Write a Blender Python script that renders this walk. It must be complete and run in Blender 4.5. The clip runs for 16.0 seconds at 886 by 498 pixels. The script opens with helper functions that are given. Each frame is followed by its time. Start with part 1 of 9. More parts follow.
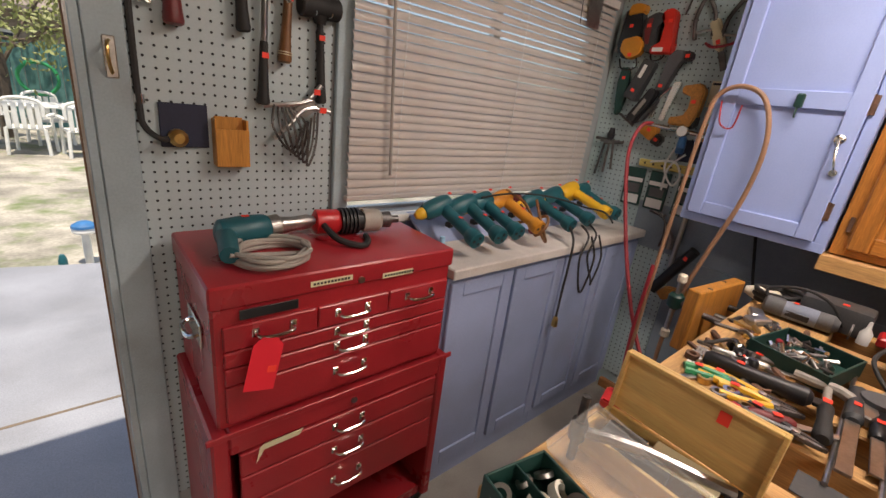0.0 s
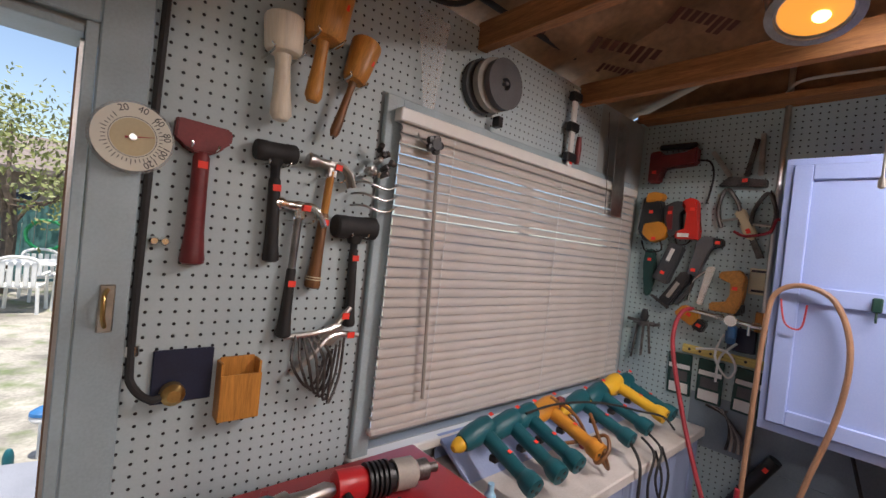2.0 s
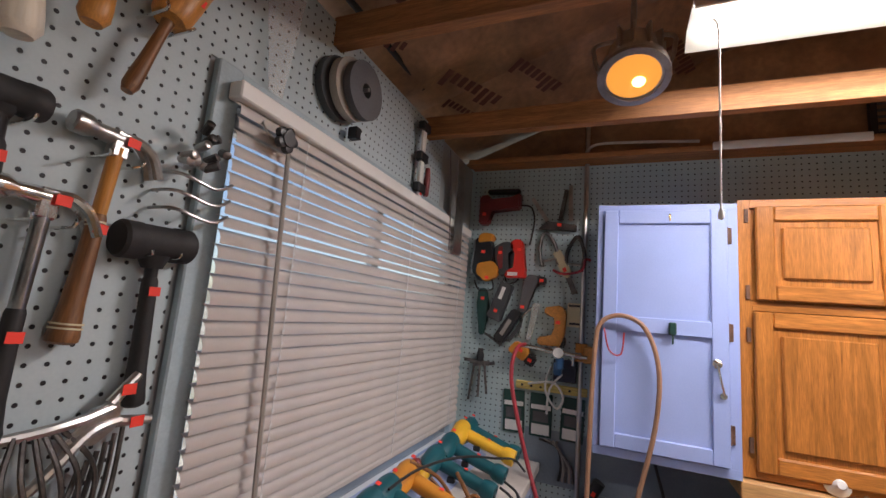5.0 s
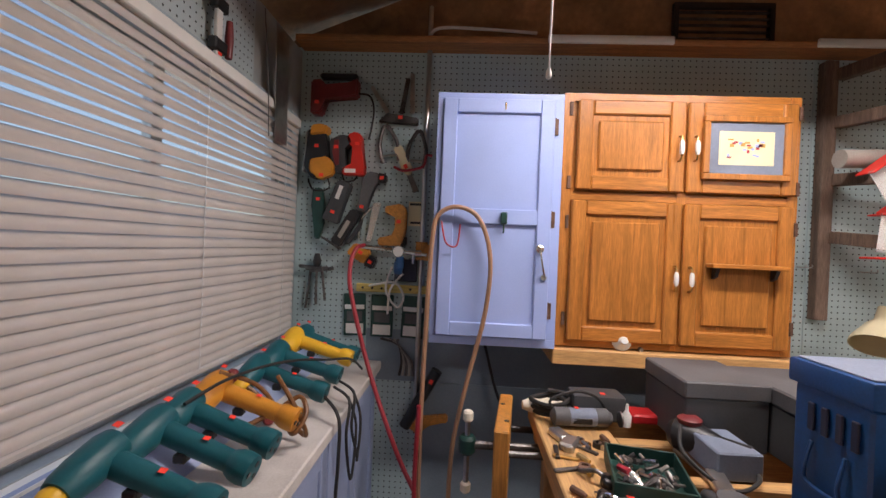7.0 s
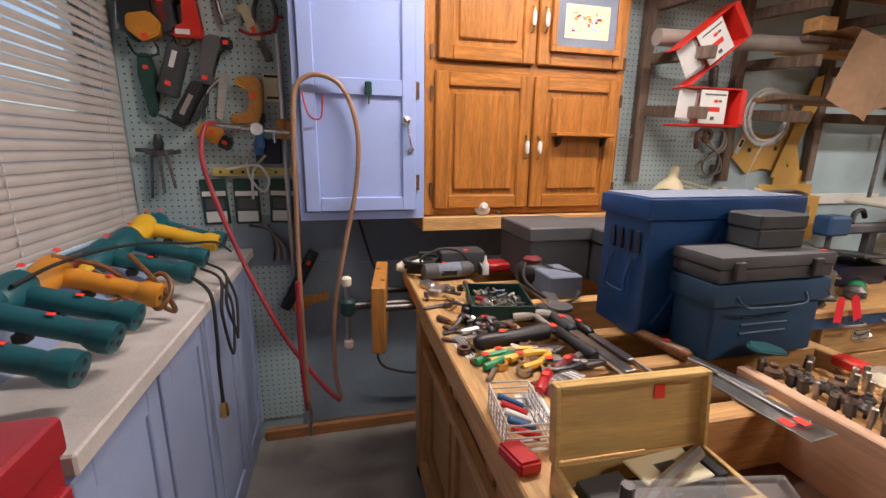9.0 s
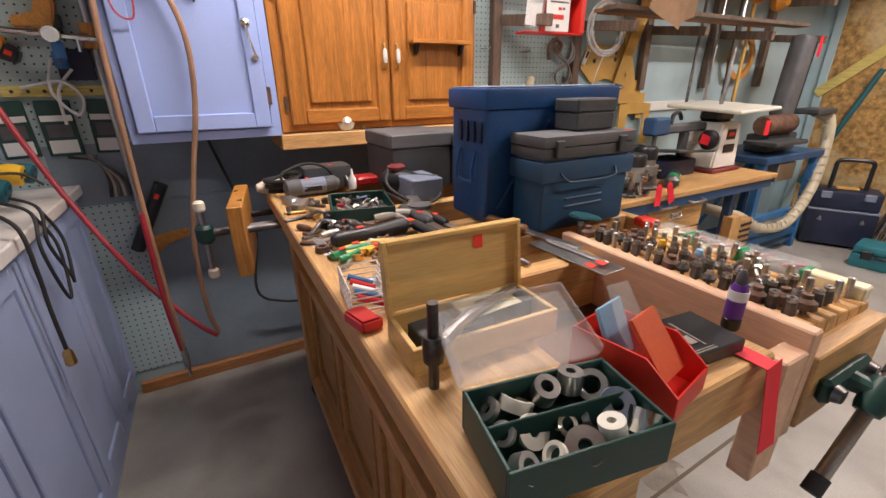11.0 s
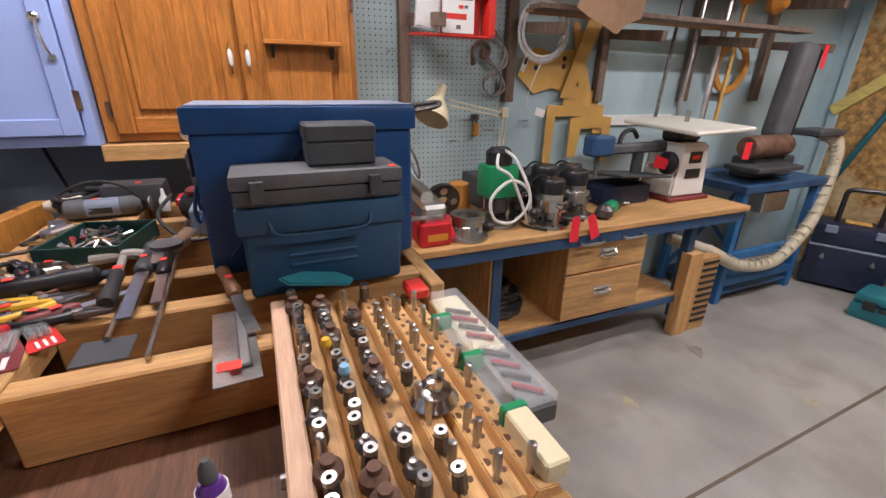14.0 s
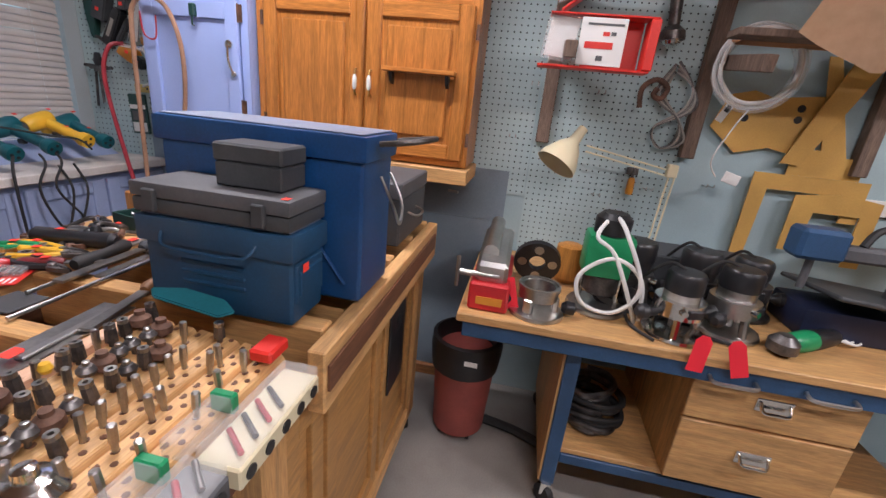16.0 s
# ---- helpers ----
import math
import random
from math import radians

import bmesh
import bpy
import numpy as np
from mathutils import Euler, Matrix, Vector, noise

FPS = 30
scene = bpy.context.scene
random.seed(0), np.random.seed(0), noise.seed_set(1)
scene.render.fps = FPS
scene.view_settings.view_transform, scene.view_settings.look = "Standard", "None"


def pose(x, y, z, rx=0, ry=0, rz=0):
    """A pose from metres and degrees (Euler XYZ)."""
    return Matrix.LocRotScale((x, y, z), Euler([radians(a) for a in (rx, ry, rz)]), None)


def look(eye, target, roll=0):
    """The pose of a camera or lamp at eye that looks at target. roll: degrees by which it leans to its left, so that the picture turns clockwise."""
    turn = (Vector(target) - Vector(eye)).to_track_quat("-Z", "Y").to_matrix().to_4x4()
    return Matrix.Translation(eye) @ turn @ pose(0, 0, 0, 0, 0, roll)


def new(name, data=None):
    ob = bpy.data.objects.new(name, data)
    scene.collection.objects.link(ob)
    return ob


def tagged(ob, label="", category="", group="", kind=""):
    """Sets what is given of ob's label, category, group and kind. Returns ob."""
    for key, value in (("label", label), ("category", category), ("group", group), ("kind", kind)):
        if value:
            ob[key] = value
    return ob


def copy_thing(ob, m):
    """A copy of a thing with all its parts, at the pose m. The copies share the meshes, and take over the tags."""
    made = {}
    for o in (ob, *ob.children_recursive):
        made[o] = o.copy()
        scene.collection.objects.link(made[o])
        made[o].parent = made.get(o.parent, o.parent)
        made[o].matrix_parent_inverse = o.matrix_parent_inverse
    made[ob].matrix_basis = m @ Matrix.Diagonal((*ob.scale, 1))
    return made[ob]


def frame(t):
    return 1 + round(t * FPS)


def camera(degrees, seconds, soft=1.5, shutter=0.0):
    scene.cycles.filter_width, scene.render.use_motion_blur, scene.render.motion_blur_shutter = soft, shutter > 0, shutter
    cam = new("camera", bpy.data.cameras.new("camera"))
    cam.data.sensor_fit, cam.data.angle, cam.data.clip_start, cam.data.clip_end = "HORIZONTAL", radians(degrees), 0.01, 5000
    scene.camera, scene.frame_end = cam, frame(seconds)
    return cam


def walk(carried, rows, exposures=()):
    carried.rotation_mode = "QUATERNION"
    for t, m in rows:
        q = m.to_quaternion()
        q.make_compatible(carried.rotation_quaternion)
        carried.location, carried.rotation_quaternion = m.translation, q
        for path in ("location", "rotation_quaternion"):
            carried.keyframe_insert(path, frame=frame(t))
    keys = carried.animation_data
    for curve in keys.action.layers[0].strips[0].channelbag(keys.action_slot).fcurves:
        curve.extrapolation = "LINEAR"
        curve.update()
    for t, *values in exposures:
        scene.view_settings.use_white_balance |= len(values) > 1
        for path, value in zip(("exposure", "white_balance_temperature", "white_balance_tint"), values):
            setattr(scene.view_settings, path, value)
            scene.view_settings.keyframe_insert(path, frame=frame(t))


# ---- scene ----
cam = camera(92.9, 16.0)
PATH = [
    (0, (0.439, 0.238, 1.455), (1.705, 1.64, 0.797), 7.2),
    (0.5, (0.449, 0.302, 1.507), (1.728, 1.753, 0.997), 6.8),
    (1, (0.459, 0.391, 1.564), (1.756, 1.871, 1.208), 6.8),
    (1.5, (0.469, 0.467, 1.612), (1.775, 1.969, 1.421), 6.5),
    (2, (0.47, 0.542, 1.647), (1.785, 2.049, 1.618), 6.1),
    (2.5, (0.478, 0.63, 1.689), (1.816, 2.113, 1.792), 5.8),
    (3, (0.496, 0.691, 1.719), (1.891, 2.113, 1.896), 6.1),
    (3.2, (0.506, 0.707, 1.716), (1.93, 2.095, 1.926), 6.0),
    (5.3, (0.592, 0.824, 1.572), (2.457, 1.496, 1.836), 4.1),
    (5.5, (0.621, 0.795, 1.563), (2.508, 1.413, 1.799), 3.6),
    (6, (0.69, 0.79, 1.532), (2.639, 1.204, 1.706), 3.3),
    (6.5, (0.73, 0.764, 1.52), (2.711, 1.025, 1.601), 2.8),
    (7, (0.74, 0.767, 1.486), (2.737, 0.873, 1.472), 2.4),
    (7.5, (0.733, 0.775, 1.456), (2.73, 0.735, 1.338), 2.0),
    (8, (0.718, 0.779, 1.426), (2.695, 0.587, 1.191), 1.6),
    (8.5, (0.699, 0.762, 1.407), (2.64, 0.427, 1.057), 1.2),
    (9, (0.683, 0.743, 1.383), (2.575, 0.28, 0.928), 0.8),
    (9.2, (0.678, 0.737, 1.369), (2.548, 0.223, 0.882), 0.8),
    (11.3, (0.58, 0.627, 1.294), (2.182, -0.295, 0.529), -0.7),
    (11.5, (0.566, 0.591, 1.295), (2.144, -0.357, 0.512), -0.6),
    (12, (0.535, 0.482, 1.304), (2.067, -0.518, 0.497), -0.6),
    (12.5, (0.515, 0.386, 1.315), (2.034, -0.63, 0.505), -0.5),
    (13, (0.526, 0.261, 1.314), (2.07, -0.728, 0.516), -0.4),
    (13.5, (0.545, 0.112, 1.332), (2.155, -0.789, 0.559), 0.2),
    (14, (0.568, -0.065, 1.332), (2.275, -0.802, 0.595), 0.9),
    (14.5, (0.574, -0.239, 1.334), (2.376, -0.745, 0.629), 1.8),
    (15, (0.623, -0.38, 1.323), (2.494, -0.625, 0.66), 3.0),
    (15.5, (0.687, -0.555, 1.345), (2.575, -0.504, 0.688), 4.2),
    (16, (0.741, -0.68, 1.354), (2.605, -0.363, 0.704), 5.7),
]
walk(cam, [(t, look(eye, target, roll)) for t, eye, target, roll in PATH], [
    (0, 0.38, 7450, 12), (1, 0.42, 6900, 12), (1.5, 0.45, 6750, 12), (3, 0.55, 6500, 13), (6.5, 0.38, 6600, 12), (9, 0.50, 6850, 11),
    (11.5, 0.72, 6800, 11), (12, 0.68, 6800, 11), (13, 0.53, 6750, 11), (14, 0.46, 6200, 11), (16, 0.48, 6050, 13)])

# ---- light ----
world = bpy.data.worlds.new("sky")
scene.world = world
world.use_nodes = True
wn = world.node_tree.nodes
sky = wn.new("ShaderNodeTexSky")
sky.sky_type, sky.sun_disc = "NISHITA", False
sky.sun_elevation, sky.sun_rotation = radians(78), radians(191)
world.node_tree.links.new(sky.outputs[0], wn["Background"].inputs[0])
wn["Background"].inputs[1].default_value = 0.15
sun = new("sun", bpy.data.lights.new("sun", "SUN"))
sun.data.energy, sun.data.angle, sun.data.color = 5.0, radians(0.6), (1.0, 0.95, 0.87)
sun.matrix_world = look((0, 0, 10), (0.4, 2.0, 0))


def area(name, x, y, z, sx, sy, watts, color):
    ob = new(name, bpy.data.lights.new(name, "AREA"))
    ob.data.shape, ob.data.size, ob.data.size_y = "RECTANGLE", sx, sy
    ob.data.energy, ob.data.color = watts, color
    ob.location = (x, y, z)
    return ob


TUBES = ((1.75, 0.05), (0.3, -1.3), (1.2, -2.9), (-1.1, 0.2))   # shop lights under the trusses; all but the first are unseen, added to light the room
for tx, ty in TUBES:
    area("tube_light", tx, ty, 2.375, 0.1, 1.1, (25 if ty < -2 else 18.5), (1.0, 0.925, 0.93))

# ---- materials ----


def mat(name, color, rough=0.5, metal=0.0, vary=0.12, scale=9.0, bump=0.1, stain=None, stain_amt=0.35, grain=None, spec=0.5, alpha=None, trans=0.0, rand=0.0, fine=180.0):
    """Procedural surface: base colour with broad and fine variation, optional stains, wood grain along an axis, and relief."""
    m = bpy.data.materials.new(name)
    m.use_nodes = True
    nt = m.node_tree
    N, L = nt.nodes, nt.links
    b = N["Principled BSDF"]
    co = N.new("ShaderNodeTexCoord")
    mp = N.new("ShaderNodeMapping")
    L.new(co.outputs["Object"], mp.inputs[0])
    if grain:
        mp.inputs["Scale"].default_value = [1.0 if a == grain else 14.0 for a in "xyz"]
    n1 = N.new("ShaderNodeTexNoise")
    n1.inputs["Scale"].default_value, n1.inputs["Detail"].default_value = scale * (0.5 if grain else 1), 5
    n1.inputs["Distortion"].default_value = 0.8 if grain else 0.2
    L.new(mp.outputs[0], n1.inputs[0])
    n2 = N.new("ShaderNodeTexNoise")
    n2.inputs["Scale"].default_value, n2.inputs["Detail"].default_value = fine if not grain else 28, 4
    L.new(mp.outputs[0], n2.inputs[0])
    lo = tuple(c * (1 - vary * 1.6) for c in color) + (1,)
    hi = tuple(min(1, c * (1 + vary)) for c in color) + (1,)
    r1 = N.new("ShaderNodeValToRGB")
    r1.color_ramp.elements[0].position, r1.color_ramp.elements[1].position = 0.32, 0.68
    r1.color_ramp.elements[0].color, r1.color_ramp.elements[1].color = lo, hi
    L.new(n1.outputs[0], r1.inputs[0])
    mx = N.new("ShaderNodeMix")
    mx.data_type, mx.blend_type = "RGBA", "OVERLAY"
    mx.inputs[0].default_value = min(1, vary * (3.2 if grain else 1.5))
    L.new(r1.outputs[0], mx.inputs[6])
    L.new(n2.outputs[0], mx.inputs[7])
    out = mx.outputs[2]
    if stain:
        n3 = N.new("ShaderNodeTexNoise")
        n3.inputs["Scale"].default_value, n3.inputs["Detail"].default_value = 3.3, 8
        L.new(co.outputs["Object"], n3.inputs[0])
        r3 = N.new("ShaderNodeValToRGB")
        r3.color_ramp.elements[0].position, r3.color_ramp.elements[1].position = 0.52, 0.72
        L.new(n3.outputs[0], r3.inputs[0])
        k = N.new("ShaderNodeMath")
        k.operation = "MULTIPLY"
        k.inputs[1].default_value = stain_amt
        L.new(r3.outputs[0], k.inputs[0])
        m3 = N.new("ShaderNodeMix")
        m3.data_type = "RGBA"
        L.new(k.outputs[0], m3.inputs[0])
        L.new(out, m3.inputs[6])
        m3.inputs[7].default_value = (*stain, 1)
        out = m3.outputs[2]
    if rand:
        oi = N.new("ShaderNodeObjectInfo")
        hs = N.new("ShaderNodeHueSaturation")
        mr = N.new("ShaderNodeMapRange")
        mr.inputs[3].default_value, mr.inputs[4].default_value = 1 - rand, 1 + rand
        L.new(oi.outputs["Random"], mr.inputs[0])
        L.new(mr.outputs[0], hs.inputs["Value"])
        L.new(out, hs.inputs["Color"])
        out = hs.outputs[0]
    L.new(out, b.inputs["Base Color"])
    b.inputs["Metallic"].default_value = metal
    b.inputs["Specular IOR Level"].default_value = spec
    rr = N.new("ShaderNodeMapRange")
    rr.inputs[3].default_value, rr.inputs[4].default_value = max(0.03, rough - 0.12), min(1, rough + 0.12)
    L.new(n1.outputs[0], rr.inputs[0])
    L.new(rr.outputs[0], b.inputs["Roughness"])
    if bump:
        bp = N.new("ShaderNodeBump")
        bp.inputs["Strength"].default_value, bp.inputs["Distance"].default_value = bump, 0.002
        L.new(n2.outputs[0], bp.inputs["Height"])
        L.new(bp.outputs[0], b.inputs["Normal"])
    if trans:
        b.inputs["Transmission Weight"].default_value = trans
    if alpha is not None:
        b.inputs["Alpha"].default_value = alpha
    return m


def peg_mat(name, color, axes, stain):
    """Painted pegboard: rows of drilled holes an inch apart, dark inside and sunk."""
    m = mat(name, color, 0.55, vary=0.06, scale=2.5, bump=0.0, stain=stain, stain_amt=0.22)
    nt = m.node_tree
    N, L = nt.nodes, nt.links
    b = N["Principled BSDF"]
    co = N.new("ShaderNodeTexCoord")
    sp = N.new("ShaderNodeSeparateXYZ")
    L.new(co.outputs["Object"], sp.inputs[0])
    sq = []
    for ax in axes:
        w = N.new("ShaderNodeMath")
        w.operation, w.inputs[1].default_value = "PINGPONG", 0.0127
        L.new(sp.outputs[ax], w.inputs[0])
        p = N.new("ShaderNodeMath")
        p.operation, p.inputs[1].default_value = "POWER", 2
        L.new(w.outputs[0], p.inputs[0])
        sq.append(p)
    a = N.new("ShaderNodeMath")
    L.new(sq[0].outputs[0], a.inputs[0])
    L.new(sq[1].outputs[0], a.inputs[1])
    lt = N.new("ShaderNodeMapRange")
    lt.inputs[1].default_value, lt.inputs[2].default_value = 0.0030 ** 2, 0.0036 ** 2
    L.new(a.outputs[0], lt.inputs[0])
    mix = N.new("ShaderNodeMix")
    mix.data_type = "RGBA"
    L.new(lt.outputs[0], mix.inputs[0])
    mix.inputs[6].default_value = (0.012, 0.012, 0.014, 1)
    L.new(b.inputs["Base Color"].links[0].from_socket, mix.inputs[7])
    L.new(mix.outputs[2], b.inputs["Base Color"])
    bp = N.new("ShaderNodeBump")
    bp.inputs["Strength"].default_value, bp.inputs["Distance"].default_value = 0.8, 0.002
    L.new(lt.outputs[0], bp.inputs["Height"])
    L.new(bp.outputs[0], b.inputs["Normal"])
    return m


def glow(name, color, strength):
    m = bpy.data.materials.new(name)
    m.use_nodes = True
    b = m.node_tree.nodes["Principled BSDF"]
    b.inputs["Base Color"].default_value = (*color, 1)
    b.inputs["Emission Color"].default_value, b.inputs["Emission Strength"].default_value = (*color, 1), strength
    return m


M = {}
M["peg_n"] = peg_mat("pegboard_grey", (0.47, 0.56, 0.58), "XZ", (0.36, 0.38, 0.37))
M["peg_e"] = peg_mat("pegboard_blue", (0.44, 0.56, 0.57), "YZ", (0.34, 0.42, 0.43))
M["panel_blue"] = mat("wall_paint_blue", (0.42, 0.55, 0.58), 0.6, vary=0.08, scale=2, stain=(0.3, 0.38, 0.4))
M["panel_slate"] = mat("shaded_slate_panel", (0.235, 0.295, 0.345), 0.55, vary=0.12, scale=3, stain=(0.12, 0.14, 0.17))
M["grey_wall"] = mat("grey_wall_paint", (0.42, 0.45, 0.45), 0.6, vary=0.08, scale=2.5, stain=(0.3, 0.31, 0.3))
M["frame_paint"] = mat("door_frame_paint", (0.40, 0.50, 0.54), 0.5, vary=0.1, scale=5, stain=(0.2, 0.19, 0.17), stain_amt=0.5)
M["blue_cab"] = mat("periwinkle_paint", (0.36, 0.46, 0.80), 0.42, vary=0.05, scale=3, bump=0.06, stain=(0.30, 0.38, 0.66), stain_amt=0.3)
M["blue_base"] = mat("powder_blue_paint", (0.33, 0.40, 0.60), 0.5, vary=0.08, scale=3, stain=(0.25, 0.27, 0.36), stain_amt=0.4)
M["counter"] = mat("worn_counter", (0.62, 0.58, 0.54), 0.6, vary=0.14, scale=6, bump=0.2, stain=(0.34, 0.26, 0.20), stain_amt=0.55)
M["oak"] = mat("oak_z", (0.46, 0.175, 0.035), 0.33, vary=0.19, scale=7, bump=0.12, grain="z")
M["oak_h"] = mat("oak_y", (0.46, 0.175, 0.035), 0.33, vary=0.19, scale=7, bump=0.12, grain="y")
M["pine"] = mat("pine_x", (0.62, 0.36, 0.145), 0.55, vary=0.16, scale=7, bump=0.15, grain="x", stain=(0.34, 0.17, 0.06), stain_amt=0.35, rand=0.12)
M["pine_y"] = mat("pine_y", (0.60, 0.34, 0.13), 0.55, vary=0.16, scale=7, bump=0.15, grain="y", stain=(0.34, 0.17, 0.06), stain_amt=0.3, rand=0.12)
M["pine_z"] = mat("pine_z", (0.60, 0.34, 0.13), 0.55, vary=0.16, scale=7, bump=0.15, grain="z", rand=0.12)
M["pink_pine"] = mat("planed_pine", (0.72, 0.45, 0.29), 0.55, vary=0.1, scale=6, grain="x", rand=0.06)
M["bench_side"] = mat("bench_plywood", (0.50, 0.27, 0.09), 0.5, vary=0.14, scale=5, grain="x", stain=(0.28, 0.14, 0.05), stain_amt=0.3)
# shade inside wells, bores and slots is put into this dark wood colour
M["well"] = mat("shaded_recess_wood", (0.16, 0.07, 0.035), 0.6, vary=0.2, scale=5, grain="x")
M["box_wood"] = mat("varnished_box_wood", (0.72, 0.47, 0.17), 0.4, vary=0.1, scale=5, grain="y")
M["joist"] = mat("truss_timber", (0.38, 0.165, 0.06), 0.7, vary=0.2, scale=6, grain="y", bump=0.25)
M["dark_timber"] = mat("old_dark_timber", (0.17, 0.115, 0.085), 0.7, vary=0.25, scale=6, grain="z", bump=0.3)
M["kraft"] = mat("kraft_facing", (0.36, 0.205, 0.105), 0.5, vary=0.28, scale=5, bump=0.8, fine=40, stain=(0.26, 0.13, 0.07), stain_amt=0.5)
M["kraft_ink"] = mat("kraft_print", (0.115, 0.035, 0.02), 0.6)
M["osb"] = mat("osb_board", (0.46, 0.26, 0.085), 0.6, vary=0.36, scale=22, bump=0.5, fine=60, stain=(0.74, 0.58, 0.33), stain_amt=0.85)
M["concrete"] = mat("shop_concrete", (0.335, 0.315, 0.285), 0.42, vary=0.14, scale=2.6, bump=0.15, stain=(0.17, 0.145, 0.115), stain_amt=0.55)
M["crack"] = mat("joint_dirt", (0.14, 0.105, 0.075), 0.8)
M["floor_damp"] = mat("dried_spill", (0.235, 0.205, 0.17), 0.5, vary=0.2, scale=14, bump=0.1)
M["floor_paint"] = mat("paint_drip", (0.42, 0.37, 0.25), 0.55, vary=0.2, scale=20, bump=0.1)
M["patio"] = mat("patio_concrete", (0.25, 0.265, 0.305), 0.8, vary=0.2, scale=1.2, bump=0.2, stain=(0.18, 0.185, 0.20))
M["dirt"] = mat("dry_ground", (0.33, 0.31, 0.265), 0.95, vary=0.3, scale=2.5, bump=0.6, fine=30, stain=(0.11, 0.16, 0.05), stain_amt=0.9)
M["red_paint"] = mat("red_enamel", (0.36, 0.022, 0.030), 0.3, vary=0.10, scale=4, bump=0.03, stain=(0.22, 0.03, 0.03), stain_amt=0.4)
M["red_dark"] = mat("red_enamel_inside", (0.20, 0.015, 0.02), 0.5)
M["chrome"] = mat("chrome", (0.75, 0.74, 0.71), 0.16, metal=1, vary=0.06)
M["steel"] = mat("steel", (0.46, 0.45, 0.43), 0.33, metal=1, vary=0.15, scale=20)
M["dark_steel"] = mat("dark_steel", (0.14, 0.13, 0.125), 0.42, metal=0.8, vary=0.3, scale=25, rand=0.4)
M["alu"] = mat("cast_aluminium", (0.58, 0.57, 0.55), 0.35, metal=1, vary=0.1)
M["brass"] = mat("brass", (0.62, 0.42, 0.16), 0.3, metal=1, vary=0.15)
M["rust"] = mat("rusty_iron", (0.17, 0.09, 0.06), 0.7, metal=0.3, vary=0.3, scale=20, bump=0.4)
M["can_blue"] = mat("navy_can_paint", (0.006, 0.060, 0.20), 0.42, vary=0.18, scale=6, bump=0.12, stain=(0.03, 0.08, 0.17), stain_amt=0.4)
M["can_teal"] = mat("dull_blue_paint", (0.010, 0.060, 0.135), 0.5, vary=0.18, scale=6, bump=0.12, stain=(0.06, 0.09, 0.12), stain_amt=0.5)
M["lid_dust"] = mat("dusty_blue_lid", (0.20, 0.235, 0.31), 0.6, vary=0.12, scale=6)
M["charcoal"] = mat("charcoal_plastic", (0.055, 0.058, 0.062), 0.55, vary=0.18, scale=8, stain=(0.12, 0.12, 0.12), stain_amt=0.4)
M["charcoal_dust"] = mat("dusty_charcoal", (0.105, 0.105, 0.11), 0.65, vary=0.15, scale=8)
M["black"] = mat("black_plastic", (0.018, 0.018, 0.02), 0.38, vary=0.2)
M["rubber"] = mat("black_rubber", (0.022, 0.021, 0.021), 0.65, vary=0.2)
M["teal"] = mat("teal_plastic", (0.008, 0.098, 0.120), 0.42, vary=0.1, bump=0.08)
M["teal_lid"] = mat("teal_case_plastic", (0.02, 0.17, 0.21), 0.5, vary=0.1)
M["orange"] = mat("orange_plastic", (0.66, 0.27, 0.03), 0.42, vary=0.1)
M["yellow"] = mat("yellow_plastic", (0.80, 0.46, 0.03), 0.42, vary=0.08)
M["sticker"] = mat("fluorescent_sticker", (0.95, 0.06, 0.035), 0.6, vary=0.02, bump=0)
M["tag"] = mat("red_card_tag", (0.80, 0.02, 0.04), 0.6, vary=0.03, bump=0)
M["red_plastic"] = mat("red_plastic", (0.55, 0.02, 0.025), 0.35, vary=0.08)
M["bright_red"] = mat("bright_red_case", (0.68, 0.03, 0.02), 0.4, vary=0.05)
M["maroon"] = mat("maroon_handle", (0.20, 0.028, 0.030), 0.45, vary=0.15)
M["green"] = mat("green_plastic", (0.015, 0.27, 0.10), 0.4, vary=0.08)
M["dark_green"] = mat("dark_green_plastic", (0.012, 0.055, 0.045), 0.45, vary=0.12)
M["pale_wood"] = mat("pale_turned_wood", (0.78, 0.70, 0.56), 0.5, vary=0.08, grain="z")
M["orange_wood"] = mat("orange_turned_wood", (0.55, 0.24, 0.05), 0.4, vary=0.14, grain="z")
M["brown_wood"] = mat("brown_handle_wood", (0.21, 0.09, 0.03), 0.45, vary=0.2, grain="z")
M["white"] = mat("white_paint", (0.78, 0.77, 0.73), 0.4, vary=0.04)
M["paper"] = mat("white_paper", (0.80, 0.79, 0.76), 0.7, vary=0.03, bump=0)
M["cream"] = mat("cream_enamel", (0.76, 0.68, 0.45), 0.35, vary=0.05)
M["ivory_hose"] = mat("ivory_hose", (0.58, 0.51, 0.37), 0.5, vary=0.1)
M["card"] = mat("hardboard_template", (0.60, 0.35, 0.085), 0.65, vary=0.1, scale=5)
M["kraft_paper"] = mat("brown_paper", (0.62, 0.40, 0.24), 0.75, vary=0.1, scale=5, bump=0.3, fine=40)
M["blind"] = mat("blind_slat", (0.64, 0.60, 0.57), 0.20, vary=0.04, bump=0)
M["steel_blue"] = mat("blue_steel_frame", (0.030, 0.085, 0.19), 0.45, vary=0.15, scale=6, stain=(0.05, 0.07, 0.1), stain_amt=0.4)
M["cart_blue"] = mat("blue_machine_paint", (0.03, 0.15, 0.36), 0.45, vary=0.15, stain=(0.08, 0.1, 0.13), stain_amt=0.4)
M["navy"] = mat("navy_plastic", (0.014, 0.020, 0.050), 0.45, vary=0.15)
M["bin_red"] = mat("faded_red_bin", (0.36, 0.085, 0.07), 0.5, vary=0.12)
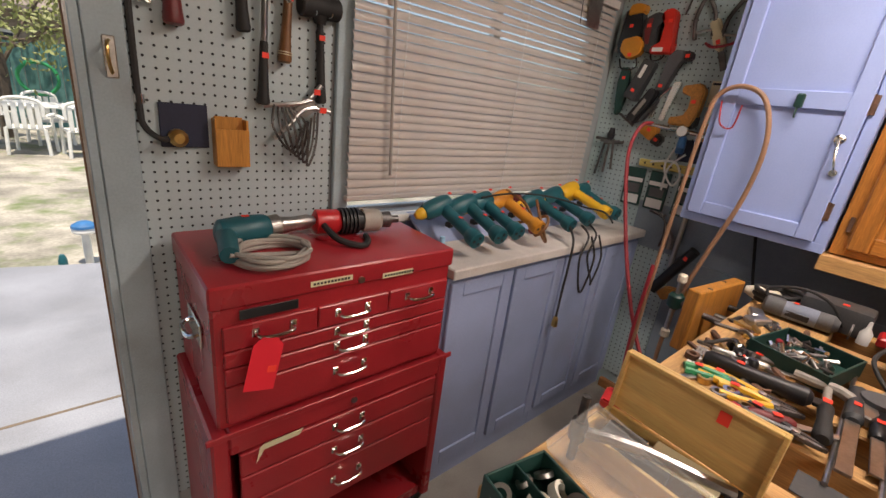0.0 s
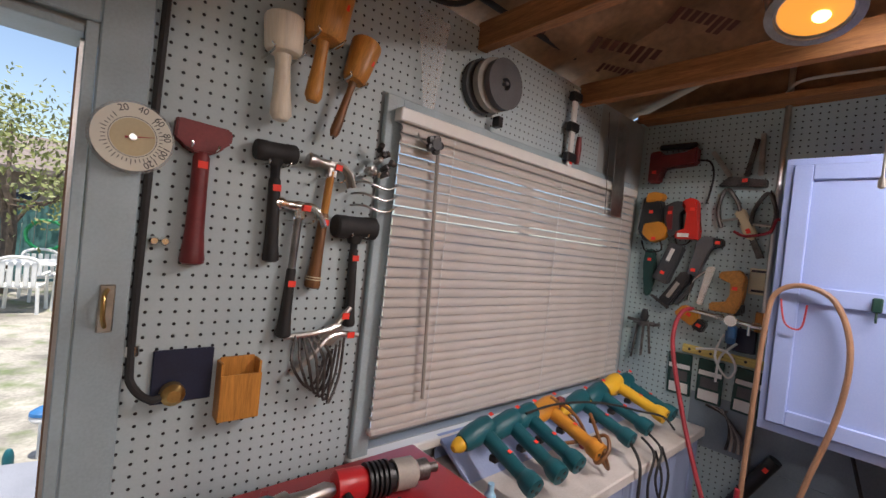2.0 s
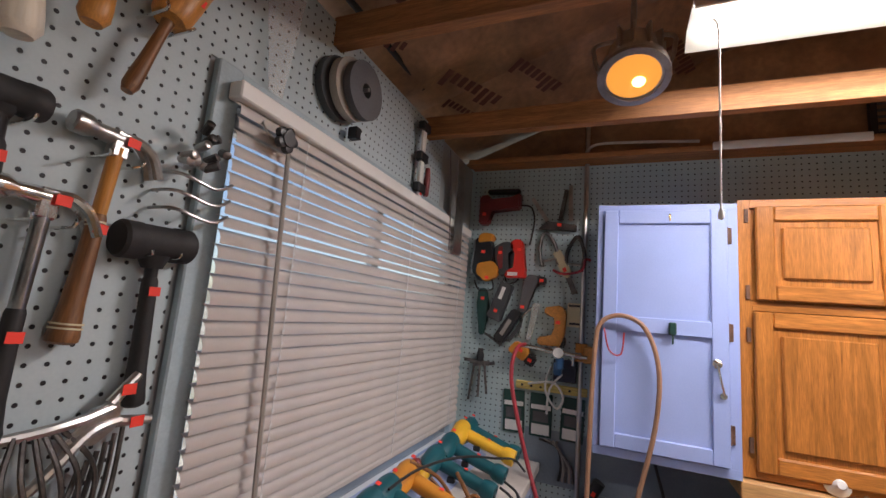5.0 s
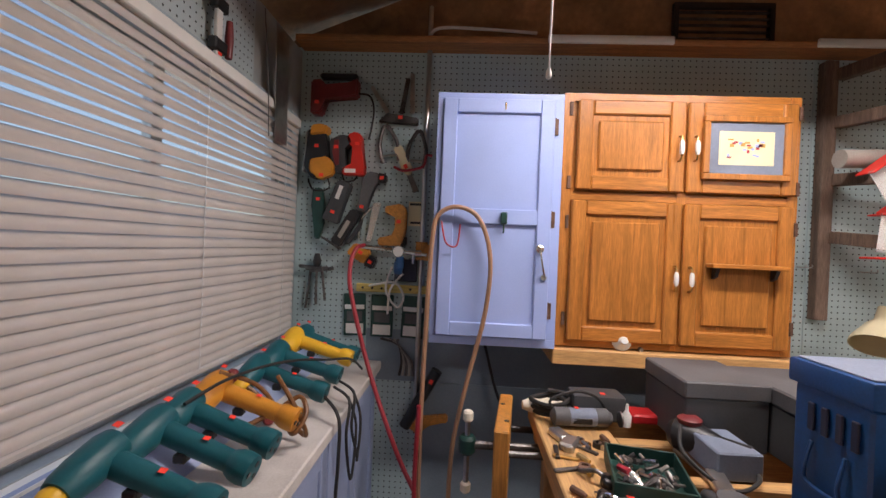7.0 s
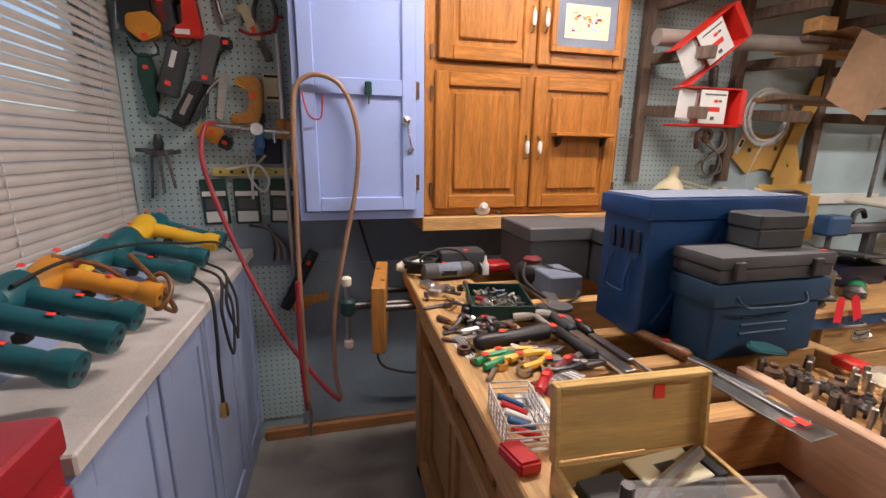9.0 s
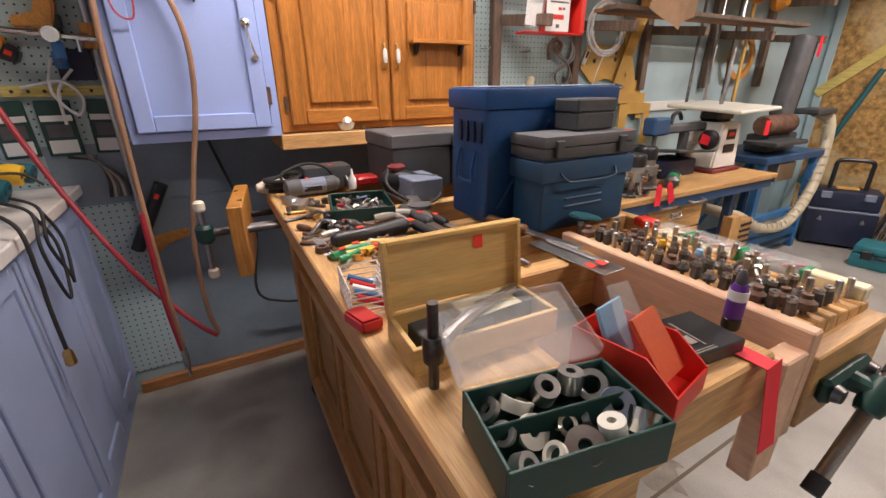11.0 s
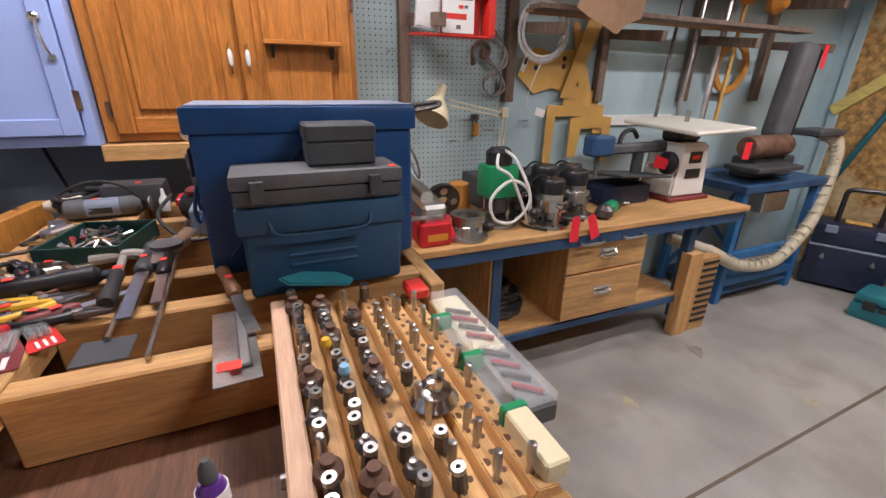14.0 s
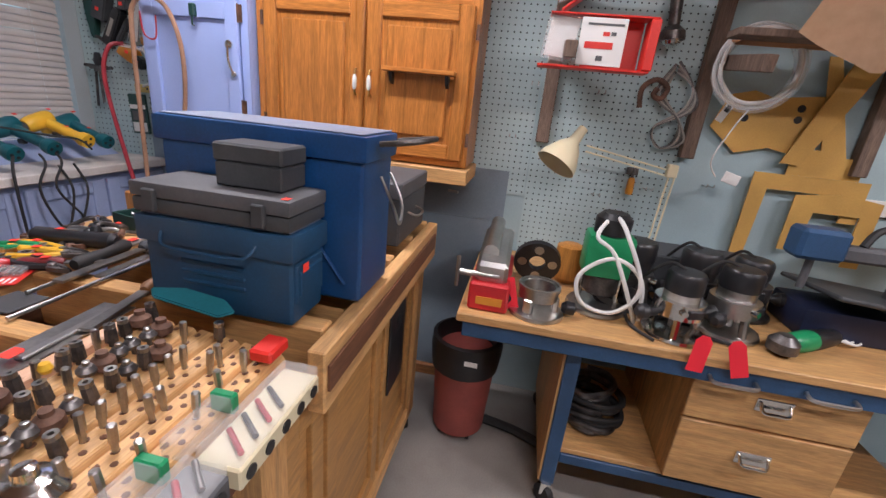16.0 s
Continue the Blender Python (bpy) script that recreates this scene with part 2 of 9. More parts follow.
M["hose_red"] = mat("red_hose", (0.40, 0.03, 0.045), 0.45, vary=0.12)
M["hose_tan"] = mat("tan_hose", (0.36, 0.20, 0.12), 0.5, vary=0.15)
M["cord_grey"] = mat("grey_cord", (0.36, 0.33, 0.29), 0.5, vary=0.1)
M["cord_white"] = mat("white_cord", (0.74, 0.73, 0.70), 0.45, vary=0.05)
M["mustard"] = mat("yellow_timber", (0.66, 0.52, 0.16), 0.6, vary=0.12, grain="x")
M["dial"] = mat("cream_dial", (0.72, 0.70, 0.60), 0.4, vary=0.05)
M["dial_gold"] = mat("dull_gold_card", (0.55, 0.46, 0.27), 0.4, vary=0.06)
M["purple"] = mat("purple_label", (0.14, 0.04, 0.30), 0.4)
M["clear"] = mat("clear_plastic", (0.86, 0.87, 0.86), 0.12, vary=0.03, bump=0.05, alpha=0.17)
M["glass"] = mat("window_glass", (0.9, 0.95, 0.95), 0.03, vary=0, bump=0, alpha=0.15)
M["pale_blue"] = mat("pale_blue_plastic", (0.30, 0.55, 0.74), 0.4)
M["leaf"] = mat("leaf", (0.17, 0.19, 0.06), 0.6, vary=0.3, rand=0.3)
M["bark"] = mat("bark", (0.10, 0.075, 0.055), 0.9, vary=0.3, bump=0.5)
M["fence_teal"] = mat("teal_fence", (0.08, 0.20, 0.19), 0.7, vary=0.15)
M["beige_wall"] = mat("far_house_wall", (0.30, 0.25, 0.22), 0.8, vary=0.15)
M["roof"] = mat("far_roof", (0.22, 0.18, 0.16), 0.9, vary=0.15)
M["tube_glow"] = glow("lit_tube", (1.0, 0.95, 0.87), 5.0)
M["lamp_glow"] = glow("lit_flood_glass", (1.0, 0.42, 0.06), 0.55)
M["bulb_glow"] = glow("lit_filament", (1.0, 0.72, 0.30), 2.5)
nt = M["blind"].node_tree
tr = nt.nodes.new("ShaderNodeBsdfTranslucent")
tr.inputs[0].default_value = (0.86, 0.74, 0.60, 1)
ms = nt.nodes.new("ShaderNodeMixShader")
ms.inputs[0].default_value = 0.22
nt.links.new(nt.nodes["Principled BSDF"].outputs[0], ms.inputs[1])
nt.links.new(tr.outputs[0], ms.inputs[2])
nt.links.new(ms.outputs[0], nt.nodes["Material Output"].inputs[0])

# ---- mesh helpers ----
I4 = Matrix.Identity(4)


def bx(bm, x0, x1, y0, y1, z0, z1, b=0.0, m=I4, seg=1):
    c = Matrix.Translation(((x0 + x1) / 2, (y0 + y1) / 2, (z0 + z1) / 2)) @ Matrix.Diagonal((x1 - x0, y1 - y0, z1 - z0, 1))
    r = bmesh.ops.create_cube(bm, size=1, matrix=m @ c)
    if b:
        ed = list({e for v in r["verts"] for e in v.link_edges})
        bmesh.ops.bevel(bm, geom=ed, offset=b, segments=seg, affect="EDGES", profile=0.6)
    return bm


def lathe(bm, prof, m=I4, seg=16):
    """Turned shape about local z from (radius, height) pairs, closed at both ends."""
    rings = []
    for r, z in prof:
        rings.append([bm.verts.new(m @ Vector((r * math.cos(2 * math.pi * i / seg), r * math.sin(2 * math.pi * i / seg), z))) for i in range(seg)])
    for a, b in zip(rings, rings[1:]):
        for i in range(seg):
            bm.faces.new((a[i], a[(i + 1) % seg], b[(i + 1) % seg], b[i]))
    bm.faces.new(rings[0][::-1])
    bm.faces.new(rings[-1])
    return bm


def rod(bm, p, q, r, r2=None, seg=10):
    p, q = Vector(p), Vector(q)
    m = Matrix.Translation(p) @ (q - p).to_track_quat("Z", "Y").to_matrix().to_4x4()
    return lathe(bm, [(r, 0), (r if r2 is None else r2, (q - p).length)], m, seg)


def tube(bm, pts, r, seg=8, n=6, closed=False):
    """A round hose or cord through the points, smoothed."""
    P = [Vector(p) for p in pts]
    out = []
    k = len(P)
    for i in range(k - 1):
        a, b, c, d = P[max(i - 1, 0)], P[i], P[i + 1], P[min(i + 2, k - 1)]
        for j in range(n):
            t = j / n
            out.append(0.5 * ((2 * b) + (c - a) * t + (2 * a - 5 * b + 4 * c - d) * t * t + (3 * b - a - 3 * c + d) * t ** 3))
    out.append(P[-1])
    up = None
    rings = []
    for i, p in enumerate(out):
        d = (out[min(i + 1, len(out) - 1)] - out[max(i - 1, 0)])
        if d.length < 1e-7:
            d = Vector((0, 0, 1))
        d.normalize()
        if up is None:
            up = d.orthogonal().normalized()
        up = up - d * up.dot(d)
        up = up.normalized() if up.length > 1e-6 else d.orthogonal().normalized()
        s = d.cross(up)
        rings.append([bm.verts.new(p + r * (math.cos(2 * math.pi * j / seg) * up + math.sin(2 * math.pi * j / seg) * s)) for j in range(seg)])
    for a, b in zip(rings, rings[1:]):
        for j in range(seg):
            bm.faces.new((a[j], a[(j + 1) % seg], b[(j + 1) % seg], b[j]))
    bm.faces.new(rings[0][::-1])
    bm.faces.new(rings[-1])
    return bm


def coil_pts(cx, cy, cz, r, turns, dz, wob=0.12, ax="z", n=10, seed=1):
    rng = random.Random(seed)
    out = []
    for i in range(int(turns * n) + 1):
        a = 2 * math.pi * i / n
        rr = r * (1 + wob * (rng.random() - 0.5) * 2)
        u, v, w = rr * math.cos(a), rr * math.sin(a), dz * i / (turns * n)
        out.append((cx + u, cy + v, cz + w) if ax == "z" else (cx + w, cy + u, cz + v) if ax == "x" else (cx + u, cy + w, cz + v))
    return out


def prism(bm, pts, t, m=I4, b=0.0):
    """A flat outline in local xy, t thick along local z."""
    lo = [bm.verts.new(m @ Vector((x, y, 0))) for x, y in pts]
    hi = [bm.verts.new(m @ Vector((x, y, t))) for x, y in pts]
    n = len(pts)
    fs = [bm.faces.new(lo[::-1]), bm.faces.new(hi)]
    fs += [bm.faces.new((lo[i], lo[(i + 1) % n], hi[(i + 1) % n], hi[i])) for i in range(n)]
    if b:
        bmesh.ops.bevel(bm, geom=list({e for f in fs for e in f.edges}), offset=b, segments=2, affect="EDGES")
    return bm


def ring(bm, ro, ri, z0, z1, m=I4, seg=20):
    pr = [(ro, z0), (ro, z1), (ri, z1), (ri, z0)]
    rings = [[bm.verts.new(m @ Vector((r * math.cos(2 * math.pi * i / seg), r * math.sin(2 * math.pi * i / seg), z))) for i in range(seg)] for r, z in pr]
    for k in range(4):
        a, b = rings[k], rings[(k + 1) % 4]
        for i in range(seg):
            bm.faces.new((a[i], a[(i + 1) % seg], b[(i + 1) % seg], b[i]))
    return bm


def B():
    return bmesh.new()


def mesh_of(name, bm, material, smooth=True):
    bmesh.ops.recalc_face_normals(bm, faces=bm.faces)
    me = bpy.data.meshes.new(name)
    bm.to_mesh(me)
    bm.free()
    me.materials.append(material if not isinstance(material, str) else M[material])
    if smooth:
        me.shade_smooth()
        me.set_sharp_from_angle(angle=radians(35))
    return me


def part(name, bm, material, parent, label="", smooth=True):
    ob = new(name, mesh_of(name, bm, material, smooth))
    ob.parent = parent
    if label:
        ob["label"] = label
    return ob


def thing(name, label, category, m=I4, group="", kind=""):
    ob = new(name)
    ob.empty_display_size = 0.05
    ob.matrix_world = m
    return tagged(ob, label, category, group, kind)


def solid(name, bm, material, label, category="", group="", kind="", m=I4):
    ob = new(name, mesh_of(name, bm, material))
    ob.matrix_world = m
    return tagged(ob, label, category, group, kind)


def structure(name, bm, material, label=""):
    return solid(name, bm, material, label, kind="structure")


def at(x, y, z, rx=0, ry=0, rz=0):
    return pose(x, y, z, rx, ry, rz)


def sticker(parent, m, s=0.018):
    """A small fluorescent price sticker lying on a part."""
    b = B()
    bx(b, -s / 2, s / 2, -s * 0.4, s * 0.4, 0, 0.0008, m=m)
    return part("price_sticker", b, "sticker", parent, "fluorescent red price sticker")


# ---- structure ----
E_X, N_Y, S_Y, W_X, TOP = 2.64, 1.55, -4.15, -2.6, 2.35
SLOPE = 0.36


def roof_z(y):
    return TOP + 0.10 + SLOPE * min(N_Y - y, y - S_Y)


b = B()
bx(b, W_X, E_X, S_Y, N_Y + 0.1, -0.12, 0)
structure("floor", b, "concrete", "worn stained concrete workshop floor slab")
b = B()
prism(b, [(1.10, 1.0), (1.110, 1.0), (1.292, S_Y + 0.02), (1.276, S_Y + 0.02)], 0.0012, at(0, 0, 0.0003))
structure("trim_joint", b, "crack", "dirty control joint in the concrete")
# old spills on the slab
rng = random.Random(17)
for k, (x, y, r, mt) in enumerate(((1.23, -0.53, 0.1, "floor_damp"), (0.85, -2.18, 0.05, "floor_damp"), (1.63, -1.45, 0.035, "floor_paint"), (1.79, -2.09, 0.05, "floor_damp"), (1.3, -2.22, 0.03, "floor_paint"), (1.15, -3.02, 0.04, "floor_damp"), )):
    b = B()
    ph = [rng.uniform(0, 6.28) for _ in range(4)]
    prism(b, [(r * (1 + 0.28 * math.sin(2 * a + ph[0]) + 0.2 * math.sin(5 * a + ph[1]) + 0.12 * math.sin(11 * a + ph[2])) * math.cos(a), 0.8 * r * (1 + 0.25 * math.sin(3 * a + ph[3])) * math.sin(a)) for a in [2 * math.pi * q / 40 for q in range(40)]], 0.0006, at(x, y, 0.0004 + 0.0001 * k))
    structure("trim_stain", b, mt, "old dried spill on the concrete floor")
b = B()
bx(b, E_X, E_X + 0.12, S_Y - 0.12, N_Y + 0.12, -0.1, TOP + 0.02)
structure("wall_east", b, "panel_blue", "pale blue painted workshop wall")
b = B()
bx(b, E_X - 0.006, E_X - 0.001, -0.695, 0.955, 1.0, TOP)
bx(b, E_X - 0.006, E_X - 0.001, 0.960, N_Y - 0.004, 0.10, TOP)
bx(b, E_X - 0.006, E_X - 0.001, -1.285, -0.700, 0.62, TOP)
structure("wall_panel_east", b, "peg_e", "pale blue painted pegboard")
# grey-blue panel; the band of shade below the cabinets is painted in too
b = B()
bx(b, E_X - 0.010, E_X - 0.0065, -0.62, 1.20, 0.87, 1.10)
bx(b, E_X - 0.010, E_X - 0.0065, -0.62, 0.955, 0.056, 0.868)
structure("wall_panel_lower", b, "panel_slate", "slate blue lower wall panel, darkened in colour for the cabinets' shade")
b = B()
bx(b, E_X - 0.04, E_X - 0.011, -0.6, 1.14, 0.0, 0.055, 0.004)
structure("baseboard", b, "joist", "stained timber sill board along the wall base")
# north wall round the doorway and the window
D0, D1, DH = -0.46, 0.478, 1.96
WX0, WX1, WZ0, WZ1 = 1.13, 2.50, 1.036, 1.97
b = B()
for x0, x1, z0, z1 in ((W_X, D0, -0.1, TOP), (D0, D1, DH, TOP), (D1, WX0, -0.1, TOP), (WX0, WX1, -0.1, WZ0), (WX0, WX1, WZ1, TOP), (WX1, E_X, -0.1, TOP)):
    bx(b, x0, x1, N_Y, N_Y + 0.09, z0, z1)
structure("wall_north", b, "grey_wall", "grey painted workshop wall with a doorway and a window")
b = B()
bx(b, 0.556, 1.068, N_Y - 0.006, N_Y - 0.001, 0.1, TOP)
bx(b, 1.068, 2.2, N_Y - 0.006, N_Y - 0.001, 2.04, TOP)
structure("wall_panel_north", b, "peg_n", "grey painted pegboard")
b = B()
bx(b, W_X - 0.12, W_X, S_Y - 0.12, N_Y + 0.12, -0.1, TOP + 0.02)
structure("wall_west", b, "grey_wall", "grey painted workshop wall")
b = B()
bx(b, W_X, E_X, S_Y - 0.12, S_Y, -0.1, TOP + 0.02)
structure("wall_south", b, "panel_blue", "pale blue painted end wall")
for i in range(4):
    b = B()
    bx(b, 2.47 - 1.22 * (i + 1) + 0.003, 2.47 - 1.22 * i, S_Y + 0.001, S_Y + 0.012, 0.0, 2.40)
    structure("wall_board", b, "osb", "oriented strand board sheet, flaky and unpainted")
# gables, roof deck with kraft facing, trusses
for nm, x0 in (("wall_gable_east", E_X), ("wall_gable_west", W_X - 0.12)):
    b = B()
    my = (N_Y + S_Y) / 2
    prism(b, [(S_Y - 0.12, TOP + 0.02), (N_Y + 0.12, TOP + 0.02), (my, roof_z(my) + 0.05)], 0.12, Matrix(((0, 0, 1, x0), (1, 0, 0, 0), (0, 1, 0, 0), (0, 0, 0, 1))))
    structure(nm, b, "kraft", "brown kraft insulation facing between gable studs")
for nm, ya, yb in (("ceiling", N_Y + 0.14, (N_Y + S_Y) / 2), ("ceiling_south", S_Y - 0.14, (N_Y + S_Y) / 2)):
    b = B()
    n = 26
    rng = random.Random(3)
    for k in range(9):
        xa, xb = W_X + 0.61 * k - 0.2, W_X + 0.61 * (k + 1) - 0.2
        grid = []
        for i in range(n + 1):
            y = ya + (yb - ya) * i / n
            row = []
            for j in range(9):
                sag = 0.045 * math.sin(math.pi * j / 8) * (0.35 + 1.1 * rng.random())
                row.append(b.verts.new((xa + (xb - xa) * j / 8, y, TOP + 0.10 + SLOPE * min(N_Y - y, y - S_Y) - sag)))
            grid.append(row)
        for i in range(n):
            for j in range(8):
                b.faces.new((grid[i][j], grid[i][j + 1], grid[i + 1][j + 1], grid[i + 1][j]))
    structure(nm, b, "kraft", "sagging brown kraft paper insulation facing under the roof")
b = B()
my = (N_Y + S_Y) / 2
for s, ya in ((1, N_Y + 0.15), (-1, S_Y - 0.15)):
    za, zb = roof_z(ya) + 0.10, roof_z(my) + 0.10
    vs = [b.verts.new(p) for p in ((W_X - 0.4, ya, za), (E_X + 0.4, ya, za), (E_X + 0.4, my, zb), (W_X - 0.4, my, zb))]
    f = b.faces.new(vs)
    r = bmesh.ops.extrude_face_region(b, geom=[f])
    bmesh.ops.translate(b, verts=[v for v in r["geom"] if isinstance(v, bmesh.types.BMVert)], vec=(0, 0, 0.06))
structure("roof", b, "roof", "shingled roof over the workshop")
for k in range(8):
    x = 2.03 - 0.61 * k
    tr_ = thing("roof_truss", "orange-brown timber roof truss with diagonal webs", "truss", at(x, 0, TOP), group="roof trusses")
    b = B()
    bx(b, -0.019, 0.019, S_Y, N_Y, -0.07, 0.015, 0.002)
    part("bottom_chord", b, "joist", tr_)
    for ya, yb in ((-0.15, -0.55), (-2.1, my)):
        b = B()
        rod(b, (0.004, ya, 0.0), (0.004, yb, roof_z(yb) - TOP - 0.14), 0.034, seg=4)
        part("web", b, "joist", tr_)
b = B()
bx(b, 2.53, E_X - 0.002, -4.1, N_Y - 0.01, TOP + 0.002, TOP + 0.03, 0.002)
structure("trim_plate", b, "joist", "timber wall plate over the pegboard")
# printed makers' words on the kraft facing are plain bars
for x, y, rz, k in ((1.31, 1.435, -34, 1.1), (1.46, 1.52, -30, 0.7), (1.84, 1.388, -30, 1.1), (1.96, 1.16, -30, 1.0), (2.0, 1.45, -25, 0.7), (2.3, 0.6, -20, 1.0), (1.1, 0.7, -30, 1.0)):
    ob = thing("trim_print", "dark red printing on the kraft facing", "", at(x, y, roof_z(y) - 0.058, -math.degrees(math.atan(SLOPE)), 0, rz) @ Matrix.Scale(k, 4), kind="structure")
    for i in range(8):
        b = B()
        bx(b, i * 0.032, i * 0.032 + 0.021, 0, 0.07 if i in (0, 5, 6) else 0.044, 0, 0.001)
        part("printed_bar", b, "kraft_ink", ob)
# gable vent
v = thing("gable_vent", "dark louvred gable vent set in the wall", "vent", at(E_X - 0.004, -0.30, 2.49), kind="structure")
b = B()
for z0, z1, y0, y1 in ((-0.09, -0.07, -0.21, 0.21), (0.07, 0.09, -0.21, 0.21), (-0.07, 0.07, -0.21, -0.19), (-0.07, 0.07, 0.19, 0.21)):
    bx(b, -0.025, 0, y0, y1, z0, z1)
part("frame", b, "black", v)
for i in range(5):
    b = B()
    bx(b, -0.018, -0.003, -0.19, 0.19, -0.062 + i * 0.028, -0.056 + i * 0.028, m=at(0, 0, 0, 0, 0, 0))
    part("slat", b, "dark_steel", v)
for y0, y1 in ((-0.054, 0.458), (-0.92, -0.62)):
    b = B()
    bx(b, E_X - 0.124, E_X - 0.1105, y0, y1, TOP + 0.002, TOP + 0.036, 0.003)
    solid("channel_strip", b, "white", "white painted metal channel strip on the wall plate", "strip")

# door frame and open doorway
b = B()
bx(b, 0.478, 0.556, N_Y - 0.022, N_Y - 0.001, 0, 2.06, 0.003)
bx(b, D0 - 0.078, D0, N_Y - 0.022, N_Y - 0.001, 0, 2.06, 0.003)
bx(b, D0, 0.478, N_Y - 0.022, N_Y - 0.001, 1.97, 2.06, 0.003)
structure("door_frame", b, "frame_paint", "chipped grey-blue painted door casing")
b = B()
bx(b, 0.458, 0.477, N_Y - 0.018, N_Y + 0.092, 0, 1.969, 0.002)
bx(b, D0 + 0.001, D0 + 0.02, N_Y - 0.018, N_Y + 0.092, 0, 1.969, 0.002)
bx(b, D0 + 0.02, 0.457, N_Y - 0.018, N_Y + 0.092, 1.945, 1.9595, 0.002)
structure("trim_jamb", b, "frame_paint", "worn painted door jamb")
b = B()
for k in range(2):
    bx(b, 0.4515, 0.4575, N_Y + 0.02 + 0.024 * k, N_Y + 0.03 + 0.024 * k, 0.01, 1.944)
structure("trim_weatherstrip", b, "alu", "aluminium weatherstrip track on the jamb")
b = B()
bx(b, 0.447, 0.457, N_Y + 0.072, N_Y + 0.096, 0.01, 1.944, 0.003)
structure("trim_stop", b, "brown_wood", "weathered brown outer door stop")
h = thing("door_latch", "small worn brass latch hook on the door casing", "latch", at(0.522, N_Y - 0.023, 1.46))
b = B()
tube(b, [(0, 0, 0.035), (-0.005, -0.02, 0.025), (-0.005, -0.022, -0.01), (0, 0, -0.035)], 0.004)
part("hook", b, "brass", h)
b = B()
bx(b, -0.012, 0.012, -0.003, 0, -0.045, 0.045, 0.002)
part("plate", b, "steel", h)

# ---- window and blind ----
w = thing("window_1", "aluminium sliding window behind the blind", "window", at(0, 0, 0), kind="structure")
for x0, x1, z0, z1 in ((WX0, WX1, WZ0, WZ0 + 0.012), (WX0, WX1, WZ1 - 0.035, WZ1), (WX0, WX0 + 0.035, WZ0 + 0.012, WZ1 - 0.035), (WX1 - 0.035, WX1, WZ0 + 0.012, WZ1 - 0.035), (1.79, 1.83, WZ0 + 0.012, WZ1 - 0.035)):
    b = B()
    bx(b, x0, x1, N_Y + 0.04, N_Y + 0.07, z0, z1, 0.002)
    part("window_frame", b, "alu", w)
for x0, x1 in ((WX0 + 0.035, 1.79), (1.83, WX1 - 0.035)):
    b = B()
    bx(b, x0, x1, N_Y + 0.052, N_Y + 0.056, WZ0 + 0.012, WZ1 - 0.035)
    g = part("pane", b, "glass", w)
    g.visible_shadow = False
b = B()
bx(b, WX0 - 0.055, WX0 - 0.001, N_Y - 0.026, N_Y - 0.007, 0.99, 2.035, 0.003)
bx(b, WX1 + 0.001, WX1 + 0.045, N_Y - 0.026, N_Y - 0.001, 1.0, 2.035, 0.003)
bx(b, WX0 - 0.001, WX1 + 0.001, N_Y - 0.022, N_Y - 0.001, 1.985, 2.035, 0.003)
structure("trim_window", b, "frame_paint", "grey-blue painted window casing")
b = B()
bx(b, WX0 - 0.06, WX1 + 0.05, N_Y - 0.045, N_Y + 0.038, 1.003, 1.033, 0.004)
structure("trim_sill", b, "white", "dusty white window sill")
bl = thing("venetian_blind", "cream metal venetian blind, lowered and closed over the window", "blind", at(0, N_Y - 0.045, 0))
b = B()
bx(b, 1.10, 2.505, -0.018, 0.018, 1.962, 1.998, 0.003)
part("headrail", b, "white", bl, "white enamelled headrail")
SW, CROWN = 0.0172, 0.0078
arc = [(SW * k / 5, CROWN * (1 - (k / 5) ** 2)) for k in range(-5, 6)]
sl = B()
prism(sl, arc + [(y, z + 0.0006) for y, z in reversed(arc)], 1.385, Matrix(((0, 0, 1, 0), (1, 0, 0, 0), (0, 1, 0, 0), (0, 0, 0, 1))))
slm = mesh_of("slat", sl, "blind")
NS = 30
for i in range(NS):
    o = new("slat", slm)
    o.parent = bl
    z = 1.948 - (1.948 - 1.132) * i / (NS - 1)
    o.matrix_basis = at(1.112, 0, z, (42 if i == 8 else 58) + 1.5 * math.sin(i * 1.7), 0.06 * math.sin(i * 2.3), 0)
b = B()
bx(b, 1.108, 2.50, -0.012, 0.012, 1.098, 1.116, 0.004)
part("bottom_rail", b, "blind", bl)
for x in (1.30, 1.87, 2.38):
    b = B()
    for yy in (-0.0145, 0.0145):
        rod(b, (x, yy, 1.11), (x, yy, 1.965), 0.0009, seg=5)
    for i in range(NS):
        z = 1.945 - (1.948 - 1.132) * i / (NS - 1)
        bx(b, x - 0.003, x + 0.003, -0.0165, -0.0155, z - 0.005, z + 0.002)
    part("ladder_cord", b, "cord_white", bl)
b = B()
rod(b, (1.225, -0.03, 1.93), (1.262, -0.034, 1.19), 0.0052, seg=6)
part("tilt_wand", b, "cord_grey", bl, "smoky grey plastic tilt wand")
k = thing("knob_hook", "black five-lobed knob hung on the blind wand", "knob", at(1.20, N_Y - 0.09, 1.915))
b = B()
for i in range(5):
    a = 2 * math.pi * i / 5
    lathe(b, [(0.002, -0.009), (0.011, -0.007), (0.011, 0.007), (0.002, 0.009)], at(0.017 * math.cos(a), 0, 0.017 * math.sin(a), 90), 10)
lathe(b, [(0.017, -0.011), (0.017, 0.011)], at(0, 0, 0, 90), 12)
part("lobes", b, "black", k)
b = B()
tube(b, [(0, 0.01, 0), (-0.02, 0.02, 0.0), (-0.035, 0.03, 0.02), (-0.02, 0.05, 0.05)], 0.002)
part("wire", b, "steel", k)

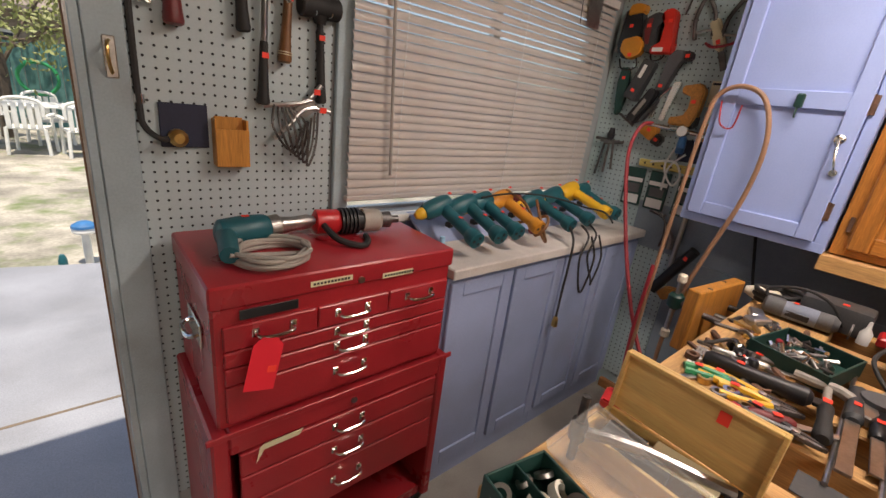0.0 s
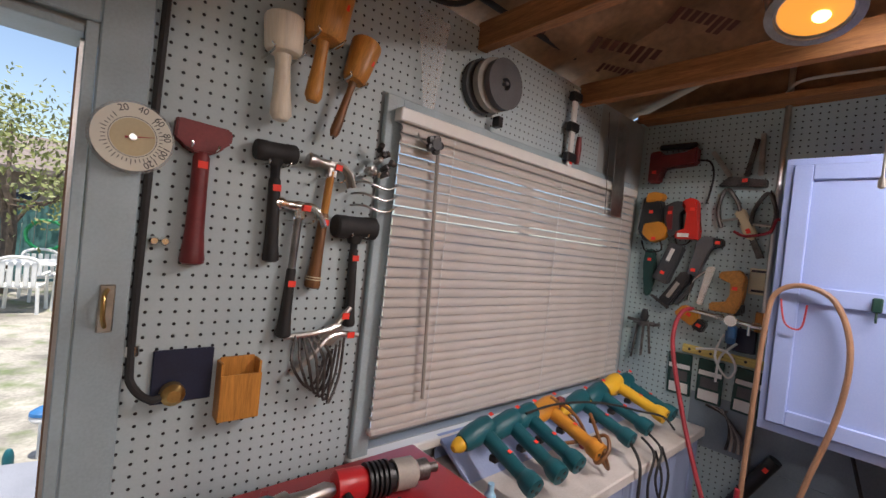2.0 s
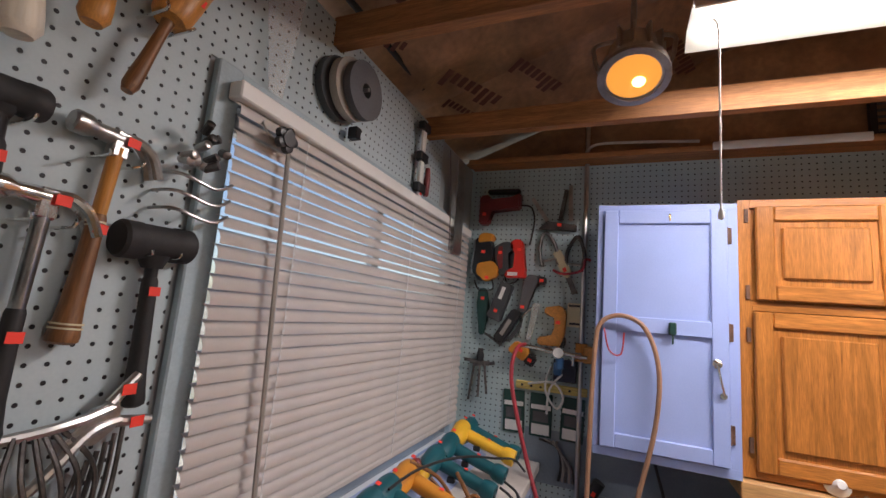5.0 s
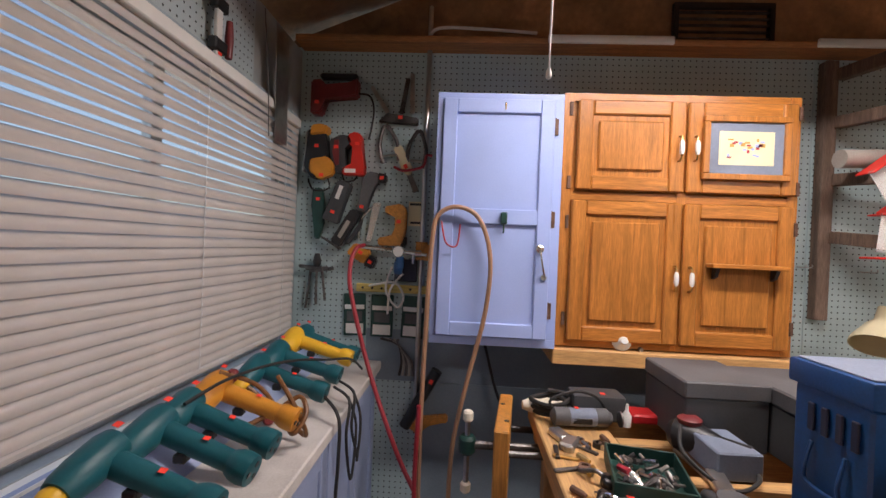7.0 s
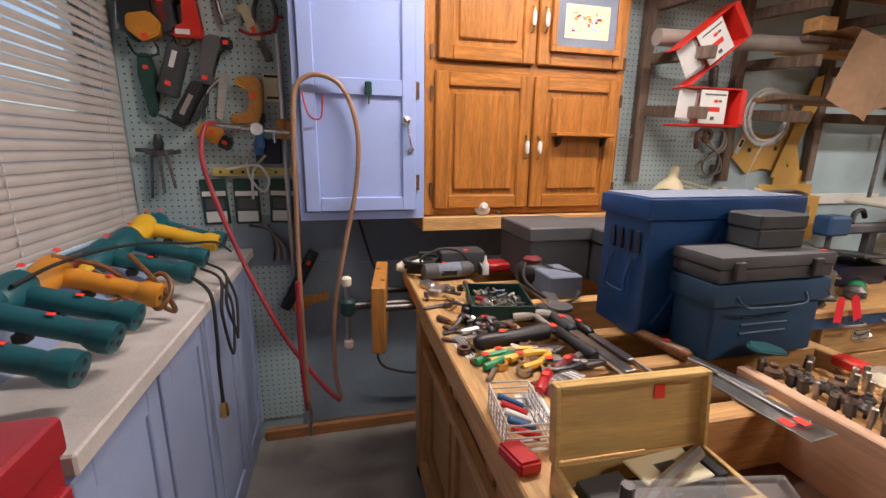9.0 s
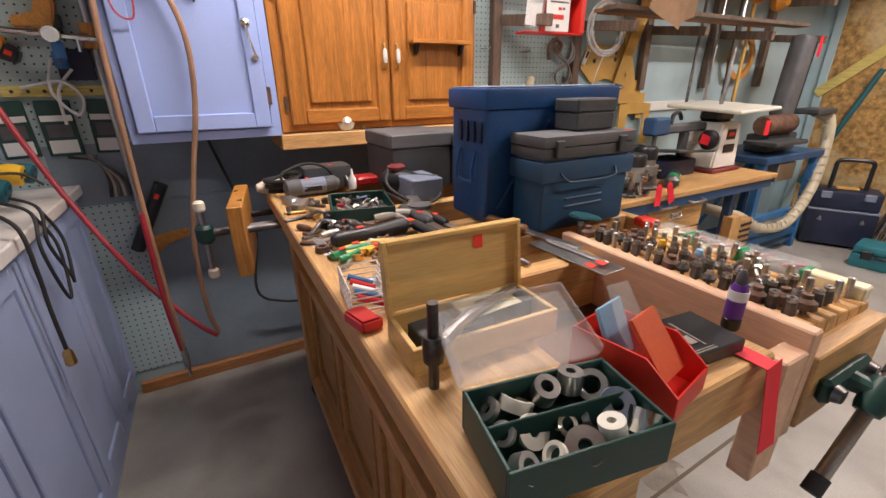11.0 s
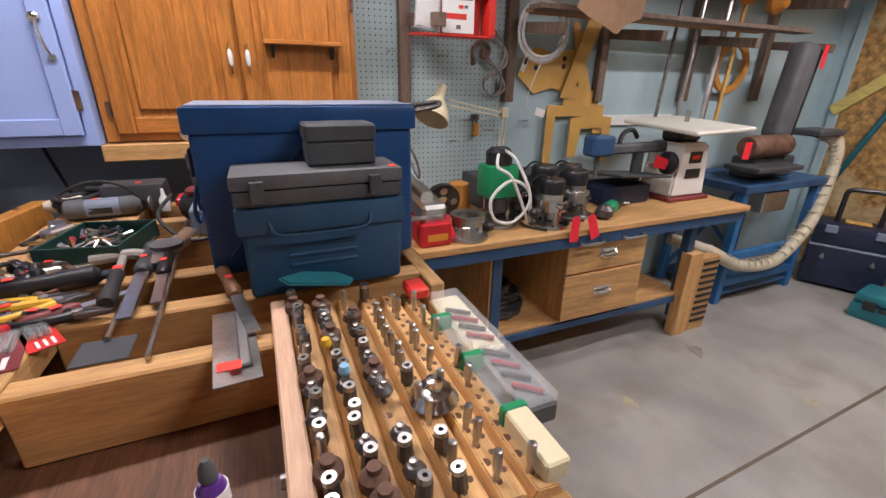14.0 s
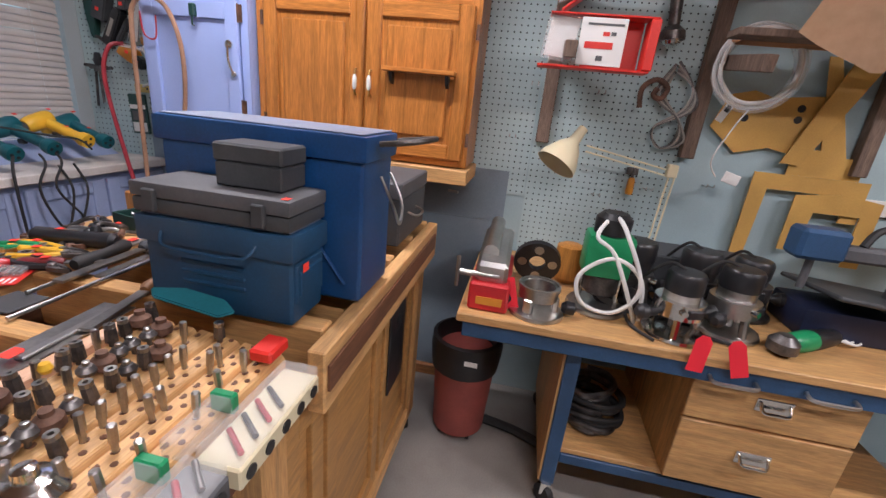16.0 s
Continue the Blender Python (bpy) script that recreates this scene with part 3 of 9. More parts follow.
# ---- base cabinets under the window ----
def raised_door(parent, name, y0, y1, z0, z1, x, material, t=0.02, rail=0.06, inset=0.008, flip=1, axis="x", bev=0.003, raised=False):
    """A framed door, its frame proud of the panel; faces -x (axis x) or -y (axis y)."""
    def put(bm, a0, a1, d0, d1, c0, c1, bb):
        if axis == "x":
            bx(bm, x - d1, x - d0, a0, a1, c0, c1, bb)
        else:
            bx(bm, a0, a1, x - d1, x - d0, c0, c1, bb)
    bm = B()
    put(bm, y0 + rail - 0.002, y1 - rail + 0.002, 0, t - inset, z0 + rail - 0.002, z1 - rail + 0.002, 0)
    dr = part(name, bm, material[0], parent)
    for a0, a1 in ((y0, y0 + rail), (y1 - rail, y1)):
        bm = B()
        put(bm, a0, a1, 0, t, z0, z1, bev)
        part("stile", bm, material[0], dr)
    for c0, c1 in ((z0, z0 + rail), (z1 - rail, z1)):
        bm = B()
        put(bm, y0 + rail, y1 - rail, 0, t - 0.0008, c0, c1, bev)
        part("rail", bm, material[1], dr)
    if raised:
        bm = B()
        put(bm, y0 + rail + 0.022, y1 - rail - 0.022, t - inset, t - 0.001, z0 + rail + 0.022, z1 - rail - 0.022, 0.006)
        part("raised_field", bm, material[0], dr)
    return dr


CX = [1.315, 1.64, 1.97, 2.30, E_X - 0.012]
for i in range(2):
    c = thing("base_cabinet", "powder blue painted base cabinet with panelled doors", "cabinet", at(0, 0, 0), group="cabinets under the window")
    x0, x1 = CX[2 * i], CX[2 * i + 2]
    b = B()
    bx(b, x0, x1 - 0.002, 1.165, N_Y - 0.01, 0.0, 0.915)
    part("body", b, "blue_base", c)
    for j in range(2):
        a0, a1 = CX[2 * i + j] + 0.008, CX[2 * i + j + 1] - 0.008
        dd = raised_door(c, "door", a0, a1, 0.10, 0.895, 1.165, ("blue_base", "blue_base"), t=0.018, rail=0.055, axis="y", inset=0.009)
b = B()
bx(b, 1.305, E_X - 0.012, 1.125, N_Y - 0.008, 0.918, 0.955, 0.004)
solid("worktop", b, "counter", "stained whitish worktop over the blue cabinets", "worktop")
b = B()
prism(b, [(1.36, 0.956), (1.385, 0.956), (1.522, 1.024), (1.522, 0.956), (1.526, 0.956), (1.526, 1.034), (1.515, 1.034)], 1.19, Matrix(((0, 0, 1, 1.385), (1, 0, 0, 0), (0, 1, 0, 0), (0, 0, 0, 1))))
solid("sloped_board", b, "blue_base", "sloping pale blue board behind the drills on the worktop", "board")

# ---- red tool chest ----
ch = thing("tool_chest", "red enamelled two-piece rolling tool chest with chrome handles", "tool chest", at(0, 0, 0))
b = B()
bx(b, 0.605, 1.268, 1.115, 1.50, 0.672, 1.02, 0.006)
bx(b, 0.600, 1.274, 1.108, 1.505, 0.985, 1.042, 0.012, seg=3)
top = part("top_chest", b, "red_paint", ch)
b = B()
bx(b, 0.625, 1.265, 1.10, 1.48, 0.60, 0.665, 0.004)
bx(b, 0.575, 1.31, 1.095, 1.103, 0.655, 0.672, 0.002)
low = part("cabinet_top", b, "red_paint", ch)
for nm, dims, bev in (("side_panel", (0.585, 0.625, 1.10, 1.51, 0.05, 0.665), 0.006), ("side_panel", (1.265, 1.30, 1.10, 1.51, 0.05, 0.665), 0.006), ("back_panel", (0.625, 1.265, 1.48, 1.51, 0.05, 0.665), 0), ("floor_panel", (0.625, 1.265, 1.12, 1.48, 0.05, 0.09), 0), ("shelf", (0.625, 1.265, 1.12, 1.48, 0.28, 0.295), 0)):
    b = B()
    bx(b, *dims, bev)
    part(nm, b, "red_paint", ch)
for x in (0.62, 1.27):
    for y in (1.14, 1.47):
        b = B()
        lathe(b, [(0.025, -0.012), (0.025, 0.012)], at(x, y, 0.025, 90), 14)
        part("caster", b, "rubber", ch)


def chest_handle(parent, x, y, z, w=0.085):
    bm = B()
    tube(bm, [(x - w / 2, y, z + 0.004), (x - w / 2 + 0.006, y - 0.022, z + 0.002), (x, y - 0.026, z), (x + w / 2 - 0.006, y - 0.022, z + 0.002), (x + w / 2, y, z + 0.004)], 0.0045, 8, 4)
    for s in (-1, 1):
        bx(bm, x + s * w / 2 - 0.008, x + s * w / 2 + 0.008, y - 0.003, y, z - 0.006, z + 0.016, 0.001)
    part("handle", bm, "chrome", parent, "bright chrome pull handle")


def drawer(parent, x0, x1, z0, z1, y, hs):
    bm = B()
    bx(bm, x0, x1, y - 0.010, y + 0.01, z0, z1, 0.003)
    d = part("drawer", bm, "red_paint", parent)
    for hx in hs:
        chest_handle(d, hx, y - 0.010, (z0 + z1) / 2)


drawer(top, 0.625, 0.838, 0.885, 0.945, 1.115, (0.735,))
drawer(top, 0.842, 1.045, 0.885, 0.945, 1.115, (0.935,))
drawer(top, 1.049, 1.258, 0.885, 0.945, 1.115, (1.15,))
for z0, z1 in ((0.842, 0.881), (0.795, 0.838), (0.69, 0.791)):
    drawer(top, 0.625, 1.258, z0, z1, 1.115, (0.935,))
for z0, z1 in ((0.525, 0.596), (0.435, 0.520), (0.30, 0.430)):
    drawer(low, 0.645, 1.255, z0, z1, 1.105, (0.935,))
b = B()
lathe(b, [(0.009, 0), (0.009, 0.006)], at(0.955, 1.107, 1.0, 90), 12)
part("lock", b, "steel", top)
b = B()
lathe(b, [(0.009, 0), (0.009, 0.006)], at(0.95, 1.099, 0.63, 90), 12)
part("lock", b, "steel", low)
b = B()
bx(b, 0.66, 0.79, 1.1035, 1.107, 0.958, 0.982, 0.001)
part("name_plate", b, "black", top, "black printed maker's plate")
for x0, x1, z in ((0.82, 0.93, 1.012), (1.02, 1.12, 0.998)):
    b = B()
    bx(b, x0, x1, 1.1055, 1.1075, z - 0.008, z + 0.006)
    lb = part("drawer_label", b, "cream", top, "cream paper label strip")
    b = B()
    for i in range(11):
        bx(b, x0 + 0.006 + i * 0.009, x0 + 0.012 + i * 0.009, 1.1049, 1.1054, z - 0.004, z + 0.002)
    part("lettering", b, "black", lb)
b = B()
prism(b, [(0.68, 0.555), (0.70, 0.59), (0.79, 0.592), (0.80, 0.608), (0.70, 0.607), (0.69, 0.60)], 0.001, Matrix(((1, 0, 0, 0), (0, 0, 1, 1.092), (0, 1, 0, 0), (0, 0, 0, 1))))
part("torn_label", b, "cream", low, "torn yellowed paper label")
b = B()
tube(b, [(0.604, 1.22, 0.88), (0.58, 1.23, 0.875), (0.578, 1.30, 0.87), (0.604, 1.31, 0.88)], 0.006)
bx(b, 0.598, 0.6045, 1.20, 1.33, 0.85, 0.91, 0.002)
part("carry_handle", b, "chrome", top)
t_ = thing("price_tag", "bright red card price tag hanging from a drawer handle", "tag", at(0.715, 1.076, 0.915))
b = B()
prism(b, [(-0.018, 0), (0.018, 0), (0.034, -0.018), (0.034, -0.13), (-0.034, -0.13), (-0.034, -0.018)], 0.0012, at(0, 0, 0, 88, 14, 0))
part("card", b, "tag", t_)
sticker(t_, at(0.0, -0.0035, -0.08, 88, 14, 0), 0.02)

# ---- wall cabinets ----
c = thing("wall_cabinet", "periwinkle blue painted tall wall cabinet with one panelled door", "cabinet", at(0, 0, 0))
b = B()
bx(b, 2.345, E_X - 0.011, 0.420, 0.892, 1.118, 2.068, 0.003)
part("body", b, "blue_cab", c)
b = B()
for z0, z1, y0, y1 in ((1.118, 1.15, 0.42, 0.892), (2.045, 2.068, 0.42, 0.892), (1.15, 2.045, 0.42, 0.452), (1.15, 2.045, 0.872, 0.892)):
    bx(b, 2.333, 2.345, y0, y1, z0, z1, 0.001)
part("face_frame", b, "blue_cab", c)
d = raised_door(c, "door", 0.455, 0.868, 1.153, 2.042, 2.333, ("blue_cab", "blue_cab"), t=0.018, rail=0.052, inset=0.012)
b = B()
bx(b, 2.3155, 2.333, 0.506, 0.817, 1.575, 1.632, 0.002)
part("mid_rail", b, "blue_cab", d)
for z in (1.26, 1.60, 1.945):
    b = B()
    bx(b, 2.325, 2.331, 0.440, 0.456, z - 0.03, z + 0.03, 0.001)
    rod(b, (2.322, 0.4545, z - 0.032), (2.322, 0.4545, z + 0.032), 0.004, seg=8)
    part("hinge", b, "rust", c, "rusty butt hinge")
b = B()
lathe(b, [(0.017, 0), (0.015, 0.006), (0.006, 0.012)], at(2.315, 0.492, 1.49, 0, -90), 14)
tube(b, [(2.305, 0.492, 1.49), (2.296, 0.486, 1.44), (2.297, 0.478, 1.405), (2.305, 0.472, 1.385)], 0.004)
lathe(b, [(0.011, 0), (0.011, 0.004)], at(2.312, 0.475, 1.385, 0, -90), 12)
part("latch", b, "chrome", d, "chrome hook latch")
b = B()
bx(b, 2.295, 2.314, 0.618, 0.642, 1.575, 1.62, 0.004)
tube(b, [(2.30, 0.63, 1.575), (2.298, 0.63, 1.55), (2.308, 0.63, 1.545)], 0.003)
part("clip", b, "dark_green", d, "dark green hook clip")
b = B()
tube(b, [(2.314, 0.64, 2.015), (2.296, 0.64, 2.02), (2.294, 0.64, 1.995)], 0.0025)
part("cup_hook", b, "brass", d)

c = thing("oak_wall_cabinet", "honey oak wall cabinet with four raised-panel doors", "cabinet", at(0, 0, 0))
b = B()
bx(b, 2.392, E_X - 0.011, -0.455, 0.408, 1.126, 2.088)
part("body", b, "oak", c)
for y0, y1 in ((-0.458, -0.42), (0.372, 0.411), (-0.06, -0.02)):
    b = B()
    bx(b, 2.375, 2.392, y0, y1, 1.124, 2.092, 0.001)
    part("stile", b, "oak", c)
for z0, z1 in ((1.124, 1.165), (1.685, 1.715), (2.06, 2.092)):
    for y0, y1 in ((-0.42, -0.06), (-0.02, 0.372)):
        b = B()
        bx(b, 2.3755, 2.392, y0, y1, z0, z1, 0.001)
        part("face_rail", b, "oak_h", c)
DO = {}
for key, y0, y1, z0, z1 in (("a", -0.035, 0.360, 1.722, 2.062), ("b", -0.438, -0.045, 1.722, 2.062), ("c", -0.035, 0.372, 1.150, 1.682), ("d", -0.438, -0.045, 1.150, 1.682)):
    DO[key] = raised_door(c, "door", y0, y1, z0, z1, 2.3745, ("oak", "oak_h"), t=0.02, rail=0.055, inset=0.012, raised=True, bev=0.005)
for key, y, z in (("a", -0.012, 1.885), ("b", -0.068, 1.885), ("c", -0.012, 1.40), ("d", -0.068, 1.40)):
    b = B()
    tube(b, [(2.354, y, z + 0.045), (2.336, y, z + 0.040), (2.332, y, z), (2.336, y, z - 0.040), (2.354, y, z - 0.045)], 0.0035)
    hd = part("handle", b, "brass", DO[key], "brass pull with a white porcelain grip")
    b = B()
    lathe(b, [(0.005, -0.026), (0.0085, -0.015), (0.0085, 0.015), (0.005, 0.026)], at(2.332, y, z), 12)
    part("grip", b, "white", hd)
for y, zs in ((0.385, (1.75, 2.03, 1.23, 1.60)), (-0.452, (1.75, 2.03, 1.23, 1.60))):
    for z in zs:
        b = B()
        bx(b, 2.366, 2.374, y - 0.006, y + 0.006, z - 0.025, z + 0.025, 0.001)
        part("hinge", b, "rust", c)
p = thing("framed_picture", "small framed print with a grey mat hung on the cabinet door", "picture", at(2.353, -0.247, 1.89))
b = B()
for y0, y1, z0, z1 in ((-0.155, 0.155, -0.118, -0.095), (-0.155, 0.155, 0.095, 0.118), (-0.155, -0.132, -0.095, 0.095), (0.132, 0.155, -0.095, 0.095)):
    bx(b, -0.018, 0, y0, y1, z0, z1, 0.003)
part("frame", b, "oak", p)
b = B()
bx(b, -0.008, -0.001, -0.132, 0.132, -0.095, 0.095)
part("mat", b, "lid_dust", p, "grey-blue mat board")
b = B()
bx(b, -0.0095, -0.0081, -0.098, 0.098, -0.062, 0.062)
pr = part("print", b, "cream", p, "faded print with pink and blue marks")
for i in range(24):
    rr = random.Random(i)
    b = B()
    y, z = rr.uniform(-0.07, 0.07), rr.uniform(-0.035, 0.035)
    bx(b, -0.0103, -0.0096, y - rr.uniform(0.003, 0.014), y + 0.004, z - rr.uniform(0.002, 0.01), z + 0.003)
    part("mark", b, ("hose_red", "blue_cab", "card")[i % 3], pr)
s = thing("door_shelf", "small oak ledge on two black brackets on the cabinet door", "shelf", at(2.352, -0.258, 1.455))
b = B()
bx(b, -0.05, 0, -0.135, 0.135, -0.008, 0.008, 0.003)
part("ledge", b, "oak_h", s)
for y in (-0.105, 0.105):
    b = B()
    prism(b, [(0, -0.009), (-0.035, -0.009), (-0.02, -0.04), (0, -0.05)], 0.012, Matrix(((1, 0, 0, 0), (0, 0, 1, y - 0.006), (0, 1, 0, 0), (0, 0, 0, 1))))
    part("bracket", b, "black", s)
b = B()
bx(b, 2.335, E_X - 0.012, -0.47, 0.425, 1.062, 1.118, 0.003)
solid("ledge_board", b, "pine_y", "pine ledge board under the oak cabinet with hooks", "shelf")
b = B()
lathe(b, [(0.02, 0), (0.035, 0.012), (0.036, 0.03), (0.02, 0.045), (0.012, 0.06)], at(2.40, 0.16, 1.145, 0, -75, 0), 16)
solid("valve_wheel", b, "white", "grimy white round valve wheel on the ledge", "wheel")
b = B()
rod(b, (2.38, 0.12, 1.127), (2.42, 0.05, 1.13), 0.006)
rod(b, (2.36, 0.09, 1.126), (2.44, 0.085, 1.126), 0.008)
rod(b, (2.385, -0.40, 1.03), (2.37, -0.44, 1.03), 0.006)
solid("pipe_fitting", b, "steel", "loose steel pipe fittings on the ledge", "fitting")

# ---- ceiling fixtures ----
# one fixture per tube light, the three added ones included
for tx, ty in TUBES:
    f_ = thing("shop_light", "white two-tube fluorescent shop light, three of the four unseen and added", "ceiling light", at(tx, ty, 2.40), group="shop lights")
    b = B()
    prism(b, [(-0.10, -0.01), (-0.06, 0.04), (0.06, 0.04), (0.10, -0.01), (0.095, -0.012), (0.057, 0.034), (-0.057, 0.034), (-0.095, -0.012)], 1.2, Matrix(((1, 0, 0, 0), (0, 0, 1, -0.6), (0, 1, 0, 0), (0, 0, 0, 1))))
    part("housing", b, "white", f_)
    for xx in (-0.04, 0.04):
        b = B()
        rod(b, (xx, -0.58, 0.005), (xx, 0.58, 0.005), 0.013, seg=10)
        part("tube", b, "tube_glow", f_, "lit fluorescent tube")
    for yy in (-0.5, 0.5):
        b = B()
        rod(b, (0, yy, 0.03), (0, yy, 0.25), 0.003, seg=5)
        part("hanger", b, "steel", f_)
fl = thing("flood_light", "grey metal flood lamp with a glowing amber lens", "lamp", at(1.86, 0.785, 2.352, 0, 22, 0))
b = B()
lathe(b, [(0.04, 0.14), (0.065, 0.135), (0.075, 0.10), (0.078, 0.03), (0.10, 0.015), (0.10, -0.012), (0.088, -0.014)], seg=24)
part("housing", b, "alu", fl)
b = B()
ring(b, 0.104, 0.084, -0.022, -0.008, seg=28)
part("rim", b, "steel", fl)
b = B()
lathe(b, [(0.084, -0.012), (0.06, -0.019), (0.02, -0.022)], seg=24)
part("lens", b, "lamp_glow", fl, "glowing amber glass lens")
b = B()
lathe(b, [(0.001, -0.030), (0.018, -0.027), (0.02, -0.0225)], at(0.012, -0.015, 0), 14)
part("bulb", b, "bulb_glow", fl)
for i in range(6):
    b = B()
    a = math.pi * (i + 0.5) / 6
    bx(b, -0.004, 0.004, 0.07, 0.092, 0.03, 0.135, 0.001, m=at(0, 0, 0, 0, 0, math.degrees(a) + 45))
    part("fin", b, "alu", fl)
b = B()
tube(b, [(0, -0.10, 0.03), (0, -0.115, 0.1), (0.0, -0.10, 0.17), (0.0, 0.10, 0.17), (0, 0.115, 0.1), (0, 0.10, 0.03)], 0.007)
rod(b, (0, 0, 0.14), (-0.05, 0, 0.30), 0.009)
part("bracket", b, "steel", fl)
pc = thing("pull_cord", "white pull cord hanging from the ceiling light", "cord", at(1.62, 0.61, 0))
b = B()
tube(b, [(0.1, 0.0, 2.4), (0.004, 0, 2.3), (0, 0, 2.1), (0, 0.001, 1.86)], 0.0022, 6)
part("cord", b, "cord_white", pc)
b = B()
lathe(b, [(0.002, 0.014), (0.006, 0.004), (0.006, -0.008), (0.001, -0.012)], at(0, 0.001, 1.85), 10)
part("bead", b, "white", pc)
b = B()
rod(b, (E_X - 0.022, 0.962, 0.75), (E_X - 0.022, 0.962, 2.55), 0.011)
solid("conduit", b, "alu", "grey metal conduit running up the pegboard", "conduit")
b = B()
tube(b, [(2.60, 0.97, 2.40), (2.57, 0.92, 2.43), (2.56, 0.75, 2.425), (2.56, 0.5, 2.41)], 0.007)
solid("ceiling_cable", b, "cord_white", "white cable looping along the wall plate", "cable")
b = B()
rod(b, (1.92, N_Y - 0.02, 2.44), (1.18, N_Y - 0.03, 2.42), 0.01)
tube(b, [(1.0, 1.48, 2.36), (1.1, 1.47, 2.30), (1.25, 1.46, 2.33), (1.35, 1.40, 2.45)], 0.008)
solid("black_cable", b, "rubber", "black cable sagging under the insulation", "cable")

# ---- island workbench ----
wb = thing("workbench", "heavy pine workbench with an open well top and panelled sides", "workbench", at(0, 0, 0))
BT = 0.94
b = B()
bx(b, 1.25, 2.22, -0.33, 0.42, 0.10, 0.80)
part("body", b, "bench_side", wb)
b = B()
bx(b, 1.20, 2.24, -0.36, 0.47, 0.080, 0.125, 0.004)
part("base_rail", b, "pine", wb)
b = B()
bx(b, 0.82, 2.24, 0.30, 0.522, BT - 0.05, BT, 0.004)
part("top_board", b, "pine", wb, "scarred pine top board")
b = B()
bx(b, 0.82, 2.24, 0.47, 0.50, BT - 0.12, BT - 0.052, 0.003)
part("apron", b, "pine", wb)
b = B()
bx(b, 0.84, 2.22, 0.425, 0.455, 0.60, 0.64, 0.003)
bx(b, 0.84, 2.22, 0.425, 0.455, 0.62 + 0.10, 0.62 + 0.135, 0.003)
part("side_rail", b, "pine", wb)
# floor coloured dark for the shade down in the well
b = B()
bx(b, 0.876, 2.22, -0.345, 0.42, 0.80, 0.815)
part("well_floor", b, "well", wb, "well floor, dark brown with the well's shade in its colour")
for x in (1.215, 1.40, 1.56, 1.80, 2.0, 2.2):
    b = B()
    bx(b, x - 0.02, x + 0.025, -0.045 if x < 1.3 else -0.36, 0.30, 0.816, BT - 0.004, 0.004)
    part("cross_beam", b, "pine_y", wb)
b = B()
bx(b, 1.32, 2.24, -0.395, -0.361, 0.80, BT - 0.01, 0.003)
part("apron", b, "pine", wb)
b = B()
bx(b, 0.815, 0.875, 0.02, 0.30, 0.845, BT - 0.002, 0.004)
bx(b, 0.805, 0.90, 0.30, 0.52, 0.62, BT - 0.052, 0.004)
part("end_block", b, "pine_y", wb, "thick pine end block")
for x, y in ((0.87, 0.44), (2.2, 0.44), (1.22, -0.33), (2.2, -0.33)):
    for _ in (0,):
        b = B()
        bx(b, x - 0.035, x + 0.035, y - 0.03, y + 0.03, 0.08, 0.89, 0.004)
        part("leg", b, "pine_z", wb)
        b = B()
        lathe(b, [(0.035, -0.014), (0.037, 0), (0.035, 0.014)], at(x, y, 0.036, 90, 0, 30), 16)
        cs = part("caster", b, "rubber", wb)
        b = B()
        prism(b, [(-0.02, 0), (0.02, 0), (0.026, 0.05), (-0.026, 0.05)], 0.04, at(x, y + 0.02, 0.045, 90))
        part("fork", b, "steel", cs)
for x0, x1 in ((1.27, 1.42), (1.44, 1.80), (1.83, 2.18)):
    for ya, nm in ((-0.33, "south"), (0.42, "north")):
        s = -1 if ya < 0 else 1
        b = B()
        for p0, p1, z0, z1 in ((x0, x0 + 0.05, 0.12, 0.79), (x1 - 0.05, x1, 0.12, 0.79), (x0 + 0.05, x1 - 0.05, 0.12, 0.18), (x0 + 0.05, x1 - 0.05, 0.73, 0.79)):
            bx(b, p0, p1, min(ya, ya + s * 0.014), max(ya, ya + s * 0.014), z0, z1, 0.002)
        part("panel_frame", b, "bench_side", wb)
b = B()
bx(b, 1.86, 2.02, -0.352, -0.345, 0.42, 0.74, 0.002)
lathe(b, [(0.03, 0), (0.02, 0.006)], at(1.94, -0.352, 0.66, 90), 14)
part("outlet_plate", b, "black", wb, "black metal outlet plate")
b = B()
bx(b, 1.33, 2.2, -0.401, -0.395, 0.845, 0.90, 0.001)
part("slot_trim", b, "well", wb)
# front vise jaw and its screw
vz = thing("bench_vise", "wooden-jawed bench vise with a green iron screw collar", "vise", at(2.10, 0.62, 0.90))
b = B()
bx(b, -0.16, 0.16, -0.022, 0.022, -0.16, 0.065, 0.004, m=at(0, 0, 0, 0, 0, -8))
j = part("jaw", b, "orange_wood", vz, "orange-brown hardwood jaw")
for xx in (-0.08, 0.06):
    b = B()
    lathe(b, [(0.008, 0), (0.008, 0.002)], at(xx, 0, 0.064), 10)
    part("hole", b, "black", j)
for xx in (-0.09, 0.09):
    b = B()
    rod(b, (xx, -0.12, -0.03), (xx, 0.0, -0.03), 0.011)
    part("guide_rod", b, "dark_steel", vz)
b = B()
rod(b, (0, -0.12, -0.05), (0, 0.12, -0.05), 0.014)
part("screw", b, "dark_steel", vz)
b = B()
lathe(b, [(0.02, -0.03), (0.028, -0.02), (0.028, 0.02), (0.02, 0.03)], at(0, 0.115, -0.05, 0, 0, 0), 14)
part("collar", b, "dark_green", vz, "dark green cast collar")
b = B()
rod(b, (0, 0.115, -0.19), (0, 0.115, 0.03), 0.009)
hd = part("handle", b, "steel", vz)
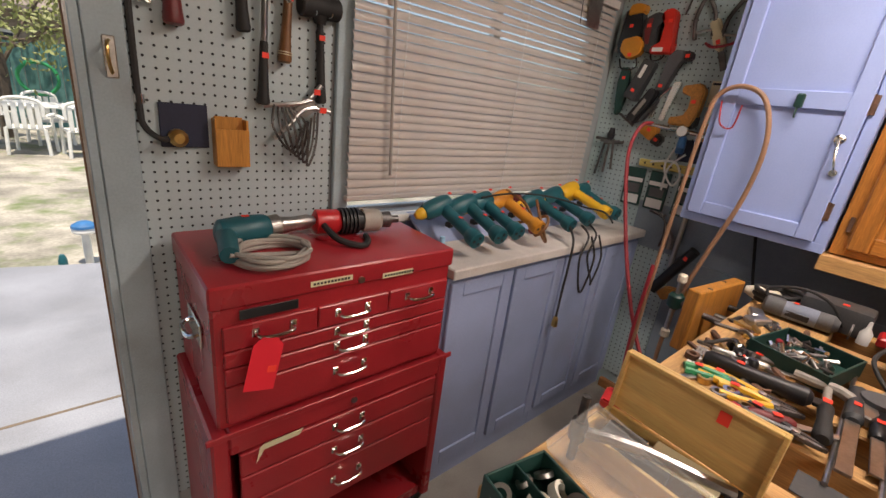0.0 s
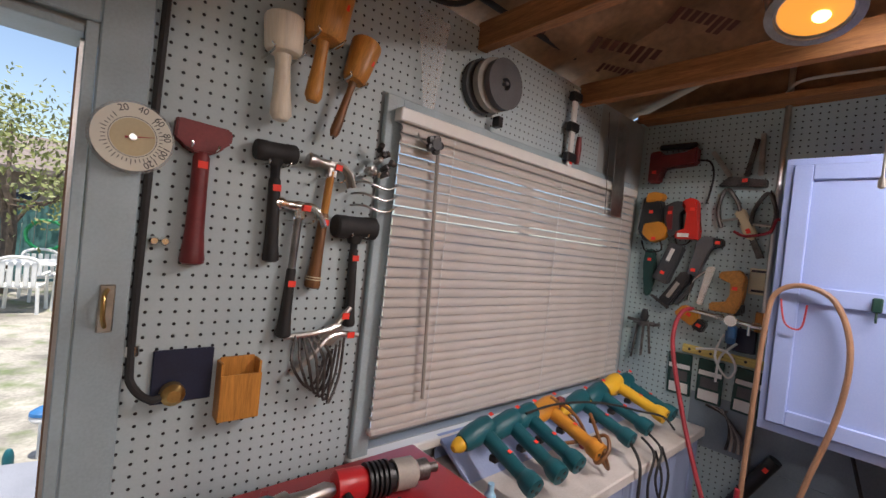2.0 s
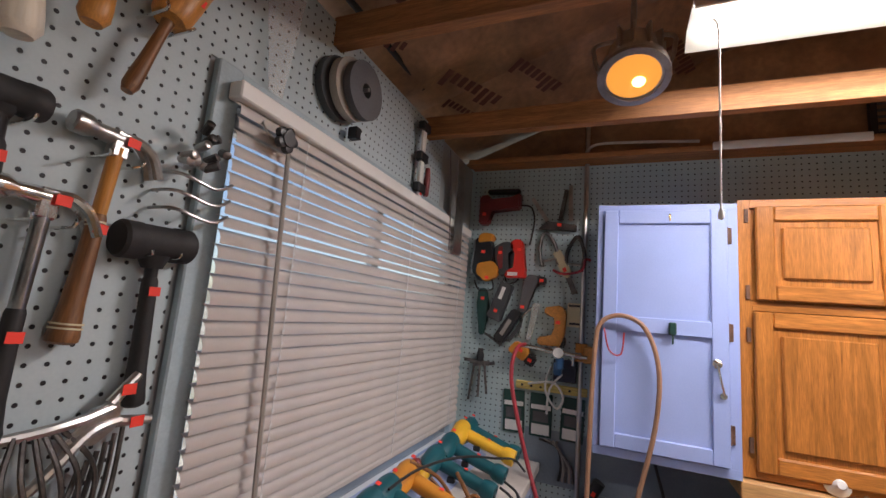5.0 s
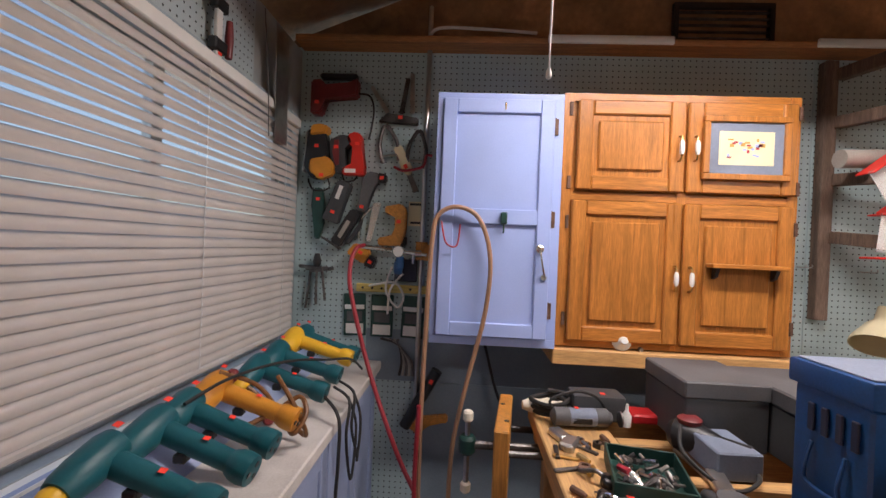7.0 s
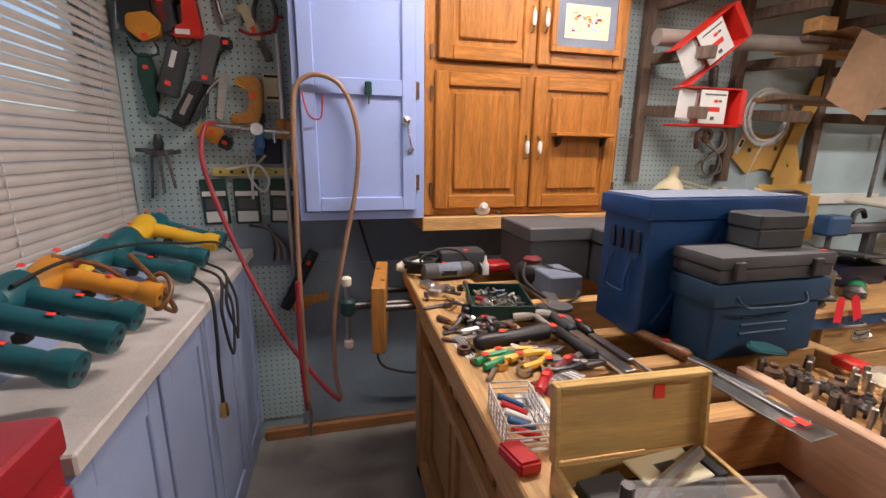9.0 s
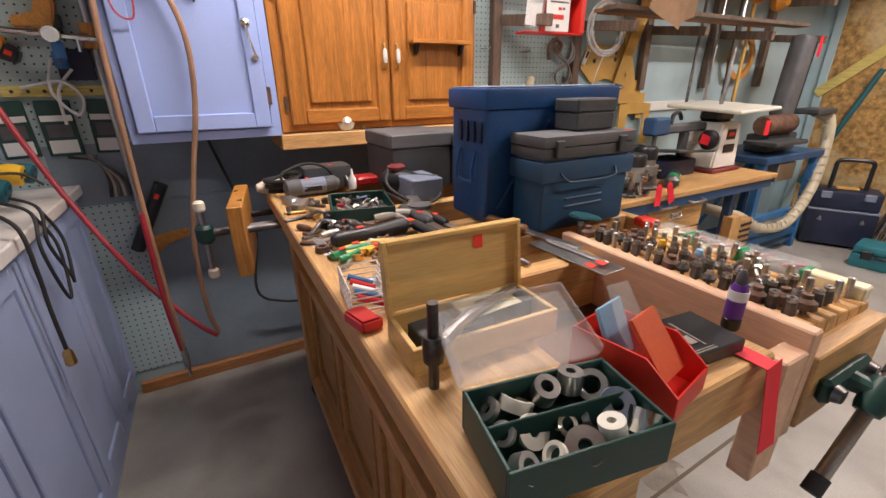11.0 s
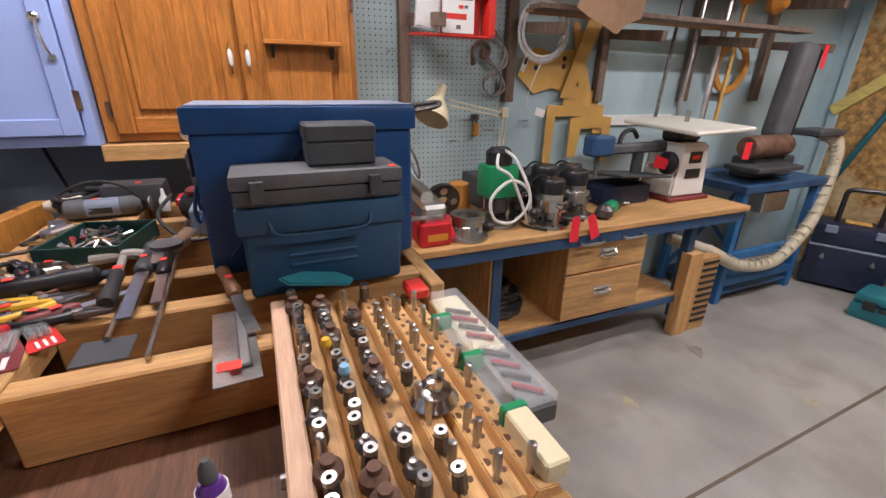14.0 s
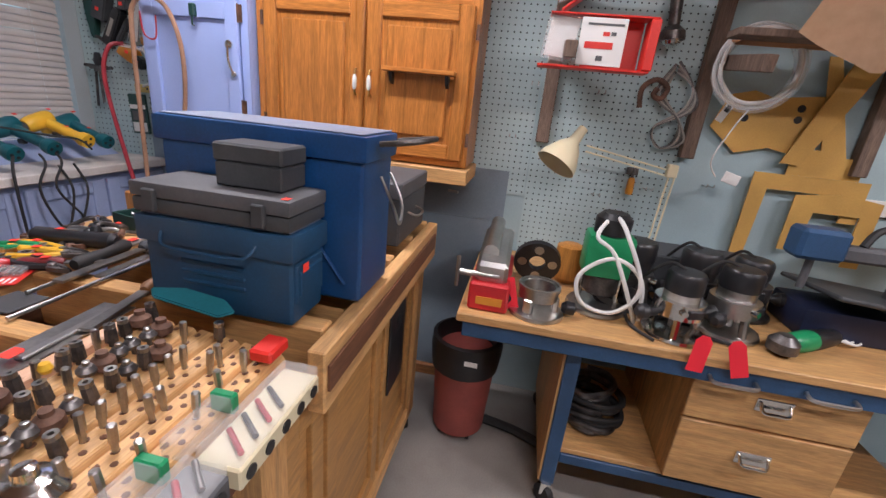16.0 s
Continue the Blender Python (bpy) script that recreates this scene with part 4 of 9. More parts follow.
for z in (-0.205, 0.025):
    b = B()
    lathe(b, [(0.012, 0), (0.017, 0.006), (0.017, 0.028), (0.012, 0.034)], at(0, 0.115, z), 12)
    part("knob", b, "pale_wood", hd)

# ---- router bit rack ----
rk = thing("bit_rack", "stepped pine rack drilled for router bits", "tool rack", at(0, 0, 0))
b = B()
bx(b, 0.80, 1.315, -0.072, -0.045, 0.76, 0.955, 0.003)
part("side_board", b, "pink_pine", rk, "pale planed pine side board")
b = B()
bx(b, 0.80, 0.835, -0.046, 0.018, 0.70, 0.925, 0.003)
part("end_board", b, "pink_pine", rk)
b = B()
bx(b, 0.795, 0.83, -0.335, -0.074, 0.77, 0.905, 0.003)
part("front_board", b, "pine_y", rk)
NROW = 6
HOLE = [mesh_of("bored_hole", lathe(B(), [(r_, 0), (r_, 0.0012)], seg=8), "well") for r_ in (0.0058, 0.0045)]
for i in range(NROW):
    y1 = -0.074 - i * 0.0425
    z = 0.945 - i * 0.004
    b = B()
    prism(b, [(y1 - 0.0405, 0.80), (y1, 0.80), (y1, z - 0.012), (y1 - 0.006, z), (y1 - 0.034, z - 0.004), (y1 - 0.0405, z - 0.014)], 0.485, Matrix(((0, 0, 1, 0.825), (1, 0, 0, 0), (0, 1, 0, 0), (0, 0, 0, 1))), 0.0015)
    strip = part("strip", b, "pine", rk)
    for k_ in range(18):
        for hm_, hx, hy, hz in ((HOLE[0], 0.85, 0.012, 0.0018), (HOLE[1], 0.862, 0.026, 0.0035))[:2 if i >= 3 else 1]:
            o = new("bored_hole", hm_)
            o.parent = strip
            o.matrix_basis = at(hx + k_ * 0.026, y1 - hy, z - hz)
bolt = B()
lathe(bolt, [(0.016, 0), (0.016, 0.003), (0.009, 0.0035), (0.009, 0.010)], at(0.99, -0.045, 0.87, -90), 10)
part("bolt", bolt, "steel", rk)

BITS = []


def bit_kind(kind):
    o = thing("router_bit", ("steel router bit with a flared profile cutter standing in the rack", "slim steel straight bit standing in the rack", "router bit with a bearing and dark carbide cutter in the rack", "large domed router bit standing in the rack")[kind], "router bit", at(0, 0, -9), group="router bits in the rack")
    bm = B()
    if kind == 0:
        lathe(bm, [(0.004, 0), (0.004, 0.016), (0.012, 0.020), (0.015, 0.028), (0.009, 0.036), (0.006, 0.037)], seg=10)
        part("cutter", bm, "dark_steel", o)
        bm = B()
        lathe(bm, [(0.0055, 0.0365), (0.0055, 0.043), (0.002, 0.044)], seg=8)
        part("bearing", bm, "steel", o)
    elif kind == 1:
        lathe(bm, [(0.0045, 0), (0.0045, 0.022), (0.0062, 0.023), (0.0062, 0.05), (0.004, 0.052)], seg=8)
        part("cutter", bm, "steel", o)
    elif kind == 2:
        lathe(bm, [(0.0045, 0), (0.0045, 0.012), (0.009, 0.013), (0.008, 0.034), (0.004, 0.035)], seg=8)
        part("cutter", bm, "dark_steel", o)
        bm = B()
        ring(bm, 0.0075, 0.003, 0.0345, 0.041, seg=10)
        part("bearing", bm, "steel", o)
    else:
        lathe(bm, [(0.005, 0), (0.005, 0.014), (0.017, 0.016), (0.016, 0.028), (0.008, 0.034), (0.008, 0.041), (0.003, 0.042)], seg=12)
        part("cutter", bm, "rust", o)
    return o


BITS = [bit_kind(i) for i in range(4)]
rng = random.Random(11)
used = [False] * 4
for i in range(NROW):
    for k_ in range(18):
        if rng.random() > (0.92, 0.95, 0.92, 0.85, 0.45, 0.3)[i] * (0.72 if i < 3 and k_ > 15 else 1):
            continue
        kd = rng.choice((0, 1, 2, 3, 2, 0) if i < 3 else (1, 1, 2, 1))
        x, y, z = 0.85 + k_ * 0.026 + rng.uniform(-0.003, 0.003), -0.086 - i * 0.0425 + rng.uniform(-0.002, 0.002), 0.942 - i * 0.004
        m = at(x, y, z - 0.004, rng.uniform(-5, 5), rng.uniform(-5, 5), rng.uniform(0, 360)) @ Matrix.Scale(rng.uniform(0.85, 1.1), 4)
        if not used[kd]:
            BITS[kd].matrix_world = m
            used[kd] = True
        else:
            copy_thing(BITS[kd], Matrix.LocRotScale(m.translation, m.to_quaternion(), None))
b = B()
lathe(b, [(0.008, 0), (0.034, 0.004), (0.024, 0.018), (0.012, 0.022), (0.011, 0.034), (0.005, 0.036)], at(0.985, -0.235, 0.936), 18)
solid("panel_raising_bit", b, "chrome", "large shiny conical panel-raising bit on the rack", "router bit")
for nm, x, y, mt, lb in (("plastic_thimble", 1.10, -0.115, "yellow", "small yellow plastic cap over a bit"), ("plastic_thimble", 1.03, -0.128, "pale_blue", "blue plastic bit cap with a red sticker")):
    b = B()
    lathe(b, [(0.006, 0), (0.0085, 0.006), (0.006, 0.014)], at(x, y, 0.977), 10)
    solid(nm, b, mt, lb, "cap")

# boxes beside the rack
for x0, x1, y0, y1, z, mt, lb in ((1.08, 1.28, -0.405, -0.342, 0.93, "cream", "yellowed clear plastic box of bits"), (0.93, 1.07, -0.40, -0.342, 0.935, "clear", "clear plastic box with red-handled picks")):
    o = thing("bit_box", lb, "box", at(0, 0, 0))
    b = B()
    bx(b, x0, x1, y0, y1, z - 0.045, z - 0.012, 0.003)
    part("base", b, "cream" if mt == "cream" else "charcoal_dust", o)
    b = B()
    bx(b, x0, x1, y0, y1, z - 0.011, z + 0.006, 0.004)
    part("lid", b, "clear", o)
    for i in range(4):
        b = B()
        rod(b, (x0 + 0.02 + 0.03 * i, y0 + 0.012, z - 0.006), (x0 + 0.05 + 0.03 * i, y1 - 0.012, z - 0.006), 0.004)
        part("pick", b, ("hose_red", "dark_steel")[i % 2], o)
    for i in range(5):
        b = B()
        lathe(b, [(0.010, 0), (0.010, 0.002)], at(x0 + 0.02 + i * (x1 - x0 - 0.04) / 4, y0, z - 0.03, 90), 10)
        part("hole", b, "black", o)
for k_, (x0, x1) in enumerate(((0.83, 0.93), (0.95, 1.05), (1.07, 1.17))):
    o = thing("bit_tube_case", "clear bit tube case with a green end and cream card", "case", at(0, 0, 0), group="bit tube cases")
    b = B()
    bx(b, x0, x1, -0.338, -0.305, 0.92, 0.948, 0.003)
    part("tube", b, "clear" if k_ != 0 else "cream", o)
    b = B()
    bx(b, x1 - 0.013, x1 + 0.002, -0.34, -0.303, 0.919, 0.95, 0.003)
    part("cap", b, "green", o, "green plastic end cap")
b = B()
bx(b, 1.255, 1.31, -0.335, -0.295, 0.935, 0.957, 0.004)
solid("small_box", b, "bright_red", "small clear and red hardware packet", "packet")
b = B()
prism(b, [(0, 0), (0.16, -0.012), (0.19, 0.02), (0.15, 0.055), (0.05, 0.06), (-0.02, 0.03)], 0.010, at(1.30, -0.08, 0.985, 12, 14, -75) @ Matrix.Scale(0.72, 4), 0.003)
solid("work_glove", b, "teal_lid", "crumpled teal glove lying over the bits", "glove")

# ---- ammunition-style cans and cases on the bench ----
def steel_can(name, label, x0, x1, y0, y1, z0, z1, mt, lidmt):
    o = thing(name, label, "metal can", at(0, 0, 0))
    bm = B()
    bx(bm, x0, x1, y0, y1, z0, z1 - 0.045, 0.014, seg=3)
    bd = part("body", bm, mt, o)
    bm = B()
    bx(bm, x0 - 0.008, x1 + 0.008, y0 - 0.008, y1 + 0.008, z1 - 0.05, z1, 0.007, seg=2)
    ld = part("lid", bm, mt, o)
    bm = B()
    bx(bm, x0 + 0.002, x1 - 0.002, y0 + 0.002, y1 - 0.002, z1 + 0.0005, z1 + 0.004, 0.002)
    part("lid_top", bm, lidmt, ld, "dusty lid top")
    return o, bd, ld


A, bd, ld = steel_can("tall_steel_can", "tall navy blue steel ammunition can with a dusty lid", 1.498, 1.672, -0.385, 0.058, BT, 1.283, "can_blue", "lid_dust")
for yy in (-0.35, 0.02):
    b = B()
    rod(b, (1.496, yy, 0.98), (1.496, yy + (0.16 if yy < -0.1 else -0.16), 1.2), 0.004, seg=6)
    part("rib", b, "can_blue", bd)
b = B()
for i in range(4):
    bx(b, 1.515 + i * 0.032, 1.53 + i * 0.032, 0.060, 0.066, 1.15, 1.205, 0.002)
part("louvre", b, "navy", bd)
b = B()
tube(b, [(1.54, 0.063, 1.13), (1.54, 0.075, 1.08), (1.545, 0.072, 1.05), (1.61, 0.072, 1.05), (1.615, 0.075, 1.08), (1.615, 0.063, 1.13)], 0.004)
part("bail", b, "can_blue", bd)
b = B()
tube(b, [(1.57, -0.395, 1.20), (1.57, -0.425, 1.14), (1.59, -0.435, 1.10), (1.63, -0.425, 1.14), (1.63, -0.395, 1.20)], 0.0035)
part("latch_wire", b, "steel", bd)
b = B()
tube(b, [(1.54, -0.40, 1.268), (1.55, -0.465, 1.278), (1.61, -0.495, 1.284), (1.65, -0.465, 1.278), (1.66, -0.40, 1.268)], 0.006)
part("lid_latch", b, "dark_steel", ld)
Bc, bd, ld = steel_can("steel_can", "dull blue steel ammunition can with a wire bail", 1.362, 1.478, -0.312, -0.014, BT, 1.118, "can_teal", "lid_dust")
b = B()
tube(b, [(1.359, -0.06, 1.095), (1.342, -0.07, 1.075), (1.339, -0.10, 1.068), (1.339, -0.21, 1.068), (1.342, -0.24, 1.075), (1.359, -0.25, 1.095)], 0.003)
part("bail", b, "can_teal", bd)
b = B()
for z in (1.0, 1.02, 1.04):
    bx(b, 1.3585, 1.364, -0.22, -0.09, z - 0.004, z + 0.004, 0.002)
part("embossing", b, "can_teal", bd)
b = B()
bx(b, 1.372, 1.472, -0.316, -0.309, 0.98, 1.06, 0.003)
bx(b, 1.382, 1.462, -0.319, -0.313, 0.995, 1.045, 0.002)
part("embossing", b, "can_teal", bd)
sticker(bd, at(1.397, -0.3195, 1.05, 90), 0.02)
g = thing("flat_case", "flat dark grey hard case with two latches", "case", at(0, 0, 0))
b = B()
bx(b, 1.355, 1.485, -0.314, -0.008, 1.123, 1.150, 0.005, seg=2)
part("base", b, "charcoal", g)
b = B()
bx(b, 1.353, 1.487, -0.316, -0.006, 1.151, 1.178, 0.006, seg=2)
part("lid", b, "charcoal_dust", g)
for y in (-0.26, -0.05):
    b = B()
    bx(b, 1.345, 1.355, y - 0.012, y + 0.012, 1.128, 1.168, 0.002)
    part("latch", b, "charcoal", g)
sticker(g, at(1.372, -0.30, 1.1785), 0.016)
g = thing("small_case", "small square black lidded case", "case", at(0, 0, 0))
b = B()
bx(b, 1.399, 1.482, -0.275, -0.145, 1.180, 1.222, 0.003)
part("base", b, "charcoal", g)
b = B()
bx(b, 1.397, 1.484, -0.277, -0.143, 1.223, 1.256, 0.004)
part("lid", b, "charcoal", g)
for nm, x0, x1, y0, y1, z1 in (("grey_box", 1.96, 2.22, -0.10, 0.13, 1.135), ("grey_box", 1.88, 2.18, -0.35, -0.11, 1.13)):
    g = thing("grey_box", "dark grey metal file box with a dusty top", "box", at(0, 0, 0), group="grey file boxes")
    b = B()
    bx(b, x0, x1, y0, y1, BT, z1 - 0.05, 0.004)
    part("base", b, "charcoal", g)
    b = B()
    bx(b, x0 - 0.004, x1 + 0.004, y0 - 0.004, y1 + 0.004, z1 - 0.049, z1, 0.005)
    part("lid", b, "charcoal_dust", g)
    b = B()
    tube(b, [(x0 + 0.08, y0 - 0.002, 1.03), (x0 + 0.09, y0 - 0.03, 1.02), (x0 + 0.16, y0 - 0.03, 1.02), (x0 + 0.17, y0 - 0.002, 1.03)], 0.004)
    part("handle", b, "steel", g)
b = B()
bx(b, 1.80, 1.95, 0.02, 0.13, BT, 1.01, 0.004)
solid("grey_tin", b, "lid_dust", "small pale grey metal tin", "tin")

# ---- router bench along the wall ----
rb = thing("router_bench", "plywood-topped workbench on a blue steel frame with casters", "workbench", at(0, 0, 0))
X0, X1, Y0, Y1, RT = 1.90, 2.60, -2.40, -0.545, 0.752
b = B()
bx(b, X0, X1, Y0, Y1, RT - 0.028, RT, 0.003)
part("top", b, "pine_y", rb, "varnished plywood top")
b = B()
bx(b, X0 + 0.015, X0 + 0.055, Y0 + 0.02, Y1 - 0.02, RT - 0.085, RT - 0.029, 0.003)
bx(b, X1 - 0.055, X1 - 0.015, Y0 + 0.02, Y1 - 0.02, RT - 0.085, RT - 0.029, 0.003)
bx(b, X0 + 0.055, X1 - 0.055, Y1 - 0.06, Y1 - 0.02, RT - 0.085, RT - 0.029, 0.003)
bx(b, X0 + 0.055, X1 - 0.055, Y0 + 0.02, Y0 + 0.06, RT - 0.085, RT - 0.029, 0.003)
part("top_frame", b, "steel_blue", rb)
LY = (-0.93, -2.12)
for x in (2.0, 2.54):
    for y in LY:
        b = B()
        bx(b, x - 0.024, x + 0.024, y - 0.024, y + 0.024, 0.10, RT - 0.086, 0.003)
        part("leg", b, "steel_blue", rb)
        b = B()
        lathe(b, [(0.04, -0.013), (0.042, 0), (0.04, 0.013)], at(x - 0.015, y, 0.042, 90, 0, 40), 16)
        cs = part("caster", b, "rubber", rb)
        b = B()
        prism(b, [(-0.02, 0), (0.02, 0), (0.03, 0.058), (-0.03, 0.058)], 0.036, at(x - 0.005, y + 0.018, 0.045, 90))
        part("fork", b, "chrome", cs)
b = B()
bx(b, 1.98, 2.02, LY[1] + 0.025, LY[0] - 0.025, 0.20, 0.24, 0.003)
bx(b, 2.52, 2.56, LY[1] + 0.025, LY[0] - 0.025, 0.20, 0.24, 0.003)
part("low_rail", b, "steel_blue", rb)
b = B()
bx(b, 1.985, 2.57, LY[1] + 0.0, LY[0] - 0.0, 0.242, 0.262, 0.002)
part("shelf", b, "pine_y", rb)
b = B()
bx(b, 1.985, 2.57, -0.915, -0.898, 0.10, 0.665)
part("side_panel", b, "pine_z", rb, "plywood side panel")
dw = B()
bx(dw, 1.97, 2.56, -1.745, -1.28, 0.264, 0.662)
part("drawer_case", dw, "pine_z", rb)
for z0, z1 in ((0.27, 0.505), (0.515, 0.655)):
    b = B()
    bx(b, 1.950, 1.969, -1.75, -1.275, z0, z1, 0.003)
    d = part("drawer", b, "pine_y", rb)
    z = (z0 + z1) / 2 + 0.02
    b = B()
    bx(b, 1.945, 1.950, -1.555, -1.455, z - 0.022, z + 0.022, 0.002)
    tube(b, [(1.945, -1.545, z + 0.01), (1.928, -1.54, z - 0.012), (1.926, -1.505, z - 0.014), (1.928, -1.47, z - 0.012), (1.945, -1.465, z + 0.01)], 0.005)
    part("handle", b, "chrome", d, "chrome drop handle")
for y in (-1.35, -1.6):
    b = B()
    tube(b, [(1.912, y + 0.06, RT - 0.06), (1.885, y + 0.055, RT - 0.065), (1.88, y, RT - 0.065), (1.885, y - 0.055, RT - 0.065), (1.912, y - 0.06, RT - 0.06)], 0.006)
    part("pull", b, "alu", rb)

# ---- outside ----
b = B()
bx(b, -40, 60, N_Y + 0.5, 90, -0.30, -0.13)
bx(b, -40, W_X - 0.3, -60, N_Y + 0.5, -0.30, -0.13)
bx(b, E_X + 0.3, 60, -60, N_Y + 0.5, -0.30, -0.13)
bx(b, W_X - 0.3, E_X + 0.3, -60, S_Y - 0.2, -0.30, -0.13)
structure("ground", b, "dirt", "dry dirt and patchy grass yard")
b = B()
prism(b, [(-6, N_Y + 0.13), (7, N_Y + 0.13), (7, 4.0), (2, 4.05), (0.9, 4.1), (0.2, 4.25), (-0.6, 4.45), (-6, 4.5)], 0.09, at(0, 0, -0.13))
structure("pavement", b, "patio", "bright sunlit concrete patio slab")
b = B()
bx(b, -6, 7, 2.38, 2.395, -0.0399, -0.038)
structure("trim_patio_joint", b, "crack", "dark joint in the patio")
g = thing("garden_light", "white solar garden light with a blue domed cap on a post", "garden light", at(0.40, 4.45, -0.13))
b = B()
lathe(b, [(0.028, 0), (0.028, 0.26), (0.02, 0.27)], seg=14)
part("post", b, "white", g)
b = B()
lathe(b, [(0.07, 0.265), (0.082, 0.28), (0.082, 0.30), (0.075, 0.31)], seg=18)
part("lens", b, "paper", g)
b = B()
lathe(b, [(0.085, 0.311), (0.08, 0.33), (0.04, 0.355), (0.005, 0.36)], seg=18)
part("cap", b, "cart_blue", g)
b = B()
lathe(b, [(0.03, 0), (0.03, 0.06), (0.02, 0.10), (0.012, 0.11)], at(0.24, 4.42, -0.13), 12)
solid("small_jar", b, "teal", "small teal jar on the ground beside the light", "jar")


def plastic_chair(m):
    o = thing("plastic_chair", "white moulded plastic garden chair in the sun", "chair", m, group="garden chairs")
    bm = B()
    bx(bm, -0.24, 0.24, -0.24, 0.24, 0.40, 0.43, 0.01)
    part("seat", bm, "white", o)
    for i in range(5):
        bm = B()
        bx(bm, -0.21 + 0.09 * i, -0.15 + 0.09 * i, 0.22, 0.25, 0.43, 0.80, 0.005)
        part("back_slat", bm, "white", o)
    bm = B()
    tube(bm, [(-0.24, 0.24, 0.6), (-0.22, 0.24, 0.82), (0, 0.26, 0.88), (0.22, 0.24, 0.82), (0.24, 0.24, 0.6)], 0.025)
    part("back_frame", bm, "white", o)
    for sx in (-1, 1):
        bm = B()
        bx(bm, sx * 0.26 - 0.03, sx * 0.26 + 0.03, -0.24, 0.24, 0.60, 0.63, 0.008)
        part("arm", bm, "white", o)
        for sy in (-1, 1):
            bm = B()
            rod(bm, (sx * 0.25, sy * 0.24, 0), (sx * 0.23, sy * 0.22, 0.42 if sy > 0 else 0.6), 0.025, seg=8)
            part("leg", bm, "white", o)
    return o


pch = plastic_chair(at(-0.9, 9.6, -0.13, 0, 0, 200))
for x, y, r in ((-0.1, 9.8, 170), (0.55, 9.6, 190), (-1.7, 10.0, 150), (0.1, 10.9, 20)):
    copy_thing(pch, at(x, y, -0.13, 0, 0, r))
tb_ = thing("garden_table", "long white plastic garden table in the sun", "table", at(-0.5, 10.4, -0.13))
b = B()
bx(b, -1.1, 1.2, -0.4, 0.4, 0.70, 0.74, 0.01)
part("tabletop", b, "white", tb_)
for x in (-0.95, 1.05):
    for y in (-0.3, 0.3):
        b = B()
        rod(b, (x, y, 0), (x, y, 0.70), 0.035, seg=8)
        part("leg", b, "white", tb_)
hr = thing("hose_reel", "bright green garden hose coiled on the far fence", "hose", at(0, 13.0, 0.75))
b = B()
tube(b, coil_pts(0.0, 0, 0.15, 0.32, 4, 0.12, 0.05, "y", 14, 4), 0.025, 8, 3)
part("coil", b, "green", hr)
fe = thing("fence", "teal painted board fence across the yard", "fence", at(0, 13.3, -0.13))
for i in range(70):
    b = B()
    bx(b, -7 + 0.2 * i, -6.81 + 0.2 * i, -0.012, 0.012, 0, 1.75 + 0.01 * (i % 3))
    part("board", b, "fence_teal", fe)
ho = thing("house", "low brown neighbouring house with a shallow roof", "house", at(-3.5, 17.0, -0.13))
b = B()
bx(b, -5, 4.2, 0, 5, 0, 2.5)
part("wall", b, "beige_wall", ho)
b = B()
prism(b, [(-0.7, 2.45), (2.5, 3.6), (5.7, 2.45), (5.7, 2.6), (2.5, 3.78), (-0.7, 2.6)], 10.2, Matrix(((0, 0, 1, -5.5), (1, 0, 0, 0), (0, 1, 0, 0), (0, 0, 0, 1))))
part("roof", b, "roof", ho)
for x in (-1.0, 2.0):
    b = B()
    bx(b, x, x + 1.1, -0.03, 0.0, 1.0, 2.0, 0.01)
    wn_ = part("window", b, "white", ho)
    b = B()
    bx(b, x + 0.08, x + 1.02, -0.04, -0.031, 1.08, 1.92)
    part("pane", b, "navy", wn_)


def tree(x, y, h, seed):
    rr = random.Random(seed)
    o = thing("tree", "leafy yard tree with sunlit yellow-green foliage", "tree", at(x, y, -0.13))
    bm = B()
    tube(bm, [(0, 0, 0), (0.05, 0.03, h * 0.3), (-0.03, 0.05, h * 0.55)], 0.11, 8, 4)
    limbs = []
    for i in range(7):
        a = i * 0.9 + rr.random()
        e = Vector((1.3 * math.cos(a), 1.3 * math.sin(a), h * (0.5 + 0.45 * rr.random())))
        limbs.append(e)
        tube(bm, [(0, 0.03, h * (0.3 + 0.03 * i)), tuple(e * 0.5 + Vector((0, 0, h * 0.18))), tuple(e)], 0.035, 6, 4)
    part("trunk", bm, "bark", o)
    vs, fs = [], []
    for i in range(3600):
        e = rr.choice(limbs)
        c = e + Vector((rr.gauss(0, 0.42), rr.gauss(0, 0.42), rr.gauss(0, 0.36)))
        u = Vector((rr.gauss(0, 1), rr.gauss(0, 1), rr.gauss(0, 1))).normalized()
        w_ = u.orthogonal().normalized()
        s_ = rr.uniform(0.035, 0.075)
        k0 = len(vs)
        vs += [c - u * s_, c + w_ * s_ * 0.5, c + u * s_, c - w_ * s_ * 0.5]
        fs.append((k0, k0 + 1, k0 + 2, k0 + 3))
    me = bpy.data.meshes.new("crown")
    me.from_pydata([tuple(v) for v in vs], [], fs)
    me.materials.append(M["leaf"])
    cr = new("crown", me)
    cr.parent = o
    tagged(cr, kind="stuff")


tree(-0.5, 11.6, 3.6, 5)
tree(3.4, 12.2, 4.2, 8)
tree(-4.5, 14.2, 4.6, 9)

# ---- tools on the north pegboard ----
NY = N_Y - 0.03


